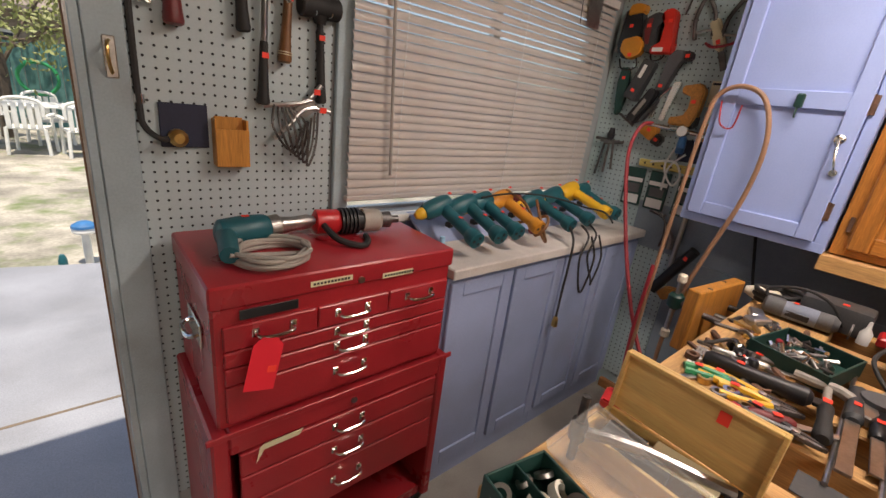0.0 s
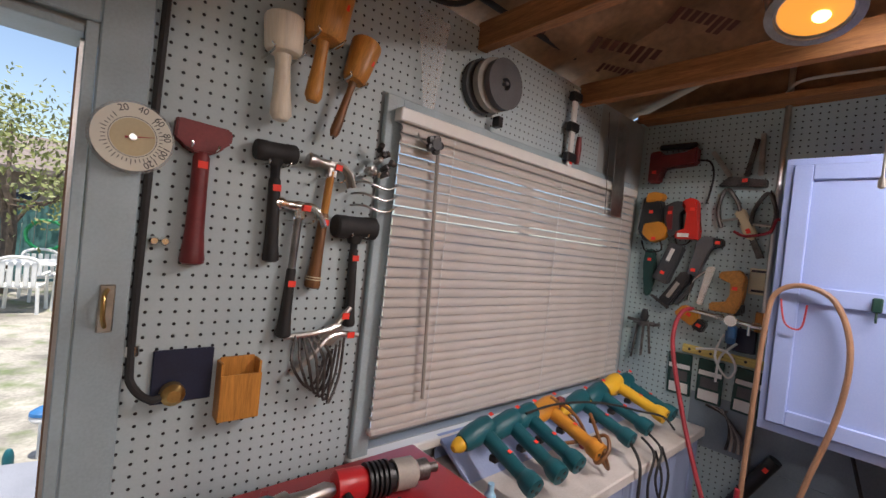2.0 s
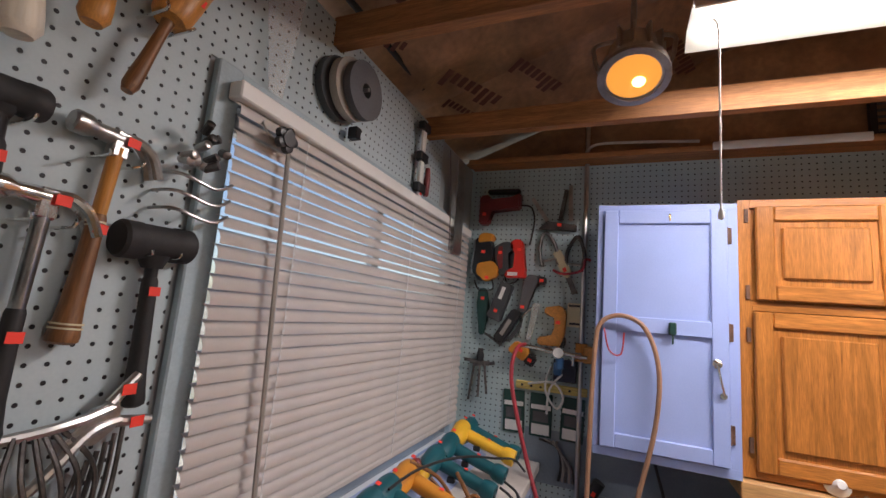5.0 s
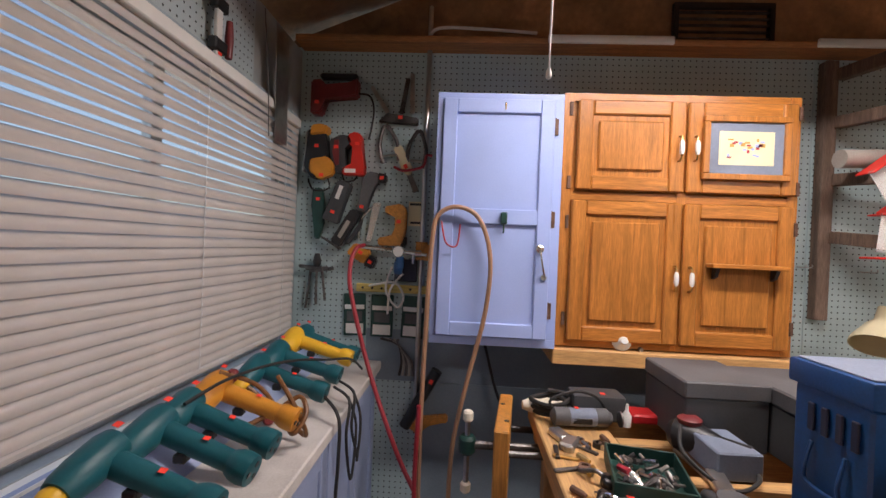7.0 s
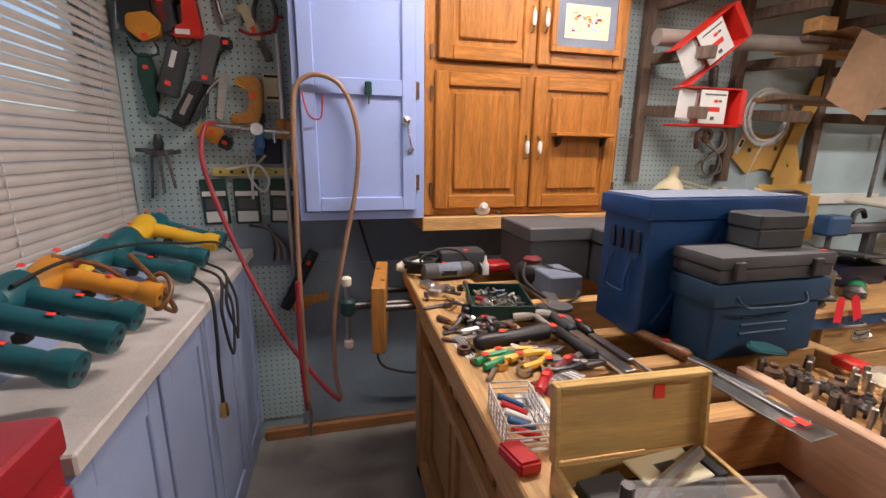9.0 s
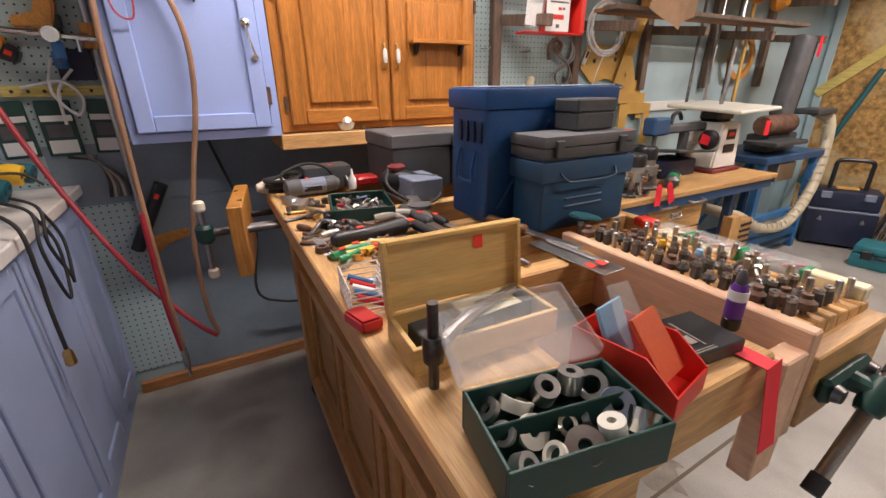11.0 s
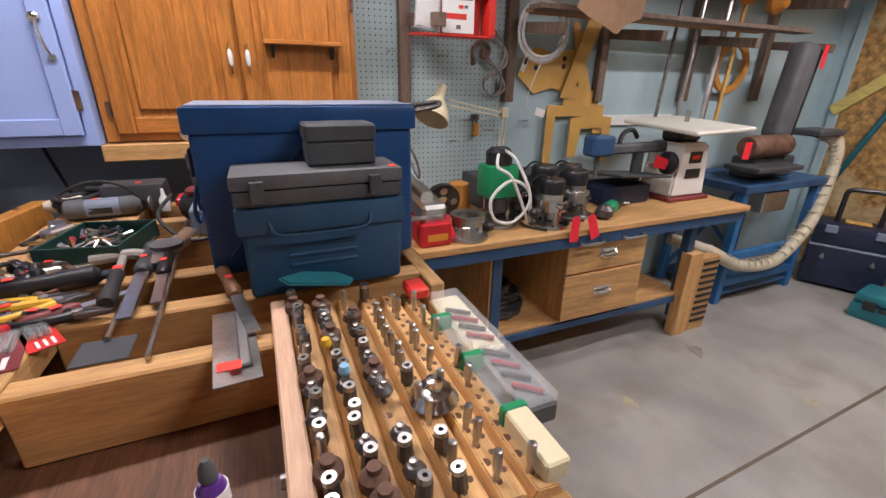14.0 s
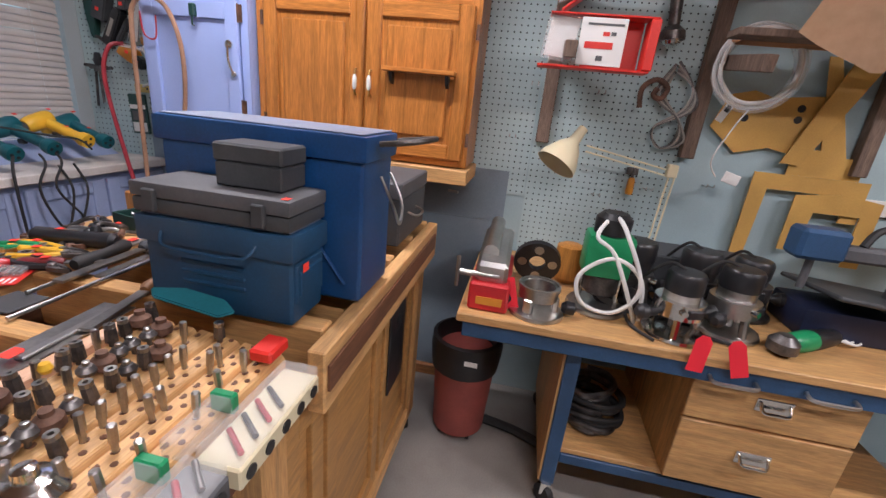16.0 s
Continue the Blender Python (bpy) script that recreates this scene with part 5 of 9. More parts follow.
def hammer(label, x, ztop, zbot, kind, headmat, gripmat, shaftmat, lean=0.0, hw=0.10, r=0.024, g=0.5, r0=0.010, r1=0.017):
    """Hung head up, facing the room; local x across, z up from the head. g: where the grip begins along the handle."""
    o = thing("hammer", label, "hammer", at(x, NY, ztop, 0, lean, 0), group="hammers on the pegboard")
    L_ = ztop - zbot
    bm = B()
    if kind == "axe":
        prism(bm, [(-0.050, -0.002), (-0.046, 0.0), (0.046, -0.004), (0.052, -0.010), (0.050, -0.034), (0.030, -0.046), (0.019, -0.062), (-0.019, -0.062), (-0.030, -0.050), (-0.052, -0.040)], 0.032, at(0, 0.016, 0, 90), 0.004)
    elif kind == "claw":
        lathe(bm, [(0.013, 0), (0.0165, 0.003), (0.0165, 0.020), (0.011, 0.030), (0.0125, 0.050), (0.0125, 0.064)], at(-0.064, 0, -0.016, 0, 90), 14)
        for s_ in (-1, 1):
            tube(bm, [(-0.006, s_ * 0.004, -0.014), (0.022, s_ * 0.006, -0.009), (0.046, s_ * 0.010, -0.024), (0.062, s_ * 0.012, -0.056)], 0.0072, 8, 4)
        bx(bm, -0.012, 0.012, -0.011, 0.011, -0.046, -0.004, 0.003)
    else:
        lathe(bm, [(r * 0.86, -hw / 2), (r, -hw / 2 + 0.005), (r, -hw * 0.24), (r * 0.95, -hw * 0.22), (r * 0.95, hw * 0.22), (r, hw * 0.24), (r, hw / 2 - 0.005), (r * 0.86, hw / 2)], at(0, 0, -r, 0, 90), 20)
        lathe(bm, [(r * 0.8, -r * 1.7), (r * 0.5, -r * 2.4)], seg=14)
    part("head", bm, headmat, o)
    bm = B()
    lathe(bm, [(r0, -0.03), (r0 * 0.95, -L_ * g - 0.004)], Matrix.Diagonal((1.0, 1.25, 1, 1)), seg=12)
    part("shaft", bm, shaftmat, o)
    bm = B()
    g0, gl = -L_ * g, L_ * (1 - g)
    lathe(bm, [(r0, g0), (r0 * 1.18, g0 - 0.006), (r0 * 1.15 + 0.1 * (r1 - r0), g0 - gl * 0.3), (r0 * 0.4 + r1 * 0.6, g0 - gl * 0.7), (r1, g0 - gl * 0.88), (r1 * 1.1, g0 - gl + 0.012), (r1 * 1.05, g0 - gl + 0.004), (r1 * 0.7, g0 - gl)], Matrix.Diagonal((1.0, 1.2, 1, 1)), seg=16)
    gp = part("grip", bm, gripmat, o)
    if kind == "claw" and gripmat == "brown_wood":
        for zz in (g0 - 0.012, g0 - 0.018, g0 - gl + 0.022, g0 - gl + 0.028):
            bm = B()
            rr = r0 * 1.25 if zz > g0 - 0.05 else r1 * 1.12
            ring(bm, rr, rr - 0.003, zz - 0.0012, zz + 0.0012, Matrix.Diagonal((1.0, 1.2, 1, 1)), 16)
            part("band", bm, "cream", gp)
    sticker(gp, at(0, -r0 * 1.62, g0 - 0.022 if g < 0.5 else g0 - 0.035, 90), 0.018)
    if kind == "claw":
        sticker(o, at(0.012, -0.016, -0.018, 90), 0.018)
    for s_ in (-1, 1):
        bm = B()
        tube(bm, [(s_ * 0.022, 0.026, -0.052), (s_ * 0.022, -0.026, -0.052), (s_ * 0.024, -0.032, -0.044)], 0.0024, 6, 4)
        part("hook", bm, "chrome", o)
    return o


hammer("maroon fibreglass-handled axe hung on the pegboard", 0.651, 1.836, 1.549, "axe", "maroon", "maroon", "maroon", 0, g=0.22, r0=0.013, r1=0.021)
hammer("black dead-blow mallet with a black rubber grip", 0.796, 1.833, 1.562, "mallet", "rubber", "rubber", "black", -2.4, 0.092, 0.023, 0.30, 0.011, 0.0165)
hammer("steel claw hammer with a black rubber grip", 0.864, 1.712, 1.386, "claw", "chrome", "rubber", "steel", 2, g=0.5, r0=0.009, r1=0.0165)
hammer("steel claw hammer with a wooden and leather handle", 0.935, 1.822, 1.502, "claw", "steel", "brown_wood", "orange_wood", 4, g=0.42, r0=0.0095, r1=0.017)
hammer("large black rubber mallet with a red-tagged handle", 1.013, 1.692, 1.403, "mallet", "rubber", "rubber", "black", -2, 0.118, 0.030, 0.3, 0.0095, 0.015)


def turned_mallet(label, x, ztop, zbot, mt, hmt, r, rb, hh_, rg_, lean):
    """A turned head, r wide above and rb below, hh_ high, on a slim handle that hangs down between two pegs."""
    o = thing("wooden_mallet", label, "mallet", at(x, N_Y - r - 0.014, ztop, 0, lean, 0), group="turned mallets")
    L_ = ztop - zbot
    bm = B()
    lathe(bm, [(r * 0.86, 0), (r * 0.97, -0.004), (r, -0.012), (r * 0.35 + rb * 0.65, -hh_ * 0.7), (rb, -hh_ + 0.008), (rb * 0.86, -hh_), (rg_ * 1.1, -hh_ - 0.004)], seg=26)
    hh = part("head", bm, mt, o)
    bm = B()
    e = hh_ + 0.003
    lathe(bm, [(rg_ * 1.0, -e), (rg_ * 0.82, -e - (L_ - e) * 0.15), (rg_ * 0.95, -e - (L_ - e) * 0.5), (rg_ * 1.15, -L_ + 0.03), (rg_ * 1.2, -L_ + 0.012), (rg_ * 0.8, -L_)], seg=18)
    part("handle", bm, hmt, o)
    for s_ in (-1, 1):
        bm = B()
        q = rg_ + 0.010
        tube(bm, [(s_ * q, r + 0.012, -hh_ - 0.006), (s_ * q, -rb * 0.8, -hh_ - 0.006), (s_ * q * 1.25, -rb * 0.95, -hh_ + 0.004)], 0.0026, 6, 4)
        part("hook", bm, "chrome", o)
    if mt != "pale_wood":
        sticker(hh, at(r * 0.35, -rb * 0.98, -hh_ * 0.5, 90), 0.018)


turned_mallet("pale turned wooden mallet on steel hooks", 0.778, 2.098, 1.876, "pale_wood", "pale_wood", 0.042, 0.039, 0.078, 0.019, -3)
turned_mallet("big orange-brown turned wooden mallet on hooks", 0.877, 2.226, 1.933, "orange_wood", "orange_wood", 0.054, 0.045, 0.150, 0.016, 5)
turned_mallet("orange-brown carver's mallet with a dark handle", 0.984, 2.122, 1.865, "orange_wood", "brown_wood", 0.038, 0.029, 0.108, 0.010, 15)
ck = thing("dial_thermometer", "round cream dial thermometer on the door casing", "thermometer", at(0.536, N_Y - 0.045, 1.778))
b = B()
lathe(b, [(0.060, 0), (0.066, 0.003), (0.066, 0.016), (0.058, 0.020)], at(0, 0.018, 0, 90), 32)
part("case", b, "clear", ck)
b = B()
lathe(b, [(0.061, 0), (0.061, 0.002)], at(0, -0.003, 0, 90), 32)
fc = part("face", b, "dial", ck)
b = B()
lathe(b, [(0.034, 0), (0.034, 0.0007)], at(0, -0.0046, 0, 90), 28)
part("centre_disc", b, "dial_gold", fc, "dull gold centre of the dial")
b = B()
for i in range(33):
    a = math.radians(-230 + i * 8.75)
    bx(b, 0.040, 0.046 if i % 4 else 0.050, -0.0006, 0.0006, 0, 0.0006, m=at(0, -0.0051, 0, 90) @ at(0, 0, 0, 0, 0, -math.degrees(a) - 180))
ring(b, 0.0365, 0.0356, 0, 0.0006, at(0, -0.0051, 0, 90), 28)
part("scale", b, "black", fc)
for i, tx in enumerate(("20", "40", "60", "80", "100", "120")):
    a = math.radians(110 - 33 * i)
    cu = bpy.data.curves.new("numeral", "FONT")
    cu.body, cu.size, cu.align_x, cu.align_y, cu.extrude = tx, 0.0165, "CENTER", "CENTER", 0.0002
    ob = new("numeral", cu)
    me = bpy.data.meshes.new_from_object(ob.evaluated_get(bpy.context.evaluated_depsgraph_get()))
    bpy.data.objects.remove(ob)
    me.materials.append(M["black"])
    ob = new("numeral", me)
    ob.parent = fc
    ob.matrix_basis = at(0.052 * math.cos(a), -0.0056, 0.052 * math.sin(a), 90, 90 - math.degrees(a), 0)
b = B()
prism(b, [(-0.012, -0.002), (0.036, 0), (-0.012, 0.002)], 0.0008, at(0, -0.0065, 0, 90, -10, 0))
part("needle", b, "hose_red", fc)
b = B()
lathe(b, [(0.008, 0), (0.006, 0.003)], at(0, -0.0062, 0, 90), 14)
part("hub", b, "chrome", fc)
b = B()
tube(b, [(0.575, N_Y - 0.02, 2.33), (0.570, N_Y - 0.02, 2.0), (0.566, N_Y - 0.02, 1.6), (0.566, N_Y - 0.02, 1.36), (0.572, N_Y - 0.03, 1.31), (0.60, N_Y - 0.05, 1.285), (0.625, N_Y - 0.035, 1.285)], 0.0075)
wc = solid("power_cable", b, "rubber", "thick black power cable clipped up the pegboard", "cable")
pl = thing("outlet_box", "black metal outlet plate with a plugged brass connector", "outlet", at(0.659, N_Y - 0.008, 1.315))
b = B()
bx(b, -0.055, 0.055, -0.008, 0.001, -0.055, 0.055, 0.002)
part("plate", b, "navy", pl)
b = B()
lathe(b, [(0.012, 0), (0.022, 0.01), (0.022, 0.03), (0.012, 0.04)], at(-0.02, -0.008, -0.028, 90), 14)
part("connector", b, "brass", pl)
b = B()
lathe(b, [(0.014, 0), (0.014, 0.02)], at(0.567, N_Y - 0.012, 1.365, 0), 12)
solid("cable_clamp", b, "chrome", "small chrome collar round the black cable", "clamp")
for x in (0.585, 0.603):
    b = B()
    lathe(b, [(0.008, 0), (0.009, 0.018), (0.006, 0.026)], at(x, N_Y - 0.007, 1.592, 90), 12)
    solid("wall_stud", b, "chrome", "small chrome stud on the pegboard", "stud", group="chrome studs")
wbx = thing("wooden_wall_box", "small open wooden box hung on the pegboard", "box", at(0.765, N_Y - 0.008, 1.285))
for x0, x1, y0, y1, z0, z1 in ((-0.042, 0.042, -0.045, -0.039, -0.07, 0.03), (-0.042, -0.036, -0.039, 0, -0.07, 0.055), (0.036, 0.042, -0.039, 0, -0.07, 0.055), (-0.036, 0.036, -0.006, 0, -0.07, 0.06), (-0.036, 0.036, -0.039, -0.006, -0.07, -0.064)):
    b = B()
    bx(b, x0, x1, y0, y1, z0, z1, 0.001)
    part("board", b, "orange_wood", wbx)
pu = thing("gear_puller", "chrome locking pliers and black wire brackets hung on the pegboard", "pliers", at(0.94, NY, 1.37))
for pts in ([(-0.085, 0, 0.015), (-0.03, -0.012, 0.022), (0.015, -0.014, 0.03), (0.05, -0.012, 0.04)], [(-0.06, -0.006, -0.075), (-0.02, -0.016, -0.035), (0.02, -0.018, 0.01), (0.06, -0.014, 0.02)]):
    b = B()
    tube(b, pts, 0.0075, 8, 5)
    part("jaw", b, "alu", pu)
b = B()
prism(b, [(-0.01, 0.0), (0.02, 0.04), (0.055, 0.05), (0.062, 0.015), (0.03, -0.01)], 0.012, at(0, -0.006, 0, 90), 0.002)
part("pivot_plate", b, "steel", pu)
for p, q in (((0.045, -0.012, 0.045), (0.078, -0.012, 0.085)), ((0.055, -0.012, 0.018), (0.108, -0.012, 0.012))):
    b = B()
    rod(b, p, q, 0.009, 0.007)
    part("grip", b, "alu", pu)
    sticker(pu, at((p[0] + q[0]) / 2, -0.0225, (p[2] + q[2]) / 2, 90), 0.02)
for i in range(6):
    b = B()
    rr = random.Random(i)
    tube(b, [(-0.06 + 0.01 * i, -0.01, 0.02), (-0.07 + 0.02 * i, -0.03, -0.04), (-0.03 + 0.012 * i, -0.03, -0.10 - 0.01 * i), (0.0 + 0.012 * i, -0.02, -0.09), (0.02 + 0.01 * i, -0.01, -0.04 + 0.01 * i)], 0.0035, 6)
    part("wire_loop", b, "dark_steel", pu)
so = thing("socket_rail", "cluster of sockets and wire hooks on the pegboard", "sockets", at(1.055, NY, 1.83))
for i in range(12):
    b = B()
    rr = random.Random(i + 40)
    lathe(b, [(0.008, 0), (0.008, 0.025), (0.006, 0.026)], at(rr.uniform(-0.04, 0.05), -rr.uniform(0.005, 0.03), rr.uniform(-0.03, 0.05), rr.uniform(50, 120), 0, rr.uniform(-30, 30)), 10)
    part("socket", b, "steel" if i % 2 else "dark_steel", so)
for i in range(3):
    b = B()
    z = -0.05 - 0.03 * i
    tube(b, [(-0.05, 0.02, z), (-0.04, -0.03, z), (0.02, -0.04, z - 0.01), (0.06, -0.03, z + 0.01)], 0.003)
    part("hook", b, "steel", so)
b = B()
tube(b, [(0.66, N_Y - 0.006, 2.27), (0.66, N_Y - 0.05, 2.27), (0.66, N_Y - 0.055, 2.16), (0.66, N_Y - 0.05, 2.155)], 0.003)
tube(b, [(0.70, N_Y - 0.006, 2.27), (0.70, N_Y - 0.05, 2.27), (0.70, N_Y - 0.055, 2.16), (0.70, N_Y - 0.05, 2.155)], 0.003)
solid("peg_hook", b, "steel", "empty steel double peg hook", "hook")
# things above the blind
gw = thing("grinding_wheels", "grey grinding wheels hung on a bolt above the blind", "grinding wheel", at(1.46, N_Y - 0.007, 2.165))
for i, (r, y) in enumerate(((0.085, 0.0), (0.085, -0.03), (0.08, -0.055))):
    b = B()
    ring(b, r, 0.02, 0, 0.022, at(0.02 * i - 0.03, y, 0.004 * i, 90), 30)
    part("wheel", b, ("charcoal", "cord_grey", "charcoal_dust")[i], gw)
b = B()
lathe(b, [(0.006, -0.01), (0.006, 0.09)], at(0, 0, 0.004, 90), 10)
part("bolt", b, "steel", gw)
b = B()
bx(b, 0.02, 0.045, -0.05, -0.02, -0.12, -0.085, 0.003)
part("clip", b, "black", gw)
fu = thing("drywall_scraper", "translucent tapered scraper blade hung above the blind", "scraper", at(1.2, N_Y - 0.03, 2.2))
b = B()
prism(b, [(-0.06, 0.09), (0.06, 0.09), (0.03, -0.17), (-0.01, -0.17)], 0.002, at(0, 0, 0, 90))
part("blade", b, "clear", fu)
lv = thing("bar_clamp", "white and black bar clamp hung by the blind", "clamp", at(1.93, N_Y - 0.04, 2.14))
b = B()
bx(b, -0.014, 0.014, -0.006, 0.006, -0.17, 0.17, 0.002)
part("bar", b, "white", lv)
for z in (-0.10, 0.02, 0.14):
    b = B()
    bx(b, -0.03, 0.03, -0.014, 0.014, z - 0.018, z + 0.018, 0.004)
    part("jaw", b, "black", lv)
b = B()
lathe(b, [(0.010, -0.06), (0.013, 0), (0.009, 0.05)], at(0.04, -0.01, -0.06), 12)
part("handle", b, "maroon", lv)
sticker(lv, at(0, -0.0075, -0.12, 90), 0.018)
hs = thing("hand_saw", "grey steel hand saw blade hung over the blind", "saw", at(2.30, N_Y - 0.07, 2.05))
b = B()
prism(b, [(-0.07, 0.22), (0.035, 0.20), (0.045, -0.20), (-0.055, -0.20)], 0.002, at(0, 0, 0, 90))
part("blade", b, "steel", hs)
b = B()
tube(b, [(-0.12, 0.02, 0.24), (-0.12, 0, 0.0), (-0.10, 0, -0.2)], 0.002)
part("wire", b, "dark_steel", hs)

# ---- cordless drills on the worktop ----
def drill(mt, x, zoff=0.0, tilt=0.0, chuck="yellow", label=""):
    o = thing("cordless_drill", label or "teal stick-handled cordless drill lying on the worktop", "drill", at(x, 1.185, 1.015 + zoff, 0, 0, tilt) @ Matrix.Scale(0.88, 4), group="cordless drills")
    bm = B()
    rod(bm, (0, 0, 0.018), (0.03, 0.20, 0.075), 0.0235, 0.027, seg=14)
    hdl = part("handle", bm, mt, o)
    bm = B()
    d_ = Vector((0.03, 0.20, 0.057)).normalized()
    mm = Matrix.Translation((0, 0, 0.018)) @ d_.to_track_quat("Z", "Y").to_matrix().to_4x4()
    lathe(bm, [(0.018, -0.022), (0.034, -0.02), (0.036, 0.0), (0.034, 0.02), (0.028, 0.034)], mm, 14)
    part("foot", bm, mt, hdl)
    for k2 in range(3):
        bm = B()
        a = 2 * math.pi * k2 / 3
        lathe(bm, [(0.007, -0.0235), (0.007, -0.021)], mm @ at(0.016 * math.cos(a), 0.016 * math.sin(a), 0), 8)
        part("terminal", bm, "black", hdl)
    bm = B()
    m2 = Matrix.Translation((0.06, 0.225, 0.10)) @ Vector((-0.85, 0.1, -0.28)).to_track_quat("Z", "Y").to_matrix().to_4x4()
    lathe(bm, [(0.012, -0.012), (0.034, -0.004), (0.040, 0.02), (0.040, 0.075), (0.036, 0.11), (0.030, 0.125)], m2, 18)
    bdy = part("motor_housing", bm, mt, o)
    bm = B()
    lathe(bm, [(0.024, 0.125), (0.026, 0.135), (0.022, 0.15), (0.012, 0.165)], m2, 14)
    part("chuck", bm, chuck, o)
    bm = B()
    bx(bm, -0.004, 0.022, 0.135, 0.165, 0.018, 0.04, 0.004)
    part("trigger", bm, "black", o)
    sticker(bdy, at(0.058, 0.218, 0.1415, 18, -8, 0), 0.018)
    sticker(hdl, at(0.012, 0.095, 0.0745, 15, 0, 10), 0.018)
    return o


for x, z_, tl in ((1.43, 0.0, 4), (1.55, 0.0, 2), (1.645, 0.005, 3), (1.99, 0.0, 6), (2.13, 0.01, 6), (2.36, 0.02, 4)):
    drill("teal", x, z_, tl)
drill("orange", 1.77, 0.01, 5, "dark_steel", "orange corded drill wrapped in its brown cord")
drill("yellow", 2.27, 0.03, 8, "dark_steel", "yellow and black cordless drill lying over the others")
cdw = thing("brown_lead", "brown cord bundled round the orange drill", "cord", at(1.78, 1.18, 1.03))
b = B()
tube(b, [(0.0, 0.2, 0.11), (0.04, 0.12, 0.07), (0.02, 0.04, 0.0), (-0.03, -0.01, -0.02), (0.0, -0.03, 0.02), (0.03, 0.0, 0.05), (0.0, 0.05, 0.02), (-0.05, 0.1, 0.0)], 0.006)
tube(b, [(0.05, 0.15, 0.06), (0.06, 0.05, -0.02), (0.03, -0.02, -0.05), (-0.01, -0.01, 0.03), (0.03, 0.06, 0.10)], 0.006)
part("cord", b, "brown_wood", cdw)
for i, (x, dz) in enumerate(((1.93, 0.32), (2.02, 0.22), (2.08, 0.2))):
    c_ = thing("hanging_cord", "black drill cord hanging over the worktop edge", "cord", at(x, 1.11, 0.96), group="hanging cords")
    b = B()
    if i == 0:
        tube(b, [(0.05, 0.06, 0.06), (0.0, 0.0, 0.02), (-0.005, -0.005, -0.1), (0, 0.0, -0.2), (0.0, 0, -dz)], 0.005)
    else:
        tube(b, [(0.05, 0.06, 0.06), (0.02, 0, 0.03), (-0.02, -0.005, -0.06), (-0.01 + 0.03 * i, -0.008, -dz + 0.02), (0.06, -0.008, -dz), (0.10, -0.005, -0.08), (0.08, 0.02, 0.02)], 0.0045)
    part("cord", b, "rubber", c_)
    if i == 0:
        b = B()
        lathe(b, [(0.006, 0.03), (0.012, 0.02), (0.014, -0.015), (0.010, -0.02)], at(0, 0, -dz - 0.03), 10)
        part("plug", b, "brass", c_)
b = B()
lathe(b, [(0.012, 0), (0.018, 0.005), (0.018, 0.04), (0.014, 0.055)], at(1.90, 1.30, 0.975, 0, 90, 30), 12)
solid("pink_bit_holder", b, "maroon", "small magenta drill attachment on the worktop", "attachment")
b = B()
lathe(b, [(0.015, 0), (0.016, 0.04), (0.009, 0.05), (0.009, 0.07)], at(1.345, 1.25, 0.956), 12)
solid("small_bottle", b, "pale_blue", "small blue bottle on the worktop", "bottle")

b = B()
tube(b, [(1.62, 1.36, 1.12), (1.74, 1.34, 1.135), (1.88, 1.30, 1.135), (2.02, 1.26, 1.115), (2.14, 1.22, 1.085), (2.22, 1.16, 1.07), (2.24, 1.12, 1.03)], 0.0042, 7, 6)
solid("loose_cord", b, "rubber", "thin black cord lying across the drills", "cord")
for i, (x, y, z) in enumerate(((1.70, 1.42, 1.075), (1.90, 1.43, 1.08), (1.56, 1.42, 1.05))):
    b = B()
    lathe(b, [(0.012, 0), (0.020, 0.006), (0.022, 0.025), (0.014, 0.036)], at(x, y, z, 60, 0, 20 * i), 14)
    solid("round_cap", b, ("maroon", "maroon", "green")[i], ("round dark red cap behind the drills", "round dark red cap behind the drills", "round green cap behind the drills")[i], "cap")

# ---- on the tool chest ----
dr = thing("corded_drill", "teal corded drill with a coiled grey cord on the red chest", "drill", at(0.74, 1.33, 1.085))
m2 = at(0, 0, 0, 0, 88, 4)
b = B()
lathe(b, [(0.02, -0.07), (0.036, -0.06), (0.040, 0.0), (0.036, 0.05), (0.03, 0.06)], m2, 18)
hs_ = part("motor_housing", b, "teal", dr)
b = B()
lathe(b, [(0.030, 0.06), (0.032, 0.085), (0.024, 0.09), (0.019, 0.13), (0.021, 0.17), (0.012, 0.19)], m2, 16)
part("gearbox", b, "steel", dr)
b = B()
rod(b, (-0.045, 0, 0.0), (-0.07, -0.13, -0.012), 0.025, 0.021, seg=12)
part("handle", b, "teal", dr)
sticker(hs_, at(0, -0.006, 0.0405), 0.018)
b = B()
tube(b, [(-0.07, -0.13, -0.012)] + coil_pts(0.03, -0.11, -0.037, 0.082, 5, 0.03, 0.14, "z", 9, 2), 0.006, 8, 4)
part("cord", b, "cord_grey", dr, "coiled grey rubber cord")
dr = thing("router_tool", "red and tan corded trim tool on the red chest", "power tool", at(1.05, 1.34, 1.082))
m2 = at(0, 0, 0, 0, 90, -10)
b = B()
lathe(b, [(0.02, -0.12), (0.036, -0.11), (0.036, -0.05), (0.03, -0.04)], m2, 16)
part("rear_housing", b, "red_plastic", dr)
b = B()
lathe(b, [(0.03, -0.04), (0.03, 0.03)], m2, 14)
core = part("core", b, "black", dr)
for i in range(5):
    b = B()
    ring(b, 0.040, 0.02, -0.04 + i * 0.012, -0.034 + i * 0.012, m2, 18)
    part("cooling_fin", b, "black", core)
b = B()
lathe(b, [(0.036, 0.03), (0.036, 0.08), (0.026, 0.09)], m2, 16)
part("front_housing", b, "cord_grey", dr)
b = B()
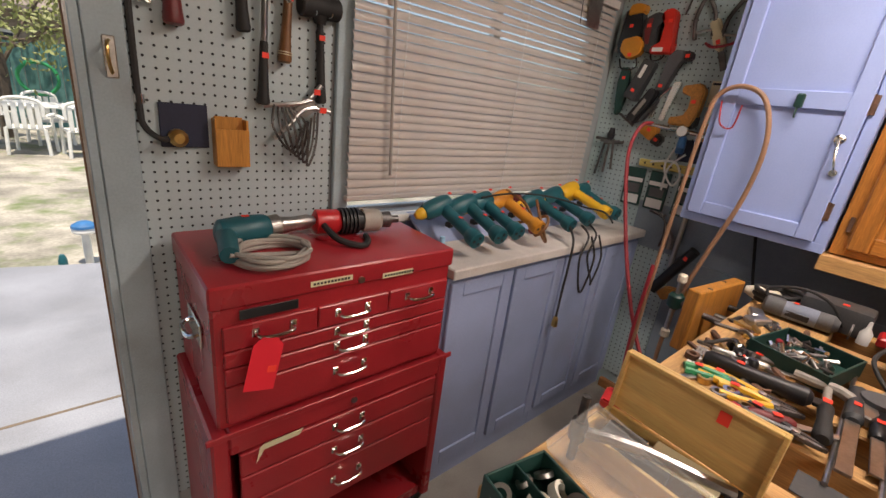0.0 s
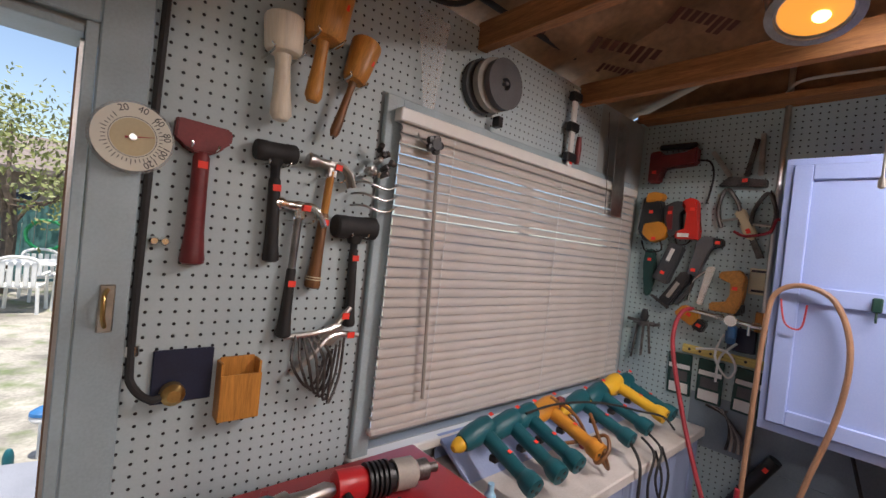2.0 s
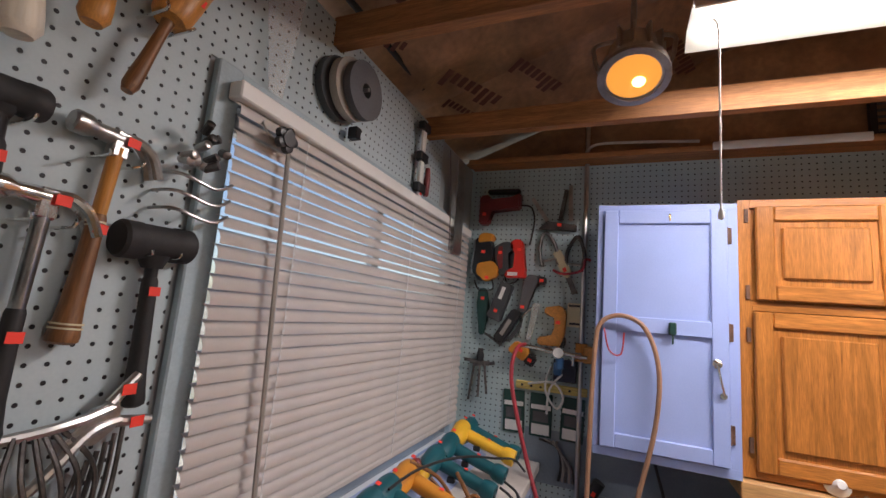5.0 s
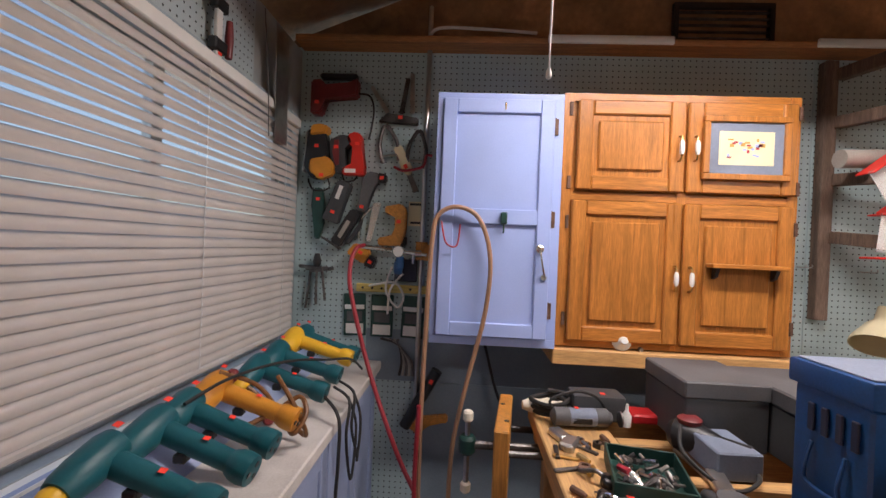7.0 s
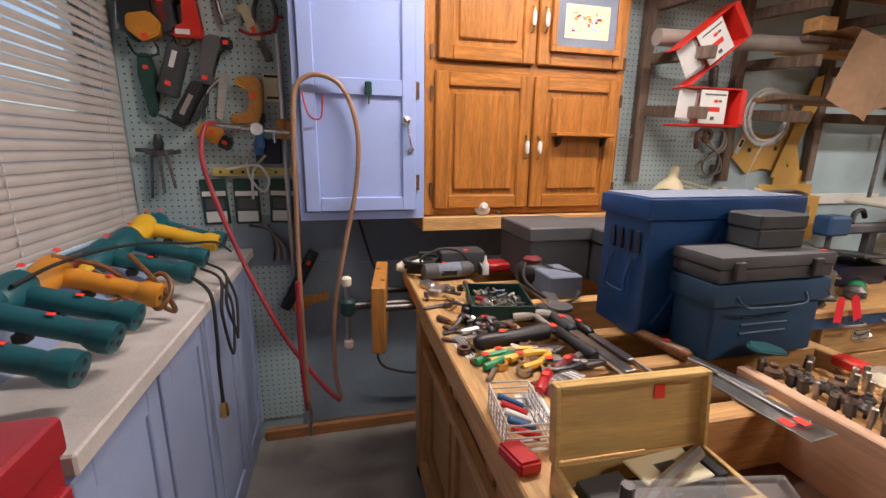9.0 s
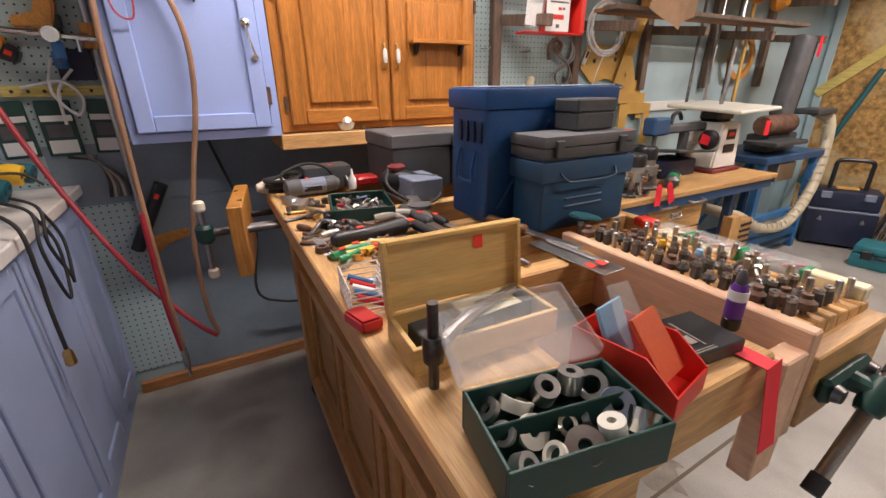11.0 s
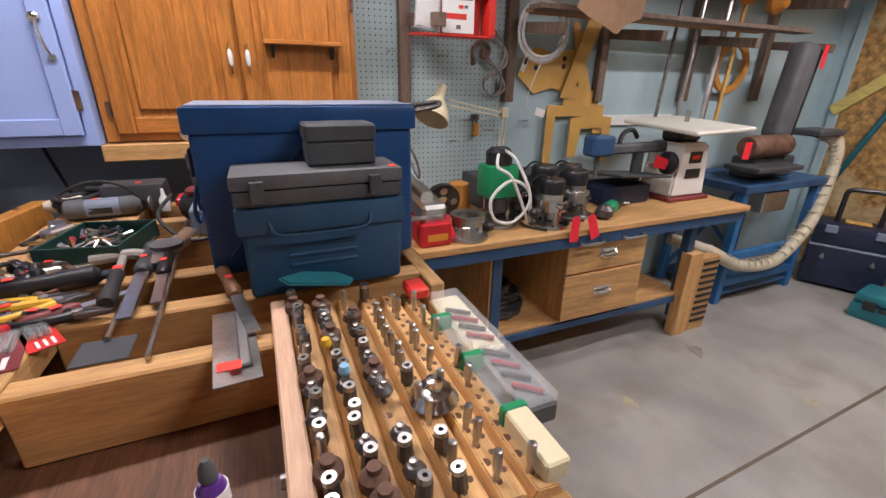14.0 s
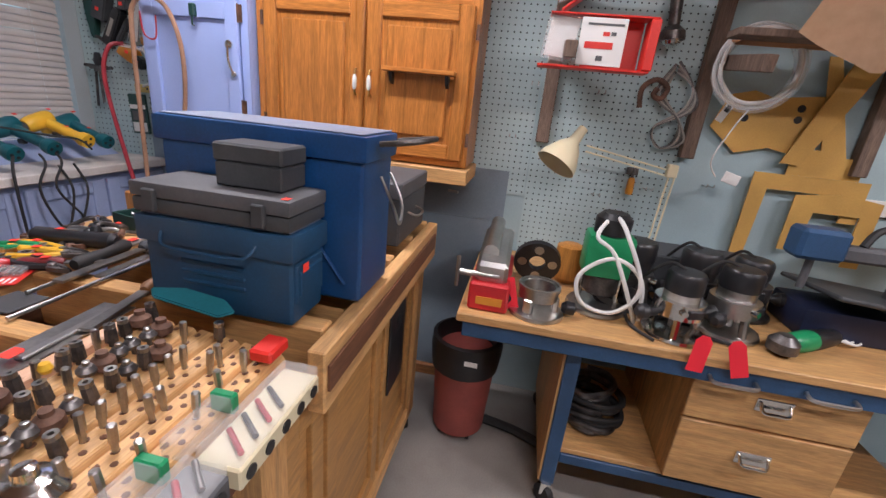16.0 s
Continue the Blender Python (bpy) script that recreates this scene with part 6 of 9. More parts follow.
lathe(b, [(0.024, 0.09), (0.026, 0.12), (0.012, 0.125), (0.012, 0.15)], m2, 14)
part("collet", b, "dark_steel", dr)
b = B()
tube(b, [(-0.10, -0.02, 0.0), (-0.09, -0.09, -0.02), (-0.04, -0.13, -0.032), (0.0, -0.1, -0.034), (0.02, -0.05, -0.034)], 0.009)
part("cord", b, "rubber", dr)

# ---- tools on the east pegboard ----
EX = E_X - 0.008
PG = "tools on the pegboard"


def wall_m(y, z, roll=0.0, off=0.0):
    """A place on the east wall: local x runs to the right along the wall, local y up, local z out of it."""
    return Matrix.Translation((EX - off, y, z)) @ Matrix(((0, 0, -1, 0), (-1, 0, 0, 0), (0, 1, 0, 0), (0, 0, 0, 1))) @ Matrix.Rotation(radians(roll), 4, "Z")


hg = thing("heat_gun", "red electric sander with a black handle hung on the pegboard", "power tool", wall_m(1.37, 2.15), group=PG)
b = B()
prism(b, [(-0.11, -0.10), (-0.11, 0.05), (-0.06, 0.055), (-0.055, 0.02), (0.06, 0.03), (0.085, 0.06), (0.10, 0.06), (0.10, -0.02), (-0.05, -0.025), (-0.06, -0.10)], 0.06, b=0.008)
bd_ = part("body", b, "maroon", hg)
b = B()
bx(b, -0.075, 0.095, 0.06, 0.085, 0.012, 0.05, 0.008)
part("handle", b, "black", hg)
b = B()
tube(b, [(0.10, 0.0, 0.03), (0.15, -0.01, 0.03), (0.17, -0.07, 0.03), (0.16, -0.15, 0.02), (0.15, -0.20, 0.02)], 0.0045)
part("cord", b, "rubber", hg)
sticker(bd_, at(-0.08, -0.05, 0.061), 0.02)


def flat_tool(name, label, y, z, roll, pieces, stickers=(), cord=None):
    """A tool hung flat on the wall, out of bevelled outlines: (part, material, outline, distance from the wall, thickness)."""
    o = thing(name, label, "power tool", wall_m(y, z, roll), group=PG)
    for nm, mt, pts, z0, th in pieces:
        bm = B()
        prism(bm, pts, th, at(0, 0, z0), min(0.006, th * 0.22))
        part(nm, bm, mt, o)
    for x_, y_, z_ in stickers:
        sticker(o, at(x_, y_, z_), 0.019)
    if cord:
        bm = B()
        tube(bm, cord, 0.004, 7, 5)
        part("cord", bm, "rubber", o)
    return o


flat_tool("jigsaw", "black and orange corded jigsaw hung on the pegboard", 1.44, 1.875, 0, (
    ("body", "black", [(-0.060, -0.06), (-0.045, 0.10), (0.030, 0.11), (0.055, 0.03), (0.045, -0.09), (-0.02, -0.115)], 0.008, 0.06),
    ("knob", "orange", [(-0.03, 0.075), (0.045, 0.085), (0.05, 0.118), (0.01, 0.128), (-0.025, 0.12)], 0.016, 0.06),
    ("handle", "orange", [(-0.025, -0.03), (0.05, -0.015), (0.085, -0.05), (0.075, -0.095), (0.02, -0.12), (-0.03, -0.08)], 0.03, 0.05),
    ("shoe", "steel", [(-0.064, -0.085), (-0.054, -0.085), (-0.036, 0.10), (-0.048, 0.10)], 0.012, 0.058)),
    ((0.0, 0.03, 0.0685), (0.03, -0.10, 0.081)), [(0.04, -0.09, 0.04), (0.05, -0.15, 0.03), (-0.02, -0.16, 0.03), (-0.05, -0.11, 0.02)])
flat_tool("drill", "black corded drill with a red trim hung on the pegboard", 1.335, 1.885, 8, (
    ("body", "charcoal", [(-0.05, -0.01), (-0.045, 0.055), (0.01, 0.075), (0.055, 0.06), (0.06, 0.03), (0.015, 0.015), (0.02, -0.085), (-0.03, -0.095)], 0.008, 0.055),
    ("trim", "maroon", [(-0.035, 0.0), (-0.02, 0.05), (0.0, 0.05), (-0.01, -0.06), (-0.028, -0.06)], 0.0635, 0.004),
    ("chuck", "dark_steel", [(0.058, 0.032), (0.058, 0.058), (0.085, 0.052), (0.085, 0.038)], 0.024, 0.024)),
    ((-0.015, 0.02, 0.068),), [(-0.01, -0.09, 0.03), (0.0, -0.13, 0.03), (0.05, -0.12, 0.03), (0.07, -0.04, 0.02)])
flat_tool("grinder", "bright red angle tool hung on the pegboard", 1.268, 1.875, 0, (
    ("body", "bright_red", [(-0.035, 0.088), (0.0, 0.10), (0.022, 0.085), (0.034, -0.05), (0.046, -0.092), (-0.058, -0.092), (-0.060, -0.058), (-0.012, -0.048), (-0.008, 0.03), (-0.045, 0.062)], 0.008, 0.055),
    ("label", "paper", [(-0.045, -0.084), (0.005, -0.084), (0.005, -0.066), (-0.045, -0.066)], 0.0632, 0.0012),
    ("switch", "black", [(-0.018, 0.02), (-0.008, 0.025), (-0.01, -0.02), (-0.02, -0.015)], 0.02, 0.03)),
    ((0.008, 0.045, 0.0635),))
flat_tool("glue_gun", "dark grey pack tool with a white label on the pegboard", 1.345, 1.665, -19, (
    ("body", "charcoal", [(-0.036, -0.095), (0.036, -0.095), (0.034, 0.095), (-0.032, 0.095)], 0.006, 0.05),
    ("label", "paper", [(-0.012, 0.01), (0.006, 0.01), (0.006, 0.072), (-0.012, 0.072)], 0.0565, 0.0012)),
    ((0.0, -0.05, 0.057),))
flat_tool("staple_gun", "worn grey-brown pistol tool hung on the pegboard", 1.205, 1.715, 0, (
    ("body", "charcoal_dust", [(-0.03, 0.055), (-0.005, 0.088), (0.040, 0.082), (0.045, 0.045), (0.018, 0.02), (-0.008, -0.095), (-0.055, -0.09), (-0.035, -0.01)], 0.008, 0.045),
    ("nose", "black", [(0.036, 0.04), (0.036, 0.082), (0.076, 0.078), (0.078, 0.042)], 0.012, 0.04)),
    ((0.057, 0.06, 0.0525), (-0.028, -0.07, 0.0535)))
flat_tool("rasp_tool", "black staple gun with a pale label hung on the pegboard", 1.305, 1.55, -29, (
    ("body", "black", [(-0.028, -0.085), (0.028, -0.085), (0.028, 0.08), (0.01, 0.095), (-0.02, 0.085)], 0.008, 0.045),
    ("label", "cord_grey", [(-0.008, -0.05), (0.010, -0.05), (0.010, 0.035), (-0.008, 0.035)], 0.0535, 0.0012),
    ("lever", "charcoal", [(0.030, -0.07), (0.052, -0.055), (0.060, 0.03), (0.046, 0.075), (0.038, 0.03), (0.040, -0.04)], 0.018, 0.024),
    ("foot", "dark_steel", [(-0.075, -0.088), (0.03, -0.088), (0.03, -0.10), (-0.075, -0.096)], 0.014, 0.03)))
flat_tool("orange_stapler", "tan-orange bow-handled stapler hung on the pegboard", 1.085, 1.565, 0, (
    ("body", "orange_wood", [(-0.045, 0.085), (0.03, 0.10), (0.055, 0.07), (0.052, -0.02), (0.035, -0.088), (-0.070, -0.088), (-0.070, -0.052), (-0.005, -0.045), (0.010, -0.01), (0.008, 0.045), (-0.042, 0.052)], 0.008, 0.045),
    ("foot", "black", [(0.02, -0.10), (0.055, -0.085), (0.055, -0.04), (0.04, -0.05)], 0.01, 0.04)),
    ((0.02, 0.02, 0.0535),))
flat_tool("block_plane", "orange-bodied hand tool with a black foot on the pegboard", 1.228, 1.432, -28, (
    ("body", "orange", [(-0.06, -0.025), (-0.05, 0.032), (0.015, 0.042), (0.035, 0.02), (0.03, -0.03)], 0.01, 0.05),
    ("foot", "black", [(0.03, -0.034), (0.034, 0.022), (0.075, 0.018), (0.078, -0.03)], 0.014, 0.042)),
    ((0.052, -0.006, 0.0565), (-0.005, 0.01, 0.0605)))
b = B()
lathe(b, [(0.014, 0), (0.019, 0.008), (0.019, 0.05), (0.012, 0.056)], at(EX - 0.075, 1.055, 1.355), 14)
solid("filter_bowl", b, "cart_blue", "blue plastic air filter bowl under the regulator", "filter")
b = B()
bx(b, EX - 0.05, EX - 0.002, 0.935, 0.985, 1.42, 1.50, 0.003)
solid("hose_block", b, "orange_wood", "small orange wooden block behind the air line", "block")
gp_ = thing("garden_shears", "green-handled shears hung on the pegboard", "shears", wall_m(1.438, 1.625), group=PG)
b = B()
prism(b, [(-0.025, 0.10), (0.015, 0.10), (0.03, 0.02), (0.025, -0.06), (0.012, -0.13), (-0.012, -0.13), (-0.02, -0.05), (-0.032, 0.02)], 0.03, b=0.006)
part("body", b, "dark_green", gp_)
sticker(gp_, at(0, 0.05, 0.031), 0.018)
st = thing("arrow_stapler", "chrome staple gun standing upright on the pegboard", "staple gun", wall_m(1.172, 1.578, 77), group=PG)
b = B()
prism(b, [(-0.09, 0), (-0.09, 0.022), (0.08, 0.035), (0.09, 0.02), (0.09, 0)], 0.025, b=0.003)
part("body", b, "chrome", st)
b = B()
tube(b, [(0.07, 0.03, 0.012), (0.0, 0.07, 0.012), (-0.09, 0.06, 0.012)], 0.007)
part("lever", b, "chrome", st)
pt = thing("c_clamp_set", "steel clamps and pliers on a wire shelf on the pegboard", "clamps", wall_m(1.06, 2.10), group=PG)
for i, (x, rl, ln) in enumerate(((-0.08, -35, 0.14), (-0.02, 8, 0.16), (0.03, -3, 0.18))):
    b = B()
    prism(b, [(-0.008, 0), (0.012, 0), (0.014, ln), (-0.004, ln)], 0.014, at(x, -0.03, 0.01, 0, 0, -rl), 0.003)
    part("arm", b, "dark_steel" if i % 2 else "steel", pt)
b = B()
prism(b, [(-0.12, -0.07), (0.06, -0.08), (0.06, -0.05), (-0.08, -0.03)], 0.03, b=0.004)
part("base", b, "dark_steel", pt)
sticker(pt, at(-0.02, -0.05, 0.031), 0.02)
for i, (y, z, rl) in enumerate(((1.13, 1.93, 10), (1.0, 1.91, -5))):
    o = thing("spring_clamp", "grey metal clamp hung on the pegboard", "clamp", wall_m(y, z, rl), group=PG)
    for s_ in (-1, 1):
        b = B()
        tube(b, [(s_ * 0.035, -0.08, 0.02), (s_ * 0.04, 0.0, 0.02), (s_ * 0.015, 0.07, 0.02), (0, 0.085, 0.02)], 0.009)
        part("arm", b, "dark_steel", o)
    b = B()
    rod(b, (-0.035, -0.05, 0.02), (0.035, -0.05, 0.02), 0.006)
    part("screw", b, "steel", o)
o = thing("scraper", "tan-bodied scraper with a chrome blade hung on the pegboard", "scraper", wall_m(1.06, 1.86, -65), group=PG)
b = B()
prism(b, [(-0.07, -0.02), (0.05, -0.022), (0.075, 0), (0.05, 0.026), (-0.07, 0.02)], 0.03, b=0.006)
part("grip", b, "cream", o)
b = B()
prism(b, [(0.06, -0.012), (0.15, -0.014), (0.15, 0.012), (0.06, 0.012)], 0.006, at(0, 0, 0.01))
part("blade", b, "dark_steel", o)
sticker(o, at(0.03, 0, 0.031), 0.02)
b = B()
tube(b, [(EX - 0.02, 1.10, 1.83), (EX - 0.05, 1.05, 1.81), (EX - 0.05, 0.97, 1.83), (EX - 0.04, 0.955, 1.88), (EX - 0.04, 0.93, 1.88)], 0.006)
solid("red_rod_hook", b, "hose_red", "bent red wire hook on the pegboard", "hook")
o = thing("card_tag", "cream card tag with a picture hung on the pegboard", "tag", wall_m(0.995, 1.625), group=PG)
b = B()
bx(b, -0.035, 0.035, -0.055, 0.055, 0, 0.004, 0.001)
part("card", b, "cream", o)
b = B()
bx(b, -0.025, 0.025, -0.045, -0.035, 0.0042, 0.005)
bx(b, -0.03, 0.03, 0.038, 0.048, 0.0042, 0.005)
part("lettering", b, "black", o)
o = thing("f_clamps", "black iron holdfast clamps hung on the pegboard", "clamps", wall_m(1.43, 1.32), group=PG)
for i, x in enumerate((-0.03, 0.0, 0.025)):
    b = B()
    rod(b, (x, 0.05, 0.02 + 0.01 * i), (x + 0.02 * (i - 1), -0.14 + 0.02 * i, 0.02 + 0.01 * i), 0.006)
    rod(b, (x - 0.05, 0.05 - 0.01 * i, 0.03), (x + 0.05, 0.045, 0.03), 0.008)
    part("clamp", b, "dark_steel", o)
b = B()
lathe(b, [(0.014, 0), (0.02, 0.02), (0.012, 0.06)], at(0, 0.05, 0.03, -90), 10)
part("knob", b, "black", o)
o = thing("tool_holder_strip", "yellow slotted wooden tool strip on the pegboard", "rack", wall_m(1.09, 1.285), group=PG)
b = B()
bx(b, -0.16, 0.16, -0.018, 0.018, 0, 0.022, 0.003)
sp_ = part("strip", b, "mustard", o)
for i in range(7):
    b = B()
    lathe(b, [(0.006, 0.0222), (0.006, 0.0228)], at(-0.13 + 0.043 * i, 0, 0), 8)
    part("hole", b, "black", sp_)
b = B()
tube(b, [(0.0, 0.10, 0.03), (-0.02, 0.0, 0.05), (0.03, -0.08, 0.04), (0.06, -0.03, 0.05), (0.02, 0.03, 0.05), (-0.06, 0.02, 0.04), (-0.1, 0.01, 0.03)], 0.005)
tube(b, [(0.05, 0.07, 0.03), (0.0, 0.0, 0.05), (-0.01, -0.11, 0.04)], 0.005)
part("white_cord", b, "cord_white", o)
for i, y in enumerate((1.255, 1.13, 0.99)):
    o = thing("blade_pack", "carded dark green blade pack with a white label", "blade pack", wall_m(y, 1.165, (2, 0, -2)[i]), group="blade packs")
    b = B()
    bx(b, -0.05, 0.05, -0.10, 0.09, 0, 0.012, 0.003)
    cd = part("pack", b, "dark_green", o)
    b = B()
    bx(b, -0.04, 0.04, -0.09, -0.045, 0.0122, 0.013)
    part("label", b, "paper", cd)
    b = B()
    bx(b, -0.045, 0.045, 0.02, 0.04, 0.0122, 0.013)
    part("label", b, "paper", cd)
    b = B()
    bx(b, -0.035, 0.035, -0.035, 0.01, 0.0122, 0.0135)
    part("blade_window", b, "charcoal_dust", cd)
o = thing("black_outlet", "black wall outlet on the pegboard", "outlet", wall_m(1.03, 1.37), group="")
b = B()
bx(b, -0.05, 0.05, -0.05, 0.05, 0, 0.02, 0.003)
part("plate", b, "navy", o)
o = thing("wire_bundle", "bundle of grey wires and clips hung on the wall", "wires", wall_m(1.03, 1.0))
for i in range(5):
    b = B()
    tube(b, [(-0.10 + 0.02 * i, 0.06, 0.02), (-0.02, 0.04, 0.03), (0.01 * i, -0.03, 0.03), (-0.01 + 0.015 * i, -0.10, 0.02)], 0.006)
    part("wire", b, "cord_grey" if i % 2 else "dark_steel", o)
o = thing("caulk_gun", "black tube and orange-handled saw hung low on the wall", "caulking gun", wall_m(0.93, 0.82, 62), group=PG)
b = B()
rod(b, (-0.16, 0, 0.035), (0.13, 0, 0.035), 0.025, seg=14)
part("barrel", b, "black", o)
b = B()
prism(b, [(-0.16, -0.02), (-0.10, -0.03), (-0.02, -0.14), (-0.05, -0.16), (-0.10, -0.09), (-0.17, -0.07)], 0.03, b=0.006)
part("handle", b, "orange_wood", o)
sticker(o, at(0.08, 0, 0.061), 0.02)

# ---- air line ----
al = thing("air_regulator", "brass and chrome air regulator with a round gauge on the pegboard", "regulator", wall_m(1.05, 1.455, 0, 0.10))
b = B()
rod(b, (-0.17, 0.015, 0), (0.12, -0.01, 0), 0.009)
lathe(b, [(0.014, 0), (0.014, 0.03)], at(-0.06, 0.005, 0, 0, 90), 10)
lathe(b, [(0.015, 0), (0.015, 0.025)], at(0.07, -0.006, 0, 0, 90), 10)
rod(b, (0.06, 0, 0), (0.06, -0.05, 0.0), 0.006)
part("pipe", b, "chrome", al)
b = B()
lathe(b, [(0.024, 0), (0.026, 0.012), (0.024, 0.018)], at(0.0, 0, 0.008), 20)
gg = part("gauge", b, "chrome", al)
b = B()
lathe(b, [(0.021, 0.0182), (0.021, 0.019)], at(0, 0, 0.008), 20)
part("face", b, "paper", gg)
b = B()
lathe(b, [(0.012, 0), (0.017, 0.006), (0.017, 0.05), (0.012, 0.056)], at(0.005, -0.075, 0, -90), 14)
part("filter_bowl", b, "cart_blue", al, "blue filter bowl")
b = B()
bx(b, 0.10, 0.16, -0.035, 0.035, -0.09, -0.008, 0.004)
part("block", b, "orange_wood", al)
h1 = thing("red_air_hose", "red rubber air hose looping down the wall", "hose", at(0, 0, 0))
b = B()
tube(b, [(2.535, 1.20, 1.475), (2.49, 1.225, 1.46), (2.46, 1.24, 1.38), (2.44, 1.22, 1.25), (2.40, 1.12, 0.95), (2.34, 0.98, 0.65), (2.27, 0.84, 0.46), (2.24, 0.775, 0.40)], 0.009)
part("hose", b, "hose_red", h1)
h2 = thing("tan_air_hose", "tan air hose arched over the cabinet hook and hanging down", "hose", at(0, 0, 0))
b = B()
tube(b, [(2.27, 0.90, 0.36), (2.28, 0.905, 0.8), (2.285, 0.90, 1.2), (2.285, 0.89, 1.50), (2.285, 0.87, 1.60), (2.285, 0.80, 1.632), (2.285, 0.72, 1.59), (2.285, 0.675, 1.45), (2.285, 0.685, 1.25), (2.28, 0.74, 1.0), (2.28, 0.785, 0.75), (2.27, 0.79, 0.5), (2.25, 0.77, 0.41)], 0.0085)
part("hose", b, "hose_tan", h2)
b = B()
rod(b, (2.27, 0.90, 0.36), (2.27, 0.90, 0.29), 0.012)
rod(b, (2.27, 0.90, 0.29), (2.268, 0.90, 0.24), 0.006)
part("nozzle", b, "steel", h2)
b = B()
tube(b, [(2.30, 0.86, 1.58), (2.29, 0.84, 1.50), (2.30, 0.80, 1.49), (2.30, 0.79, 1.57)], 0.003)
part("red_cord", b, "hose_red", h2)
b = B()
tube(b, [(2.27, 0.912, 0.9), (2.275, 0.918, 0.6), (2.27, 0.905, 0.36)], 0.009)
part("red_hose", b, "hose_red", h2)
b = B()
tube(b, [(2.60, 0.68, 1.12), (2.58, 0.62, 0.9), (2.56, 0.56, 0.7), (2.54, 0.60, 0.42), (2.55, 0.5, 0.33), (2.56, 0.35, 0.30)], 0.006)
solid("power_lead", b, "rubber", "black power cord hanging down the wall", "cord")

# ---- things on the workbench ----
wbx = thing("wooden_case", "varnished wooden case with its lid open, full of bits", "case", at(1.058, 0.372, BT, 0, 0, -2) @ Matrix.Scale(0.93, 4))
for x0, x1, y0, y1 in ((-0.055, -0.047, -0.125, 0.125), (0.047, 0.055, -0.125, 0.125), (-0.047, 0.047, -0.125, -0.117), (-0.047, 0.047, 0.117, 0.125)):
    b = B()
    bx(b, x0, x1, y0, y1, 0, 0.045, 0.001)
    part("side", b, "box_wood", wbx)
b = B()
bx(b, -0.047, 0.047, -0.117, 0.117, 0.0, 0.006)
part("bottom", b, "well", wbx)
lid = B()
bx(lid, -0.004, 0.004, -0.125, 0.125, 0, 0.118, 0.001)
bx(lid, -0.016, -0.004, -0.125, -0.118, 0, 0.118, 0.001)
bx(lid, -0.016, -0.004, 0.118, 0.125, 0, 0.118, 0.001)
bx(lid, -0.016, -0.004, -0.118, 0.118, 0.111, 0.118, 0.001)
bmesh.ops.transform(lid, matrix=at(0.06, 0, 0.045, 0, 6, 0), verts=lid.verts)
lp = part("lid", lid, "box_wood", wbx, "open varnished lid")
sticker(lp, at(0.0645, -0.045, 0.135, 0, -84, 0), 0.022)
for nm, x0, x1, y0, y1, z0, z1, mt in (("card_pack", -0.02, 0.04, -0.085, 0.02, 0.045, 0.049, "cream"), ("plastic_pack", -0.035, 0.035, 0.03, 0.10, 0.01, 0.04, "charcoal"), ("grey_pack", -0.03, 0.0, -0.02, 0.06, 0.02, 0.045, "charcoal_dust"), ("black_pack", -0.02, 0.04, -0.11, -0.09, 0.01, 0.047, "black")):
    b = B()
    bx(b, x0, x1, y0, y1, z0, z1, 0.002, m=at(0, 0, 0, 0, 0, 6))
    part(nm, b, mt, wbx)
b = B()
for i in range(14):
    bx(b, 0.0, 0.02, -0.05 + i * 0.0025, -0.049 + i * 0.0025 + 0.0008 * (i % 2), 0.0492, 0.0496, m=at(0, 0, 0, 0, 0, 6))
part("printed_bars", b, "charcoal", wbx)
# green tray of fittings with a clear lid
tr_ = thing("fittings_tray", "green tray of steel collets and washers, clear lid open", "tray", at(0.838, 0.404, BT + 0.004, 0, 0, -10))
for x0, x1, y0, y1 in ((-0.055, -0.051, -0.088, 0.088), (0.051, 0.055, -0.088, 0.088), (-0.051, 0.051, -0.088, -0.084), (-0.051, 0.051, 0.084, 0.088), (-0.003, 0.0, -0.084, 0.084)):
    b = B()
    bx(b, x0, x1, y0, y1, 0, 0.05, 0.001)
    part("wall", b, "dark_green", tr_)
b = B()
bx(b, -0.051, 0.051, -0.084, 0.084, 0, 0.004)
part("floor", b, "dark_green", tr_)
lm_ = at(0.062, 0, 0.046, 0, 68, 0)
b = B()
bx(b, -0.003, 0.003, -0.09, 0.09, 0, 0.105, 0.002, m=lm_)
lid = part("lid", b, "clear", tr_, "scratched clear plastic lid")
for dims in ((-0.02, -0.003, -0.09, -0.086, 0, 0.105), (-0.02, -0.003, 0.086, 0.09, 0, 0.105), (-0.02, -0.003, -0.086, 0.086, 0.10, 0.105)):
    b = B()
    bx(b, *dims, 0.001, m=lm_)
    part("lid_edge", b, "clear", lid)
rg = random.Random(5)
for i in range(15):
    x, y = -0.038 + 0.038 * (i % 3), -0.066 + 0.033 * (i // 3)
    b = B()
    r_ = rg.uniform(0.012, 0.019)
    mm = at(x, y, 0.022 + rg.uniform(0, 0.014), rg.uniform(-50, 50), rg.uniform(-50, 30), 0)
    ring(b, r_, r_ * rg.uniform(0.3, 0.7), -0.004, rg.choice((0.003, 0.010, 0.02)), mm, 18)
    part("collet" if i % 2 else "washer", b, rg.choice(("chrome", "steel", "alu", "lid_dust", "dial")), tr_)
M["bin_orange"] = mat("orange_red_abrasive", (0.70, 0.11, 0.03), 0.6)
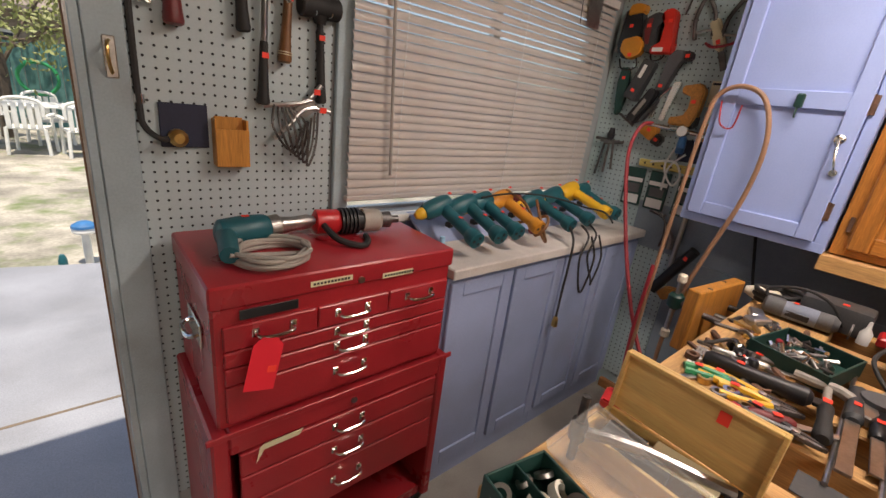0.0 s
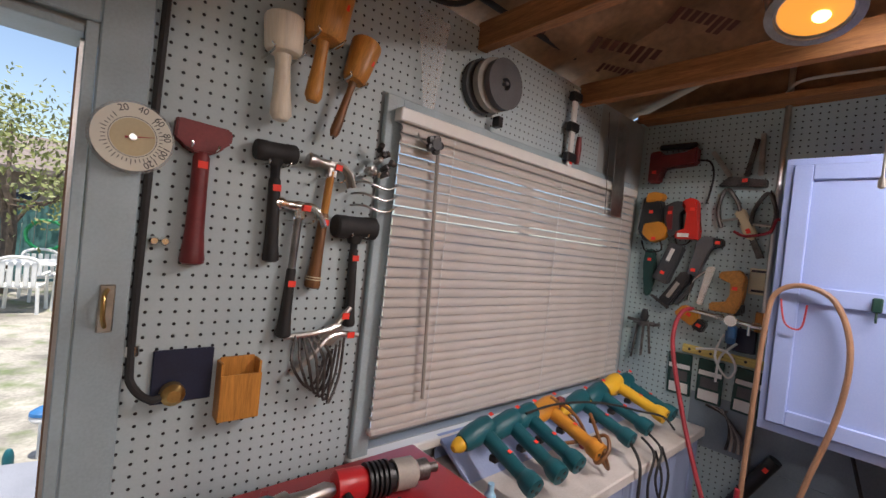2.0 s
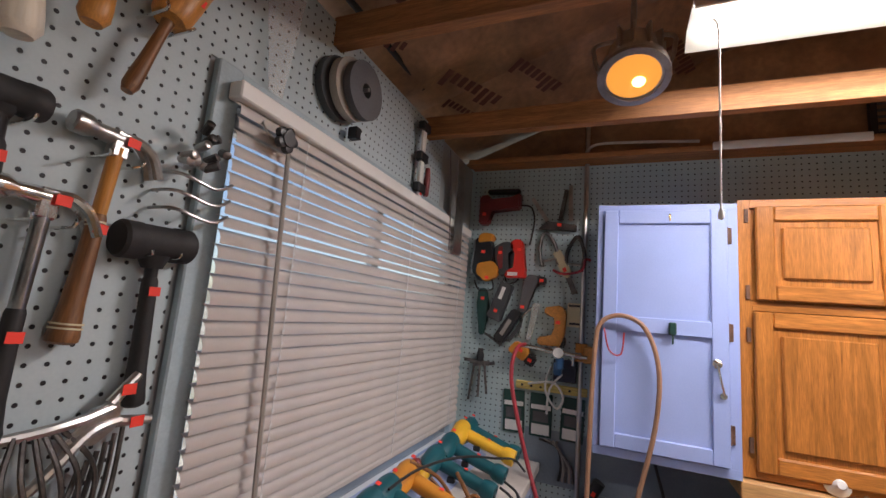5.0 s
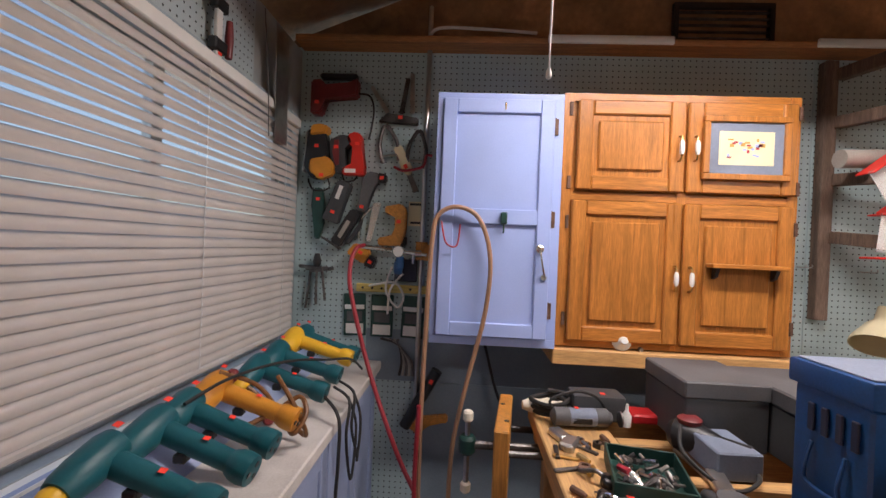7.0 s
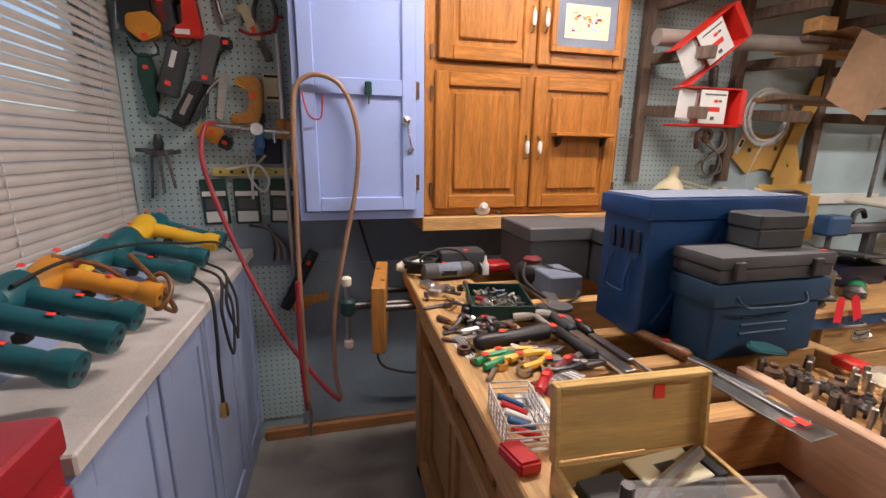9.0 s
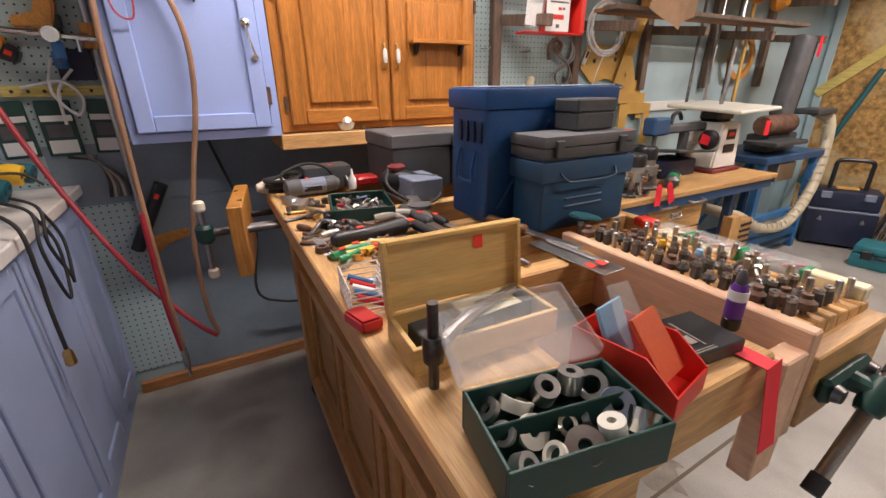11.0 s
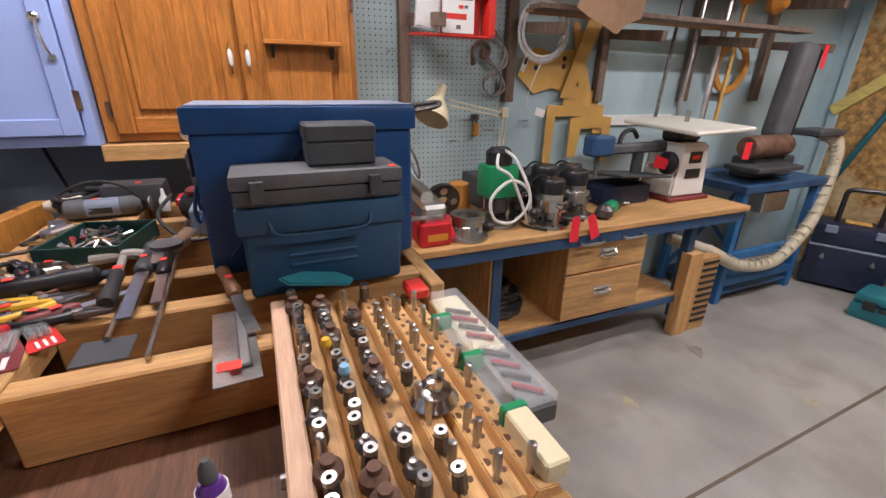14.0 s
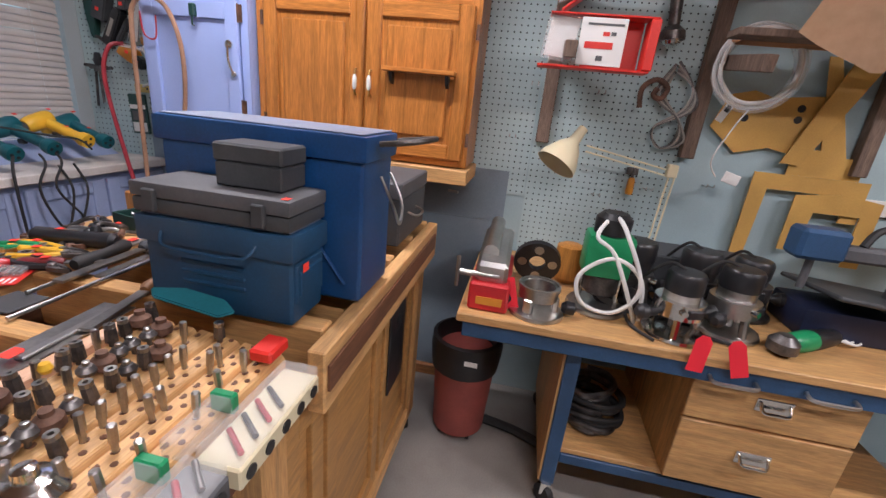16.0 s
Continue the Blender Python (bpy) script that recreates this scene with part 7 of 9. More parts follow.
# red bin
bn = thing("red_bin", "red plastic stacking bin holding sandpaper and packets", "bin", at(0.875, 0.245, BT + 0.002, 0, 0, 12) @ Matrix.Scale(0.9, 4))
pts_side = [(-0.075, 0), (0.075, 0), (0.075, 0.07), (-0.03, 0.07), (-0.075, 0.035)]
for y in (-0.048, 0.045):
    b = B()
    prism(b, pts_side, 0.003, at(0, y + 0.003, 0, 90))
    part("side", b, "bright_red", bn)
b = B()
bx(b, 0.072, 0.075, -0.045, 0.045, 0, 0.07, 0.001)
bx(b, -0.075, -0.072, -0.045, 0.045, 0, 0.035, 0.001)
bx(b, -0.075, 0.075, -0.045, 0.045, 0, 0.003)
part("base", b, "bright_red", bn)
b = B()
prism(b, [(-0.05, -0.033), (0.04, -0.033), (0.04, 0.03), (-0.05, 0.03)], 0.006, at(-0.015, -0.005, 0.065, 0, -52, 0), 0.001)
part("sandpaper_pack", b, "bin_orange", bn, "orange-red sandpaper pack")
b = B()
prism(b, [(-0.04, -0.03), (0.04, -0.03), (0.04, 0.03), (-0.04, 0.03)], 0.006, at(0.035, 0.008, 0.065, 0, -66, 0), 0.001)
part("blue_pack", b, "pale_blue", bn, "pale blue printed packet")
b = B()
prism(b, [(-0.05, -0.04), (0.05, -0.035), (0.06, 0.03), (0.0, 0.045), (-0.05, 0.03)], 0.001, at(0.015, 0, 0.085, 8, -58, 0))
part("plastic_bag", b, "clear", bn, "crinkled clear plastic bag")
# black booklet, bottle, tag, square
bk = thing("black_box_set", "flat black printed product box lying on the bench end", "box", at(0.888, 0.122, BT + 0.0095, 0, 0, -5))
b = B()
bx(b, -0.044, 0.044, -0.064, 0.064, -0.011, 0.011, 0.002)
bb = part("box", b, "black", bk)
cu = bpy.data.curves.new("lettering", "FONT")
cu.body, cu.size, cu.extrude = "POCKET", 0.0175, 0.0002
ob = new("lettering", cu)
me = bpy.data.meshes.new_from_object(ob.evaluated_get(bpy.context.evaluated_depsgraph_get()))
bpy.data.objects.remove(ob)
me.materials.append(M["paper"])
ob = new("lettering", me)
ob.parent = bb
ob.matrix_basis = at(-0.036, 0.044, 0.0114)
for x0, x1, y0, y1 in ((-0.040, -0.0385, -0.010, 0.058), (-0.036, -0.0345, -0.010, 0.040), (0.012, 0.0135, 0.0, 0.038), (-0.028, -0.014, 0.022, 0.032), (-0.010, 0.004, 0.022, 0.032), (-0.030, 0.030, -0.002, 0.0), (-0.022, -0.004, 0.004, 0.018)):
    b = B()
    bx(b, x0, x1, y0, y1, 0.0112, 0.0116)
    part("printed_bar", b, "cord_grey", bb)
bo = thing("purple_bottle", "small bottle with a purple label and black cap", "bottle", at(0.885, 0.012, BT - 0.002))
b = B()
lathe(b, [(0.012, 0), (0.013, 0.003), (0.013, 0.018), (0.011, 0.02)], seg=16)
part("base", b, "black", bo)
b = B()
lathe(b, [(0.0125, 0.02), (0.013, 0.024), (0.013, 0.065), (0.009, 0.075)], seg=16)
bdd = part("body", b, "purple", bo)
b = B()
ring(b, 0.0136, 0.012, 0.05, 0.066, seg=16)
part("label", b, "paper", bdd)
b = B()
lathe(b, [(0.006, 0.075), (0.008, 0.08), (0.007, 0.09), (0.003, 0.098)], seg=12)
part("cap", b, "charcoal_dust", bo)
tg = thing("red_tag", "long red card tag hanging off the bench end", "tag", at(0.808, 0.05, BT) @ Matrix.Scale(0.85, 4))
b = B()
prism(b, [(-0.022, 0.005), (0.022, 0.01), (0.026, -0.10), (0.03, -0.15), (-0.02, -0.15), (-0.018, -0.10)], 0.0012, at(-0.012, 0.02, 0.0, 82, 0, -90))
part("card", b, "tag", tg)
b = B()
bx(b, -0.013, 0.045, 0.0, 0.035, 0.0005, 0.0018)
part("fold", b, "tag", tg)
# end vise with pipe handle
ev = thing("end_vise", "green cast-iron pipe clamp vise on the bench end", "vise", at(0.795, -0.172, 0.842))
b = B()
bx(b, -0.02, 0.0, -0.075, 0.075, -0.025, 0.022, 0.008)
part("flange", b, "dark_green", ev)
for y in (-0.06, 0.06):
    b = B()
    lathe(b, [(0.016, 0), (0.012, 0.012)], at(-0.02, y, 0, 0, -90), 12)
    part("bolt", b, "dark_steel", ev)
b = B()
rod(b, (-0.02, 0, 0), (-0.05, 0, 0), 0.018, 0.014)
lathe(b, [(0.017, -0.03), (0.02, -0.02), (0.02, 0.02), (0.017, 0.03)], at(-0.052, 0, -0.008, 40, 0, 0), 14)
part("collar", b, "dark_green", ev)
b = B()
rod(b, (-0.052, -0.042, 0.026), (-0.052, 0.115, -0.122), 0.0105, seg=14)
hh = part("handle_bar", b, "steel", ev)
for p0, p1 in (((-0.052, -0.034, 0.018), (-0.052, -0.058, 0.041)), ((-0.052, 0.108, -0.115), (-0.052, 0.130, -0.136))):
    b = B()
    rod(b, p0, p1, 0.0135, seg=14)
    part("rubber_end", b, "rubber", hh)
# hand tools over the top boards
dm = thing("rotary_tool", "grey rotary tool with a black grip on the bench", "power tool", at(2.07, 0.385, BT + 0.032, 0, 0, 0) @ Matrix.Scale(0.78, 4))
m2 = at(0, 0, 0, 90, 0, 4)
b = B()
lathe(b, [(0.02, -0.12), (0.036, -0.11), (0.038, -0.06), (0.034, -0.05)], m2, 18)
part("end_cap", b, "charcoal_dust", dm)
b = B()
lathe(b, [(0.035, -0.05), (0.036, 0.05), (0.034, 0.055)], m2, 18)
bd_ = part("body", b, "lid_dust", dm)
b = B()
lathe(b, [(0.036, 0.055), (0.036, 0.10), (0.02, 0.12)], m2, 18)
part("front_cap", b, "charcoal_dust", dm)
b = B()
bx(b, -0.037, -0.03, -0.035, 0.04, -0.016, 0.008, 0.002)
part("name_band", b, "black", bd_)
sticker(bd_, at(0, 0.02, 0.0365), 0.02)
b = B()
lathe(b, [(0.03, 0), (0.03, 0.006)], at(0, -0.15, 0.0, 90), 18)
part("disc", b, "dark_steel", dm)
b = B()
tube(b, [(0.0, 0.11, 0.02), (0.01, 0.12, 0.06), (0.02, 0.02, 0.095), (0.03, -0.07, 0.07), (0.05, -0.12, 0.0), (0.09, -0.13, -0.035)], 0.006, 8, 5)
part("cord", b, "rubber", dm)
gb = thing("bit_tray", "dark green tray full of small drill bits", "tray", at(1.76, 0.315, BT, 0, 0, -12))
for x0, x1, y0, y1 in ((-0.10, -0.095, -0.085, 0.085), (0.095, 0.10, -0.085, 0.085), (-0.095, 0.095, -0.085, -0.08), (-0.095, 0.095, 0.08, 0.085)):
    b = B()
    bx(b, x0, x1, y0, y1, 0, 0.045, 0.001)
    part("wall", b, "dark_green", gb)
b = B()
bx(b, -0.095, 0.095, -0.08, 0.08, 0, 0.005)
part("floor", b, "dark_green", gb)
rg = random.Random(8)
for i in range(38):
    b = B()
    x, y, a = rg.uniform(-0.075, 0.075), rg.uniform(-0.06, 0.06), rg.uniform(0, 6.28)
    l_ = rg.uniform(0.02, 0.04)
    rod(b, (x - l_ / 2 * math.cos(a), y - l_ / 2 * math.sin(a), 0.02 + 0.012 * rg.random()), (x + l_ / 2 * math.cos(a), y + l_ / 2 * math.sin(a), 0.024 + 0.02 * rg.random()), rg.uniform(0.003, 0.008), seg=7)
    part("bit", b, rg.choice(("steel", "chrome", "dark_steel", "hose_red" if i % 9 == 0 else "steel")), gb)


def hand_tool(label, x, y, z, rz, L_, mt_handle, mt_blade, cat="hand tool", r=0.011, blade=0.5):
    o = thing(label.split(" with")[0].split()[-1].replace("-", "_"), label, cat, at(x, y, z, 0, 0, rz), group="hand tools on the bench")
    bm = B()
    lathe(bm, [(r * 0.7, 0), (r, 0.01), (r * 0.85, L_ * (1 - blade) * 0.5), (r, L_ * (1 - blade) - 0.01), (r * 0.6, L_ * (1 - blade))], at(0, 0, r, 0, 90, 0), 12)
    part("handle", bm, mt_handle, o)
    bm = B()
    bx(bm, L_ * (1 - blade), L_, -r * 0.7, r * 0.7, r * 0.7, r * 1.1, 0.001)
    part("blade", bm, mt_blade, o)
    sticker(o, at(L_ * 0.3, 0, r * 2.0), 0.016)
    return o




def pliers(label, x, y, rz, mt, sp=0.016, L_=0.17):
    """Pliers lying flat: two bowed grips, a pivot and jaws, along local x."""
    o = thing("pliers", label, "pliers", at(x, y, BT, 0, 0, rz), group="hand tools on the bench")
    for s_ in (-1, 1):
        bm = B()
        tube(bm, [(0, s_ * sp * 1.3, 0.010), (L_ * 0.25, s_ * sp * 1.5, 0.011), (L_ * 0.5, s_ * sp * 0.9, 0.011), (L_ * 0.62, s_ * 0.004, 0.011)], 0.0085, 8, 5)
        part("grip", bm, mt, o)
        bm = B()
        prism(bm, [(L_ * 0.6, 0.001), (L_ * 0.66, 0.014), (L_ * 0.8, 0.010), (L_, 0.003), (L_, 0.001)] if s_ > 0 else [(L_ * 0.6, -0.001), (L_, -0.001), (L_, -0.003), (L_ * 0.8, -0.010), (L_ * 0.66, -0.014)], 0.010, at(0, 0, 0.006), 0.0015)
        part("jaw", bm, "dark_steel", o)
    bm = B()
    lathe(bm, [(0.008, 0.004), (0.008, 0.019), (0.005, 0.02)], at(L_ * 0.66, 0, 0), 12)
    part("pivot", bm, "steel", o)
    sticker(o, at(L_ * 0.2, sp * 1.4, 0.0202), 0.016)


pliers("yellow and grey multi pliers on the bench", 1.465, 0.452, -84, "yellow", 0.012, 0.18)
pliers("yellow-handled pliers with steel jaws", 1.425, 0.40, -70, "yellow", 0.015, 0.15)
pliers("green-handled pliers with steel jaws", 1.44, 0.475, -66, "green", 0.010, 0.14)
pliers("black-handled pliers with steel jaws", 1.405, 0.36, -95, "black", 0.013, 0.15)
for lb, x, y, z, rz, L_, mh, mb, r, bl_ in (
        ("long black battery flashlight", 1.510, 0.462, BT, -79, 0.23, "black", "black", 0.021, 0.12),
        ("red-handled scissors with steel blades", 1.32, 0.40, BT, -40, 0.16, "red_plastic", "steel", 0.012, 0.5),
        ("silver steel adjustable wrench", 1.60, 0.47, BT, -72, 0.20, "steel", "steel", 0.010, 0.4),
        ("worn grey steel combination pliers", 1.66, 0.44, BT, -80, 0.18, "dark_steel", "steel", 0.010, 0.4),
        ("maroon-handled chisel with a flat blade", 1.385, 0.335, BT, -60, 0.16, "maroon", "steel", 0.012, 0.5),
        ("old brown wood-handled trowel", 1.52, 0.045, BT - 0.004, -168, 0.30, "brown_wood", "steel", 0.015, 0.5),
        ("long steel kitchen knife with a black handle", 1.665, 0.166, BT - 0.004, -176, 0.27, "black", "steel", 0.014, 0.5),
        ("wide black-handled putty knife", 1.715, 0.205, BT - 0.004, -177, 0.37, "charcoal", "steel", 0.017, 0.55)):
    hand_tool(lb, x, y, z, rz, L_, mh, mb, r=r, blade=bl_)
hm = thing("hatchet", "grey-headed hammer with a black rubber grip on the bench", "hammer", at(1.655, 0.25, BT, 0, 0, 186), group="hand tools on the bench")
b = B()
tube(b, [(-0.01, -0.06, 0.014), (0.0, -0.02, 0.018), (0.0, 0.02, 0.018), (0.02, 0.055, 0.013)], 0.0125, 10, 5)
part("head", b, "cord_grey", hm)
b = B()
rod(b, (0.005, 0, 0.016), (0.11, 0, 0.014), 0.008)
part("shaft", b, "cord_grey", hm)
b = B()
lathe(b, [(0.010, 0.10), (0.014, 0.11), (0.012, 0.16), (0.016, 0.235), (0.011, 0.245)], at(0, 0, 0.016, 0, 90), 14)
part("grip", b, "rubber", hm)
sticker(hm, at(0.085, 0, 0.0235), 0.02)
for x, y, rz, mt, w_, h_ in ((1.315, 0.345, 12, "maroon", 0.125, 0.075), (1.285, 0.425, -8, "paper", 0.09, 0.05), (1.35, 0.30, 30, "bright_red", 0.09, 0.045), (1.545, 0.48, 10, "paper", 0.11, 0.035)):
    o = thing("blister_pack", "carded blister pack of small bits lying on the bench", "blister pack", at(x, y, BT, 0, 0, rz), group="carded packs on the bench")
    b = B()
    bx(b, -w_ / 2, w_ / 2, -h_ / 2, h_ / 2, 0, 0.002, 0.0006)
    part("card", b, mt, o)
    b = B()
    bx(b, -w_ * 0.1, w_ * 0.42, -h_ * 0.36, h_ * 0.36, 0.0022, 0.014, 0.003)
    part("blister", b, "clear", o)
    for k in range(3):
        b = B()
        bx(b, -w_ * 0.44, -w_ * 0.16, -h_ * 0.3 + k * h_ * 0.22, -h_ * 0.2 + k * h_ * 0.22, 0.0022, 0.0026)
        part("printed_bar", b, "paper" if mt != "paper" else "charcoal", o)
        b = B()
        rod(b, (-w_ * 0.04, -h_ * 0.22 + k * h_ * 0.2, 0.007), (w_ * 0.36, -h_ * 0.22 + k * h_ * 0.2, 0.007), 0.0035, seg=8)
        part("bit", b, "steel", o)
rg = random.Random(31)
for i in range(5):
    o = thing("toggle_clamp", "small black and chrome toggle clamp on the bench", "clamp", at(1.60 + 0.035 * i, 0.385 + 0.03 * (i % 3), BT, 0, 0, rg.uniform(0, 360)), group="toggle clamps")
    b = B()
    lathe(b, [(0.012, 0), (0.015, 0.006), (0.013, 0.024), (0.008, 0.03)], seg=12)
    part("base", b, "black", o)
    b = B()
    tube(b, [(0, 0, 0.02), (0.025, 0.006, 0.03), (0.055, 0.0, 0.016), (0.07, -0.01, 0.008)], 0.0055, 8, 4)
    part("arm", b, "chrome" if i % 2 else "dark_steel", o)
    b = B()
    lathe(b, [(0.007, 0), (0.011, 0.006), (0.011, 0.02), (0.007, 0.024)], at(-0.02, 0.012, 0.012, 0, 80), 10)
    part("knob", b, "black", o)
for i, (x0, y0, x1, y1) in enumerate(((1.95, 0.16, 1.22, 0.13), (1.85, 0.22, 1.30, 0.20))):
    b = B()
    rod(b, (x0, y0, BT + 0.004), (x1, y1, BT + 0.004), 0.0045, seg=8)
    solid("clamp_rod", b, "steel", "thin steel clamp rod laid across the bench beams", "rod", group="clamp rods")
sq = thing("sliding_square", "steel sliding square with a red sticker on the bench", "square", at(1.215, 0.012, BT, 0, 0, 4))
b = B()
bx(b, -0.105, 0.11, -0.032, 0.032, 0, 0.003, 0.0005)
part("blade", b, "steel", sq)
b = B()
bx(b, -0.075, 0.09, -0.02, -0.004, 0.0032, 0.010, 0.002)
part("stock", b, "alu", sq)
for sx, sy in ((-0.06, 0.018), (-0.072, 0.002)):
    sticker(sq, at(sx, sy, 0.0035 if sy > 0.01 else 0.0105), 0.022)
b = B()
bx(b, 1.24, 1.31, 0.16, 0.235, BT - 0.004, BT - 0.001, 0.001)
solid("steel_plate", b, "charcoal", "dark square steel plate on the bench beams", "plate")
ac = thing("alu_bracket", "white aluminium clamp bar across the bench", "clamp", at(1.70, 0.16, BT, 0, 0, 75))
b = B()
bx(b, -0.02, 0.02, -0.12, 0.12, 0, 0.022, 0.003)
part("bar", b, "alu", ac)
b = B()
lathe(b, [(0.035, 0), (0.035, 0.01), (0.02, 0.014)], at(0.0, 0.03, 0.022), 16)
part("pad", b, "charcoal_dust", ac)
sw = thing("hold_down_clamp", "silver cast clamp arm with a black threaded screw", "clamp", at(0.985, 0.46, BT))
b = B()
tube(b, [(0, 0.015, 0.055), (0.04, -0.06, 0.06), (0.08, -0.14, 0.05), (0.10, -0.18, 0.045)], 0.009, 8, 5)
part("arm", b, "steel", sw)
b = B()
rod(b, (0, 0.015, 0.0), (0, 0.015, 0.12), 0.007)
lathe(b, [(0.013, 0.04), (0.014, 0.052), (0.014, 0.07), (0.012, 0.075)], at(0, 0.015, 0), 12)
part("screw", b, "dark_steel", sw)
bs = thing("wire_basket", "small white wire basket of red-handled bits", "basket", at(1.245, 0.475, BT, 0, 0, -6))
for i in range(5):
    b = B()
    z = 0.004 + i * 0.011
    tube(b, [(-0.06, -0.035, z), (0.06, -0.035, z), (0.06, 0.035, z), (-0.06, 0.035, z), (-0.06, -0.035, z)], 0.0016, 6, 1)
    part("wire", b, "cord_white", bs)
for i in range(7):
    b = B()
    x = -0.055 + 0.0183 * i
    tube(b, [(x, -0.036, 0.05), (x, -0.036, 0.003), (x, 0.036, 0.003), (x, 0.036, 0.05)], 0.0014, 6, 1)
    part("wire", b, "cord_white", bs)
for i in range(5):
    b = B()
    rod(b, (-0.045 + 0.02 * i, -0.02, 0.014), (-0.04 + 0.022 * i, 0.022, 0.03), 0.006)
    part("bit", b, ("red_plastic", "cart_blue", "paper")[i % 3], bs)
b = B()
prism(b, [(-0.03, -0.015), (0.03, -0.02), (0.035, 0.015), (-0.02, 0.02)], 0.022, at(1.165, 0.505, BT, 0, 0, 20), 0.004)
solid("red_clamp", b, "red_plastic", "small red plastic spring clamp on the bench edge", "clamp")
mt_ = thing("corded_tool", "black corded power tool at the back of the bench", "power tool", at(2.16, 0.30, BT + 0.04))
b = B()
bx(b, -0.05, 0.05, -0.07, 0.10, -0.038, 0.045, 0.014, seg=2)
bd_ = part("body", b, "charcoal", mt_)
sticker(bd_, at(-0.02, 0.0, 0.0455), 0.02)
b = B()
tube(b, coil_pts(0, 0.16, -0.03, 0.06, 3, 0.05, 0.15, "z", 9, 6), 0.008)
part("cord", b, "rubber", mt_)
hg2 = thing("heat_tool", "black corded hand sander on the bench", "power tool", at(1.93, 0.10, BT + 0.035, 0, 0, 40))
b = B()
lathe(b, [(0.018, -0.12), (0.022, -0.05), (0.04, 0.0), (0.045, 0.06), (0.03, 0.08)], at(0, 0, 0.01, 0, 95, 0), 16)
part("body", b, "black", hg2)
b = B()
lathe(b, [(0.03, 0), (0.032, 0.012), (0.02, 0.02)], at(0.03, 0, 0.045), 16)
part("cap", b, "maroon", hg2)
b = B()
tube(b, [(-0.11, 0, 0), (-0.15, 0.05, -0.02), (-0.12, 0.14, -0.028), (-0.02, 0.15, 0.02), (0.02, 0.08, 0.06)], 0.005)
part("cord", b, "rubber", hg2)
b = B()
lathe(b, [(0.014, 0), (0.015, 0.035), (0.006, 0.05), (0.004, 0.07)], at(2.10, 0.235, BT), 12)
solid("glue_bottle", b, "paper", "small white glue bottle on the bench", "bottle")
b = B()
bx(b, 2.12, 2.2, 0.12, 0.21, BT, BT + 0.03, 0.006)
solid("red_case", b, "red_plastic", "small red plastic case on the bench", "case")
for x, y, r_, L2 in ((2.17, 0.455, 0.026, 0.10), (2.19, 0.385, 0.020, 0.12)):
    b = B()
    lathe(b, [(r_ * 0.7, 0), (r_, 0.012), (r_ * 0.75, L2 * 0.4), (r_ * 0.95, L2 * 0.7), (r_ * 0.5, L2)], at(x, y, BT + r_, 0, 90, 95), 14)
    solid("turned_handle", b, "pale_wood", "turned pale wooden handle lying on the bench", "handle", group="turned handles")
for x, y, rz in ((1.98, 0.47, 20), (1.93, 0.455, -30)):
    b = B()
    bx(b, -0.035, 0.035, -0.02, 0.02, 0, 0.022, 0.005, m=at(x, y, BT, 0, 0, rz))
    solid("metal_block", b, "alu", "small silver metal block on the bench", "block", group="metal blocks")
rg = random.Random(21)
for i in range(60):
    b = B()
    x, y = rg.uniform(1.40, 1.98), rg.uniform(0.33, 0.50)
    if 1.64 < x < 1.9 and y < 0.43:
        continue
    mm = at(x, y, BT + 0.009, 90 * (i % 2), 0, rg.uniform(0, 180))
    if i % 3 == 0:
        ring(b, 0.016, 0.009, -0.008, 0.006, at(x, y, BT + 0.009), 12)
    elif i % 3 == 1:
        bx(b, -0.035, 0.035, -0.006, 0.006, -0.008, 0.0, 0.002, m=at(x, y, BT + 0.009, 0, 0, rg.uniform(0, 180)))
    else:
        lathe(b, [(0.005, -0.02), (0.008, -0.01), (0.008, 0.02)], at(x, y, BT + 0.009, 90, 0, rg.uniform(0, 180)), 8)
    solid(("steel_ring", "flat_wrench", "small_socket")[i % 3], b, rg.choice(("steel", "dark_steel", "chrome", "rust", "brass")), ("loose steel ring on the bench", "small flat steel wrench on the bench", "small loose socket on the bench")[i % 3], "hardware", group="loose hardware")

# ---- lumber rack and things on the east wall beyond the cabinets ----
rkk = thing("lumber_rack", "dark timber wall rack posts with projecting arms", "rack", at(0, 0, 0))
for y in (-0.735, -1.30, -1.90, -2.60, -3.3):
    b = B()
    bx(b, EX - 0.045, EX, y - 0.026, y + 0.026, 1.24, 2.33, 0.003)
    pst = part("post", b, "dark_timber", rkk)
    for z in (1.60, 1.84, 2.08, 2.28):
        b = B()
        bx(b, EX - 0.40, EX - 0.046, y - 0.05, y - 0.012, z - 0.03, z + 0.02, 0.003, m=Matrix.Translation((EX, 0, z)) @ Matrix.Rotation(radians(-6), 4, "Y") @ Matrix.Translation((-EX, 0, -z)))
        part("arm", b, "dark_timber", pst)
b = B()
rod(b, (2.40, -0.62, 1.875), (2.40, -1.55, 1.90), 0.035, seg=16)
solid("plastic_pipe", b, "cord_grey", "grey plastic pipe lying on the rack arms", "pipe")
for i, (x0, z, mt, y1) in enumerate(((2.30, 1.635, "dark_timber", -3.2), (2.42, 1.640, "joist", -3.0), (2.33, 1.90, "dark_timber", -3.3), (2.45, 1.88, "pine_y", -2.9), (2.36, 2.13, "joist", -3.2))):
    b = B()
    bx(b, x0, x0 + 0.09, y1, -1.25 - 0.06 * i, z, z + 0.022, 0.002)
    solid("lumber_board", b, mt, "rough board stored on the rack arms", "board", group="stored boards")
b = B()
bx(b, 2.28, 2.36, -1.46, -1.36, 1.93, 1.99, 0.003)
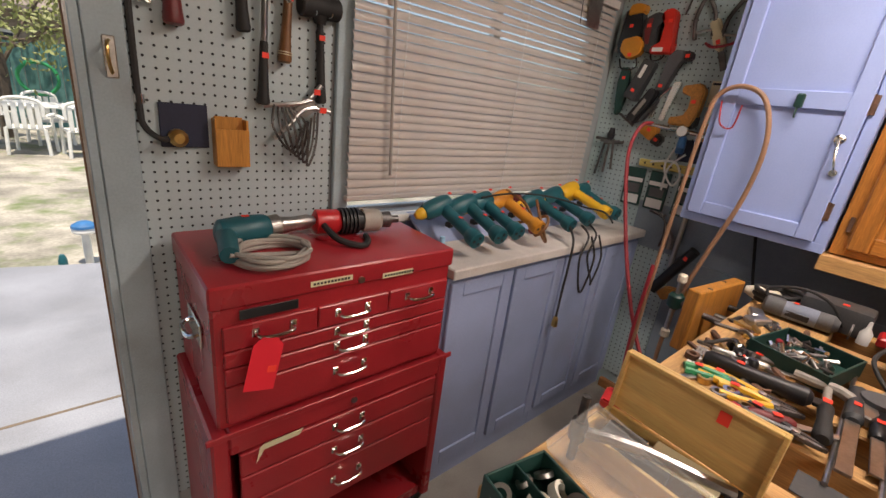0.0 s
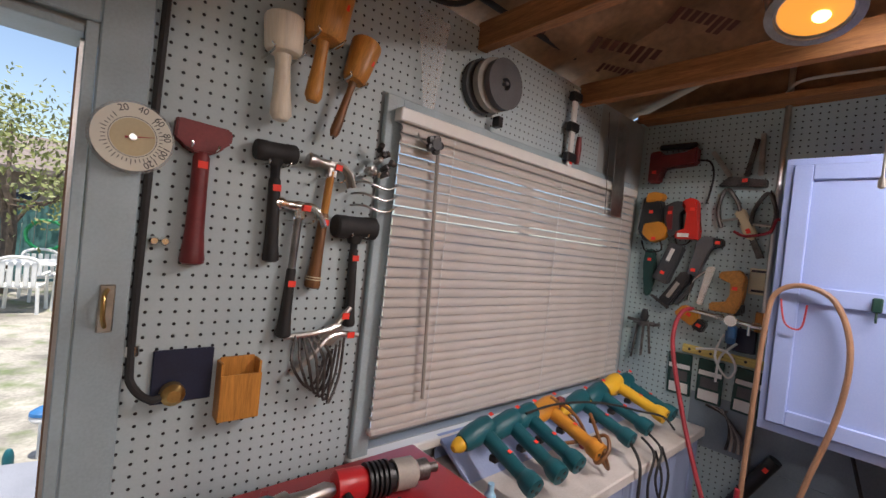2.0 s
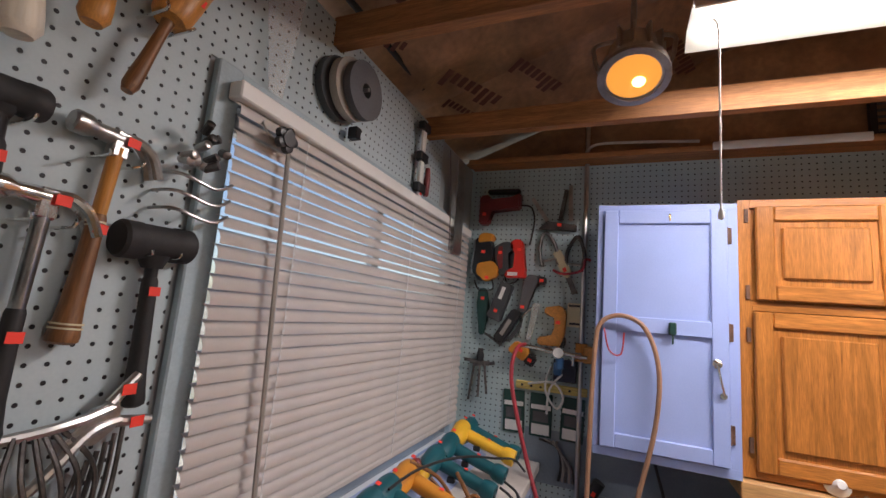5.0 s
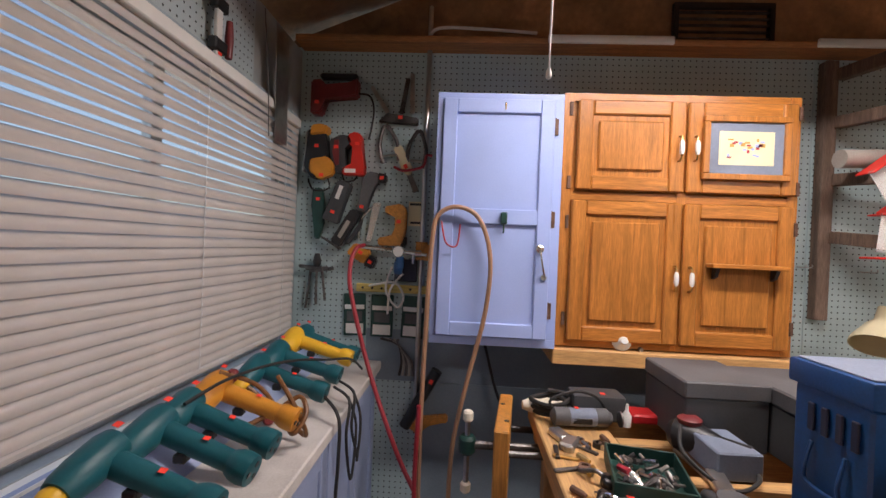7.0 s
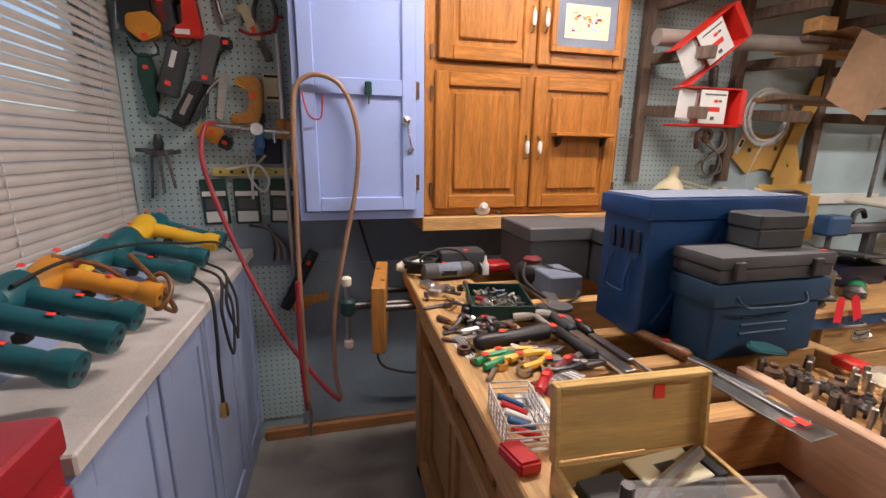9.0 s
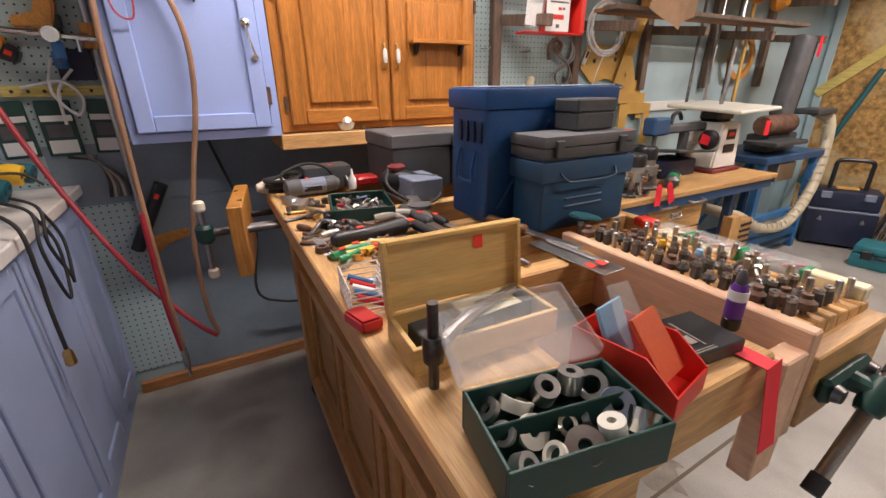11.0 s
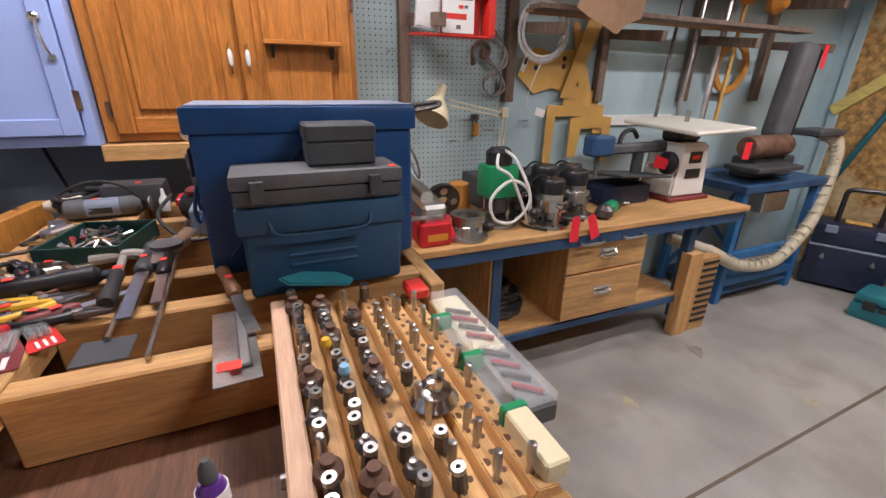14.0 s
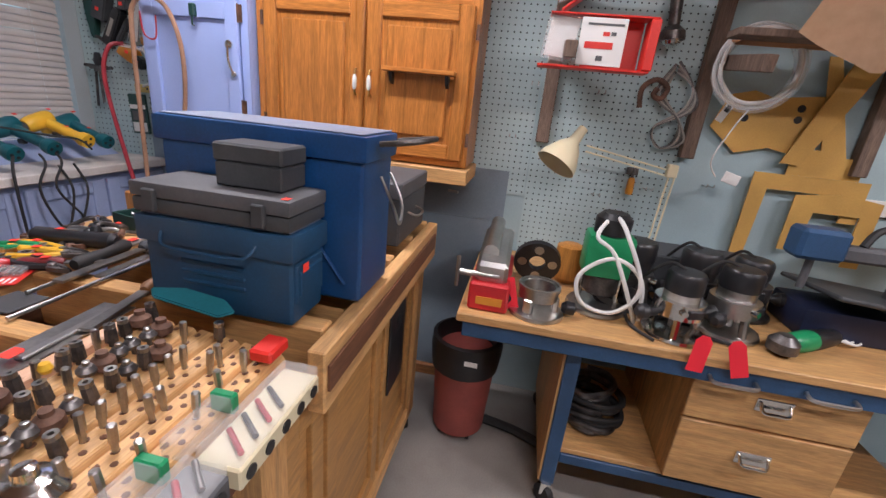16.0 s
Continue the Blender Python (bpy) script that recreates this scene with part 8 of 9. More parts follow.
solid("pine_offcut", b, "pine_y", "pale pine offcut on the rack", "offcut")
pb = thing("brown_paper", "sheet of brown paper draped over the rack arm", "paper", at(0, 0, 0))
b = B()
grid = []
for i in range(13):
    row = []
    for j in range(9):
        u, v = i / 12, j / 8          # u: from the wall over the board and down, v: along the rack
        h = max(0.0, (u - 0.45) / 0.55)
        y = (-1.50 - 0.30 * v) * (1 - h) + h * (-1.36 - 0.35 * v)
        drop = h * (0.30 + 0.09 * (1 - abs(2 * v - 1.15)))
        x = 2.50 - 0.30 * min(1, u / 0.5) + 0.03 * math.sin(7 * v + 2 * u) * h - 0.03 * h
        row.append(b.verts.new((x, y, 1.935 - drop + 0.012 * math.sin(6 * v + 3 * u) - 0.02 * max(0, h - 0.05))))
    grid.append(row)
for i in range(12):
    for j in range(8):
        b.faces.new((grid[i][j], grid[i][j + 1], grid[i + 1][j + 1], grid[i + 1][j]))
bmesh.ops.solidify(b, geom=b.faces[:], thickness=0.002)
part("sheet", b, "kraft_paper", pb)


def blade_box(label, m):
    o = thing("display_case", label, "display case", m, group="red display cases")
    bm = B()
    bx(bm, -0.02, 0.16, -0.005, 0.0, -0.075, 0.075, 0.001)
    bx(bm, -0.16, 0.19, -0.075, 0.0, -0.082, -0.074, 0.002)
    bx(bm, -0.14, 0.19, -0.075, 0.0, 0.074, 0.080, 0.002)
    bx(bm, 0.165, 0.195, -0.08, 0.0, -0.074, 0.074, 0.003)
    part("tray", bm, "bright_red", o)
    bm = B()
    bx(bm, -0.04, 0.10, -0.07, -0.066, -0.07, 0.07, 0.001)
    lb_ = part("label", bm, "paper", o, "white printed label card")
    bm = B()
    bx(bm, -0.022, 0.065, -0.0712, -0.0702, -0.02, 0.0, 0)
    bx(bm, 0.03, 0.05, -0.0712, -0.0702, 0.018, 0.030, 0)
    part("red_print", bm, "bright_red", lb_)
    bm = B()
    bx(bm, -0.02, 0.09, -0.0712, -0.0702, 0.048, 0.054, 0)
    bx(bm, 0.055, 0.07, -0.0712, -0.0702, 0.02, 0.03, 0)
    bx(bm, 0.02, 0.04, -0.0712, -0.0702, -0.055, -0.04, 0)
    part("dark_print", bm, "charcoal_dust", lb_)
    bm = B()
    bx(bm, -0.15, -0.045, -0.06, -0.058, -0.072, 0.068, 0.001, m=at(0, 0, 0, 0, 6, 0))
    part("sleeve", bm, "clear", o, "crinkled clear sleeve")
    bm = B()
    bx(bm, -0.14, -0.05, -0.05, -0.048, -0.06, 0.06, 0.001, m=at(0, 0, 0, 0, 6, 0))
    part("leaflet", bm, "paper", o)
    return o


# local x runs along the wall to the right, local -y faces the room
def face_w(x, y, z, roll=0.0, k=1.0):
    return Matrix.Translation((x, y, z)) @ Matrix(((0, 1, 0, 0), (-1, 0, 0, 0), (0, 0, 1, 0), (0, 0, 0, 1))) @ Matrix.Rotation(radians(roll), 4, "Y") @ Matrix.Scale(k, 4)


blade_box("red display case with a white label and clear sleeve", face_w(2.36, -0.83, 1.585))
blade_box("red display case tilted on the rack arm", face_w(2.36, -0.80, 1.83, -38))
cl = thing("tubing_coil", "coil of clear plastic tubing hung on a rack arm", "tubing", at(EX - 0.10, -1.42, 1.57))
for i in range(5):
    b = B()
    rr = 0.115 + 0.007 * i
    tube(b, coil_pts(-0.015 * (i % 3) - 0.02, 0, 0.006 * (i % 2), rr, 1, 0.0, 0.02, "x", 18, i), 0.0075, 8, 3)
    part("loop", b, "cord_white" if i % 2 else "clear", cl)
b = B()
tube(b, [(-0.02, -0.02, -0.12), (-0.02, 0.02, -0.2), (-0.02, 0.06, -0.32), (-0.02, 0.03, -0.38)], 0.003)
part("tail", b, "cord_white", cl)
b = B()
bx(b, -0.004, 0, -0.03, 0.03, -0.02, 0.02, 0.002, m=at(-0.03, -0.02, -0.38, 15))
bx(b, -0.006, -0.004, -0.012, 0.016, -0.01, 0.01, 0.0, m=at(-0.03, -0.02, -0.38, 15))
part("tag", b, "paper", cl, "small white tag")
ab = thing("abrasive_belt", "rolled brown sanding belt hung on the pegboard", "sanding belt", at(EX - 0.05, -1.13, 1.46))
b = B()
tube(b, [(0, 0.05, -0.05), (0, 0.055, 0.02), (0, 0.01, 0.055), (0, -0.035, 0.03), (0, -0.02, -0.01), (0, 0.01, 0.0), (0, 0.0, 0.025)], 0.010, 8, 5)
part("belt", b, "rust", ab)
cdd = thing("grey_cord_hank", "hank of grey power cord hung on the pegboard", "cord", at(EX - 0.03, -1.21, 1.40))
for i in range(4):
    b = B()
    s_ = 0.012 * i
    tube(b, [(0, 0.03, 0.14 + s_), (-0.01, 0.045 + s_, 0.06), (-0.02, -0.02, -0.02), (-0.01, -0.06 + s_, -0.10), (0, 0.02, -0.13), (-0.01, 0.06, -0.06), (-0.02, -0.03 - s_, 0.02), (-0.01, -0.045, 0.10), (0, 0.02, 0.15 + s_)], 0.005)
    part("loop", b, "dark_steel" if i % 2 else "cord_grey", cdd)
o = thing("can_lamp", "grey metal bulb holder hung on the pegboard", "lamp", wall_m(-1.13, 1.72, 6))
b = B()
lathe(b, [(0.045, 0), (0.042, 0.03), (0.02, 0.05), (0.022, 0.16), (0.015, 0.17)], at(0, -0.07, 0.05, -90), 16)
part("shade", b, "dark_steel", o)
b = B()
lathe(b, [(0.01, 0), (0.03, 0.012), (0.034, 0.03)], at(0, -0.095, 0.05, -90), 16)
part("bulb", b, "chrome", o)
o = thing("wood_handled_driver", "orange-handled screwdrivers hung on the pegboard", "screwdriver", wall_m(-1.12, 1.13))
b = B()
lathe(b, [(0.012, 0), (0.016, 0.01), (0.014, 0.06), (0.01, 0.07)], at(0, -0.06, 0.03, -90), 12)
part("handle", b, "orange", o)
b = B()
bx(b, -0.025, 0.02, 0.02, 0.05, 0.01, 0.03, 0.003)
rod(b, (0, 0.01, 0.03), (0, 0.05, 0.03), 0.006)
part("head", b, "dark_steel", o)
for i, (y, z) in enumerate(((-0.66, 1.46), (-0.92, 1.45), (-0.98, 1.05), (-1.40, 1.14), (-0.60, 1.25), (-1.18, 1.10))):
    b = B()
    tube(b, [(EX, y, z), (EX - 0.045, y, z), (EX - 0.05, y, z + 0.012)], 0.0025)
    tube(b, [(EX, y - 0.025, z), (EX - 0.045, y - 0.025, z), (EX - 0.05, y - 0.025, z + 0.012)], 0.0025)
    solid("peg_hook", b, "steel", "empty steel peg hook", "hook", group="peg hooks")
# hardboard templates
TP = [([(-0.17, -0.02), (-0.13, 0.10), (-0.05, 0.12), (0.02, 0.10), (0.20, 0.12), (0.24, 0.02), (0.16, -0.10), (0.05, -0.08), (-0.06, -0.11)], -1.53, 1.39, 0.010),
      ([(-0.15, 0.22), (-0.11, 0.22), (0.02, -0.12), (0.09, -0.12), (0.09, -0.20), (-0.16, -0.20), (-0.16, -0.10), (-0.07, -0.10)], -1.83, 1.42, 0.016),
      ([(0.02, 0.34), (0.09, 0.36), (0.12, 0.30), (-0.10, -0.20), (-0.17, -0.20)], -1.80, 1.46, 0.030),
      ([(-0.18, 0.06), (0.22, 0.06), (0.22, -0.10), (0.16, -0.10), (0.16, 0.0), (-0.12, 0.0), (-0.13, -0.28), (-0.18, -0.28)], -1.74, 1.16, 0.024),
      ([(-0.16, 0.08), (0.0, 0.10), (0.14, 0.08), (0.14, -0.18), (0.08, -0.18), (0.08, 0.02), (-0.08, 0.02), (-0.10, -0.14), (-0.16, -0.14)], -1.88, 1.07, 0.036)]
for i, (pts, y, z, off) in enumerate(TP):
    o = thing("hardboard_template", "tan hardboard router template hung on the wall", "template", wall_m(y, z, 0, off), group="hardboard templates")
    b = B()
    prism(b, pts, 0.006)
    bd_ = part("sheet", b, "card", o)
    if i == 0:
        for x_, y_ in ((-0.06, 0.02), (0.12, 0.03), (0.12, 0.07)):
            b = B()
            lathe(b, [(0.014, 0.0061), (0.014, 0.0068)], at(x_, y_, 0), 12)
            part("hole", b, "black", bd_)
        for x_, rl in ((-0.13, 25), (0.20, 10)):
            b = B()
            bx(b, -0.014, 0.014, -0.045, 0.045, 0.0062, 0.007, 0.0, m=at(x_, 0.04, 0, 0, 0, -rl))
            ll = part("label", b, "paper", bd_)
            b = B()
            bx(b, -0.008, 0.008, -0.005, 0.035, 0.0072, 0.0078, m=at(x_, 0.04, 0, 0, 0, -rl))
            part("print", b, "black", ll)
# swing-arm lamp
lm = thing("swing_arm_lamp", "cream swing-arm desk lamp leaning over the bench", "lamp", at(0, 0, 0))
b = B()
msh = Matrix.Translation((2.44, -0.83, 1.235)) @ Vector((-0.35, 0.45, -0.75)).to_track_quat("Z", "Y").to_matrix().to_4x4()
pr = [(0.018, -0.10), (0.022, -0.04), (0.045, -0.01), (0.075, 0.05), (0.08, 0.075), (0.077, 0.075), (0.07, 0.05), (0.04, -0.005)]
lathe(b, pr, msh, 22)
part("shade", b, "cream", lm, "cream enamelled cone shade")
for d_ in (0.0, 0.022):
    b = B()
    rod(b, (2.46, -0.90, 1.255 - d_), (2.53, -1.235, 1.19 - d_), 0.004, seg=6)
    part("upper_arm", b, "cream", lm)
    b = B()
    rod(b, (2.53, -1.235 - d_, 1.19), (2.55, -1.225 - d_, 0.83), 0.004, seg=6)
    part("lower_arm", b, "cream", lm)
b = B()
bx(b, 2.515, 2.545, -1.26, -1.22, 1.165, 1.215, 0.004)
part("joint", b, "cream", lm)
b = B()
bx(b, 2.52, 2.58, -1.27, -1.21, 0.753, 0.83, 0.006)
part("clamp", b, "dark_steel", lm)

# ---- machines on the router bench ----
def router(x, y, body, label, h=0.17, r=0.045, base="alu", rz=0):
    o = thing("wood_router", label, "router", at(x, y, RT, 0, 0, rz) @ Matrix.Scale(1.2, 4), group="routers on the bench")
    bm = B()
    lathe(bm, [(0.075, 0), (0.078, 0.004), (0.076, 0.012), (0.06, 0.015)], seg=24)
    part("base_plate", bm, base, o)
    for a in (25, 145, 265):
        bm = B()
        rod(bm, (0.06 * math.cos(radians(a)), 0.06 * math.sin(radians(a)), 0.012), (0.048 * math.cos(radians(a)), 0.048 * math.sin(radians(a)), 0.07), 0.010, seg=8)
        part("column", bm, base, o)
    bm = B()
    ring(bm, 0.06, 0.042, 0.06, 0.10, seg=22)
    part("collar", bm, base, o)
    bm = B()
    lathe(bm, [(0.012, 0.02), (0.014, 0.055), (r * 0.8, 0.058), (r, 0.075), (r, h * 0.70)], seg=20)
    part("motor", bm, body, o)
    bm = B()
    lathe(bm, [(r * 1.05, h * 0.70), (r * 1.08, h * 0.73), (r * 1.08, h * 0.95), (r * 0.95, h), (r * 0.5, h * 1.005)], seg=20)
    part("motor_cap", bm, "black", o, "black plastic motor cap")
    for s_ in (-1, 1):
        bm = B()
        lathe(bm, [(0.010, 0), (0.012, 0.02), (0.02, 0.03), (0.02, 0.045), (0.010, 0.055)], at(0, s_ * 0.058, 0.06, -90 * s_), 14)
        part("knob", bm, "black", o)
    bm = B()
    tube(bm, [(0.01, 0, h), (0.05, 0.02, h * 1.02), (0.10, 0.05, h * 0.6), (0.09, 0.08, 0.03), (0.03, 0.10, 0.008), (-0.05, 0.085, 0.008)], 0.0045, 7, 5)
    part("cord", bm, "rubber", o)
    bm = B()
    bx(bm, -0.064, -0.052, -0.02, 0.02, 0.07, 0.092, 0.002)
    part("scale_window", bm, "black", o)
    bm = B()
    rod(bm, (-0.066, 0.034, 0.085), (-0.05, 0.03, 0.085), 0.008, seg=10)
    part("clamp_screw", bm, "chrome", o)
    return o


router(2.02, -1.20, "alu", "chrome and black fixed-base router with a red tag", 0.17, 0.042, "chrome", 20)
router(2.10, -1.385, "steel", "grey steel router with a black cap on the bench", 0.18, 0.045, "alu", 50)
router(2.22, -1.10, "black", "black plunge router standing behind the others", 0.19, 0.05, "dark_steel", 80)
router(2.25, -1.32, "black", "black router with a dark housing", 0.18, 0.048, "dark_steel", 10)
router(2.28, -1.50, "charcoal", "dark grey router at the back of the bench", 0.17, 0.045, "dark_steel", 0)
rbase = thing("router_stand", "round grey router base with black knobs and a red tag", "router base", at(2.00, -0.785, RT) @ Matrix.Scale(1.1, 4))
b = B()
lathe(b, [(0.078, 0), (0.08, 0.004), (0.078, 0.012), (0.05, 0.014)], seg=26)
part("plate", b, "alu", rbase)
b = B()
ring(b, 0.055, 0.045, 0.05, 0.085, seg=24)
ring(b, 0.06, 0.053, 0.078, 0.09, seg=24)
part("ring", b, "steel", rbase)
for a in (30, 150, 270):
    b = B()
    bx(b, 0.042, 0.06, -0.014, 0.014, 0.012, 0.055, 0.004, m=at(0, 0, 0, 0, 0, a))
    part("pillar", b, "alu", rbase)
for s_ in (-1, 1):
    b = B()
    lathe(b, [(0.012, 0), (0.02, 0.012), (0.018, 0.035), (0.008, 0.04)], at(0, s_ * 0.07, 0.03, -90 * s_), 12)
    part("knob", b, "black", rbase)
gr = thing("green_router", "green plunge router with a looped white cord", "router", at(2.12, -0.985, RT) @ Matrix.Scale(1.12, 4))
b = B()
lathe(b, [(0.085, 0), (0.088, 0.004), (0.085, 0.014), (0.06, 0.016)], seg=26)
part("base_plate", b, "alu", gr)
for s_ in (-1, 1):
    b = B()
    rod(b, (0, s_ * 0.055, 0.012), (0, s_ * 0.055, 0.19), 0.008)
    part("plunge_post", b, "chrome", gr)
b = B()
bx(b, -0.05, 0.05, -0.065, 0.065, 0.11, 0.235, 0.014, seg=2)
part("housing", b, "green", gr)
b = B()
lathe(b, [(0.04, 0.05), (0.05, 0.06), (0.05, 0.11)], seg=18)
part("motor", b, "dark_steel", gr)
b = B()
lathe(b, [(0.05, 0.235), (0.05, 0.28), (0.035, 0.295)], seg=18)
part("cap", b, "black", gr)
b = B()
tube(b, [(-0.02, 0.0, 0.29), (-0.09, -0.02, 0.26), (-0.11, -0.08, 0.12), (-0.09, -0.03, 0.03), (-0.10, 0.06, 0.05), (-0.10, 0.08, 0.13), (-0.10, 0.0, 0.19), (-0.10, -0.08, 0.14), (-0.09, -0.1, 0.02)], 0.006, 8, 6)
tube(b, [(-0.02, 0.01, 0.29), (-0.08, 0.05, 0.24), (-0.10, 0.0, 0.2), (-0.10, -0.07, 0.06), (-0.09, -0.09, 0.008)], 0.006, 8, 6)
part("cord", b, "cord_white", gr, "looped white cord")
rv = thing("bench_vise_small", "red and grey machine vise on the bench corner", "vise", at(2.10, -0.632, RT) @ Matrix.Scale(1.25, 4))
b = B()
bx(b, -0.13, 0.13, -0.05, 0.05, 0, 0.075, 0.006)
part("base", b, "red_plastic", rv)
b = B()
bx(b, -0.10, 0.14, -0.04, 0.04, 0.076, 0.14, 0.01, m=at(0, 0, 0, 0, -8, 0))
lathe(b, [(0.02, -0.08), (0.02, 0.12)], at(0.01, 0.01, 0.15, 0, 82, 0), 14)
part("slide", b, "alu", rv)
b = B()
rod(b, (-0.11, 0.08, 0.09), (-0.11, -0.02, 0.09), 0.008)
rod(b, (-0.11, 0.085, 0.05), (-0.11, 0.085, 0.13), 0.005)
part("screw", b, "steel", rv)
b = B()
bx(b, -0.1325, -0.1305, -0.035, 0.03, 0.02, 0.04)
part("label", b, "orange", rv)
bw = thing("slotted_disc", "black slotted hand wheel leaning on the bench", "wheel", at(2.25, -0.78, RT + 0.085))
b = B()
ring(b, 0.085, 0.03, -0.012, 0.012, at(0, 0, 0, 0, 75, 0), 24)
part("rim", b, "black", bw)
for a in range(4):
    b = B()
    lathe(b, [(0.017, -0.0135), (0.017, -0.012)], at(0, 0, 0, 0, 75, 0) @ at(0.055 * math.cos(a * 1.57), 0.055 * math.sin(a * 1.57), 0), 12)
    part("slot", b, "steel", bw)
b = B()
lathe(b, [(0.04, 0), (0.055, 0.02), (0.05, 0.14), (0.03, 0.15)], at(2.33, -0.90, RT), 18)
solid("wood_block_jar", b, "orange_wood", "turned wooden canister at the back of the bench", "canister")
b = B()
bx(b, 2.34, 2.55, -1.60, -1.02, RT, RT + 0.15, 0.006)
solid("black_fence", b, "charcoal", "dark router table fence at the back of the bench", "fence part")
for x, y, rl in ((1.895, -1.235, 4), (1.90, -1.33, -18)):
    tg = thing("price_tag", "bright red card price tag hanging off a router", "tag", at(x, y, RT + 0.03, 0, 0, 0), group="red price tags")
    b = B()
    prism(b, [(-0.010, 0.04), (0.010, 0.04), (0.022, 0.024), (0.022, -0.07), (-0.022, -0.07), (-0.022, 0.024)], 0.0012, at(-0.01, 0, 0, 86, rl, -90))
    part("card", b, "tag", tg)
tg = thing("price_tag", "bright red card price tag leaning on the router base", "tag", at(1.99, -0.70, RT + 0.05), group="red price tags")
b = B()
prism(b, [(-0.015, 0.055), (0.015, 0.055), (0.022, -0.045), (-0.022, -0.045)], 0.0012, at(0, 0, 0, 75, -12, -90))
part("card", b, "tag", tg)
ag = thing("angle_grinder", "green and black angle grinder with a bundled cord", "grinder", at(2.06, -1.60, RT + 0.035, 0, 0, -60))
b = B()
lathe(b, [(0.025, -0.10), (0.03, -0.09), (0.033, -0.02), (0.030, 0.0)], at(0, 0, 0, 0, 90), 16)
part("motor_housing", b, "green", ag)
b = B()
lathe(b, [(0.030, 0.0), (0.032, 0.02), (0.026, 0.1), (0.018, 0.12)], at(0, 0, 0, 0, 90), 16)
part("grip", b, "black", ag)
b = B()
lathe(b, [(0.02, -0.03), (0.04, -0.02), (0.04, 0.01), (0.02, 0.03)], at(-0.12, 0, 0.0), 16)
part("gear_head", b, "dark_steel", ag)
b = B()
for i in range(3):
    tube(b, [(0.12, 0, -0.01), (0.16, 0.02 * i, -0.02), (0.24, 0.02 * i - 0.01, -0.025), (0.18, -0.03 + 0.015 * i, -0.02), (0.13, -0.01, -0.01)], 0.004)
part("cord", b, "cord_white", ag)
ss = thing("scroll_saw", "blue-grey scroll saw with a dark tilting table", "scroll saw", at(2.24, -1.78, RT))
b = B()
bx(b, -0.09, 0.11, -0.16, 0.16, 0, 0.10, 0.015, seg=2)
part("base", b, "navy", ss)
b = B()
bx(b, -0.17, 0.14, -0.21, 0.14, 0.135, 0.15, 0.005, m=at(0, 0, 0, 4, 6, 0))
part("table", b, "charcoal", ss)
b = B()
bx(b, -0.03, 0.03, -0.30, 0.20, 0.25, 0.30, 0.01, m=at(0, 0, 0, 0, 0, 0))
part("arm", b, "charcoal_dust", ss)
b = B()
bx(b, -0.045, 0.045, 0.08, 0.22, 0.245, 0.345, 0.012)
part("arm_head", b, "steel_blue", ss)
b = B()
bx(b, -0.02, 0.02, -0.15, -0.10, 0.1, 0.26, 0.004)
part("column", b, "charcoal_dust", ss)
b = B()
rod(b, (0, 0.15, 0.14), (0, 0.15, 0.25), 0.012)
part("blade_clamp", b, "charcoal_dust", ss)
b = B()
tube(b, [(0, 0.02, 0.30), (0.02, -0.02, 0.35), (0.04, -0.10, 0.36), (0.06, -0.16, 0.32)], 0.012)
part("blower_hose", b, "rubber", ss)
tg = part("card_tag", prism(B(), [(-0.05, -0.03), (0.045, -0.03), (0.06, 0.025), (-0.04, 0.03)], 0.001, at(-0.10, -0.18, 0.21, 84, 14, -90)), "tag", ss, "bright red card price tag")
sp = thing("spindle_sander", "white oscillating spindle sander with a pale tilted table", "sander", at(2.22, -2.17, RT))
b = B()
prism(b, [(-0.13, 0.02), (0.13, 0.02), (0.12, 0.12), (0.085, 0.17), (0.10, 0.30), (-0.10, 0.30), (-0.09, 0.17), (-0.12, 0.12)], 0.22, Matrix(((0, 0, 1, -0.11), (1, 0, 0, 0), (0, 1, 0, 0), (0, 0, 0, 1))), 0.012)
bd_ = part("body", b, "white", sp)
b = B()
bx(b, -0.13, 0.13, -0.15, 0.15, 0, 0.022, 0.004)
part("foot", b, "maroon", sp)
b = B()
bx(b, -0.07, 0.07, -0.08, 0.08, 0.30, 0.37, 0.02)
part("trunnion", b, "black", sp)
b = B()
bx(b, -0.24, 0.22, -0.21, 0.21, 0.38, 0.40, 0.006, m=at(0, 0, 0, -2, -3, 0))
part("table", b, "dial", sp)
b = B()
rod(b, (0, -0.02, 0.39), (0, -0.02, 0.46), 0.012)
part("spindle", b, "steel", sp)
b = B()
lathe(b, [(0.03, 0), (0.06, 0.012), (0.06, 0.03), (0.03, 0.045)], at(-0.06, 0.11, 0.20, -90), 20)
part("dust_port", b, "black", sp)
b = B()
bx(b, -0.113, -0.1095, -0.05, 0.04, 0.20, 0.26, 0.0)
part("badge", b, "black", bd_)
b = B()
bx(b, -0.1145, -0.1132, -0.035, 0.02, 0.22, 0.24, 0.0)
part("badge_mark", b, "bright_red", bd_)
b = B()
bx(b, -0.116, -0.1095, -0.06, 0.05, 0.12, 0.17, 0.003)
part("switch_plate", b, "black", bd_)
b = B()
prism(b, [(-0.03, -0.045), (0.03, -0.045), (0.03, 0.05), (-0.03, 0.05)], 0.001, at(2.12, -2.60, RT + 0.24, 88, 4, -90))
solid("price_tag", b, "tag", "bright red card price tag on the sander", "tag", group="red price tags")

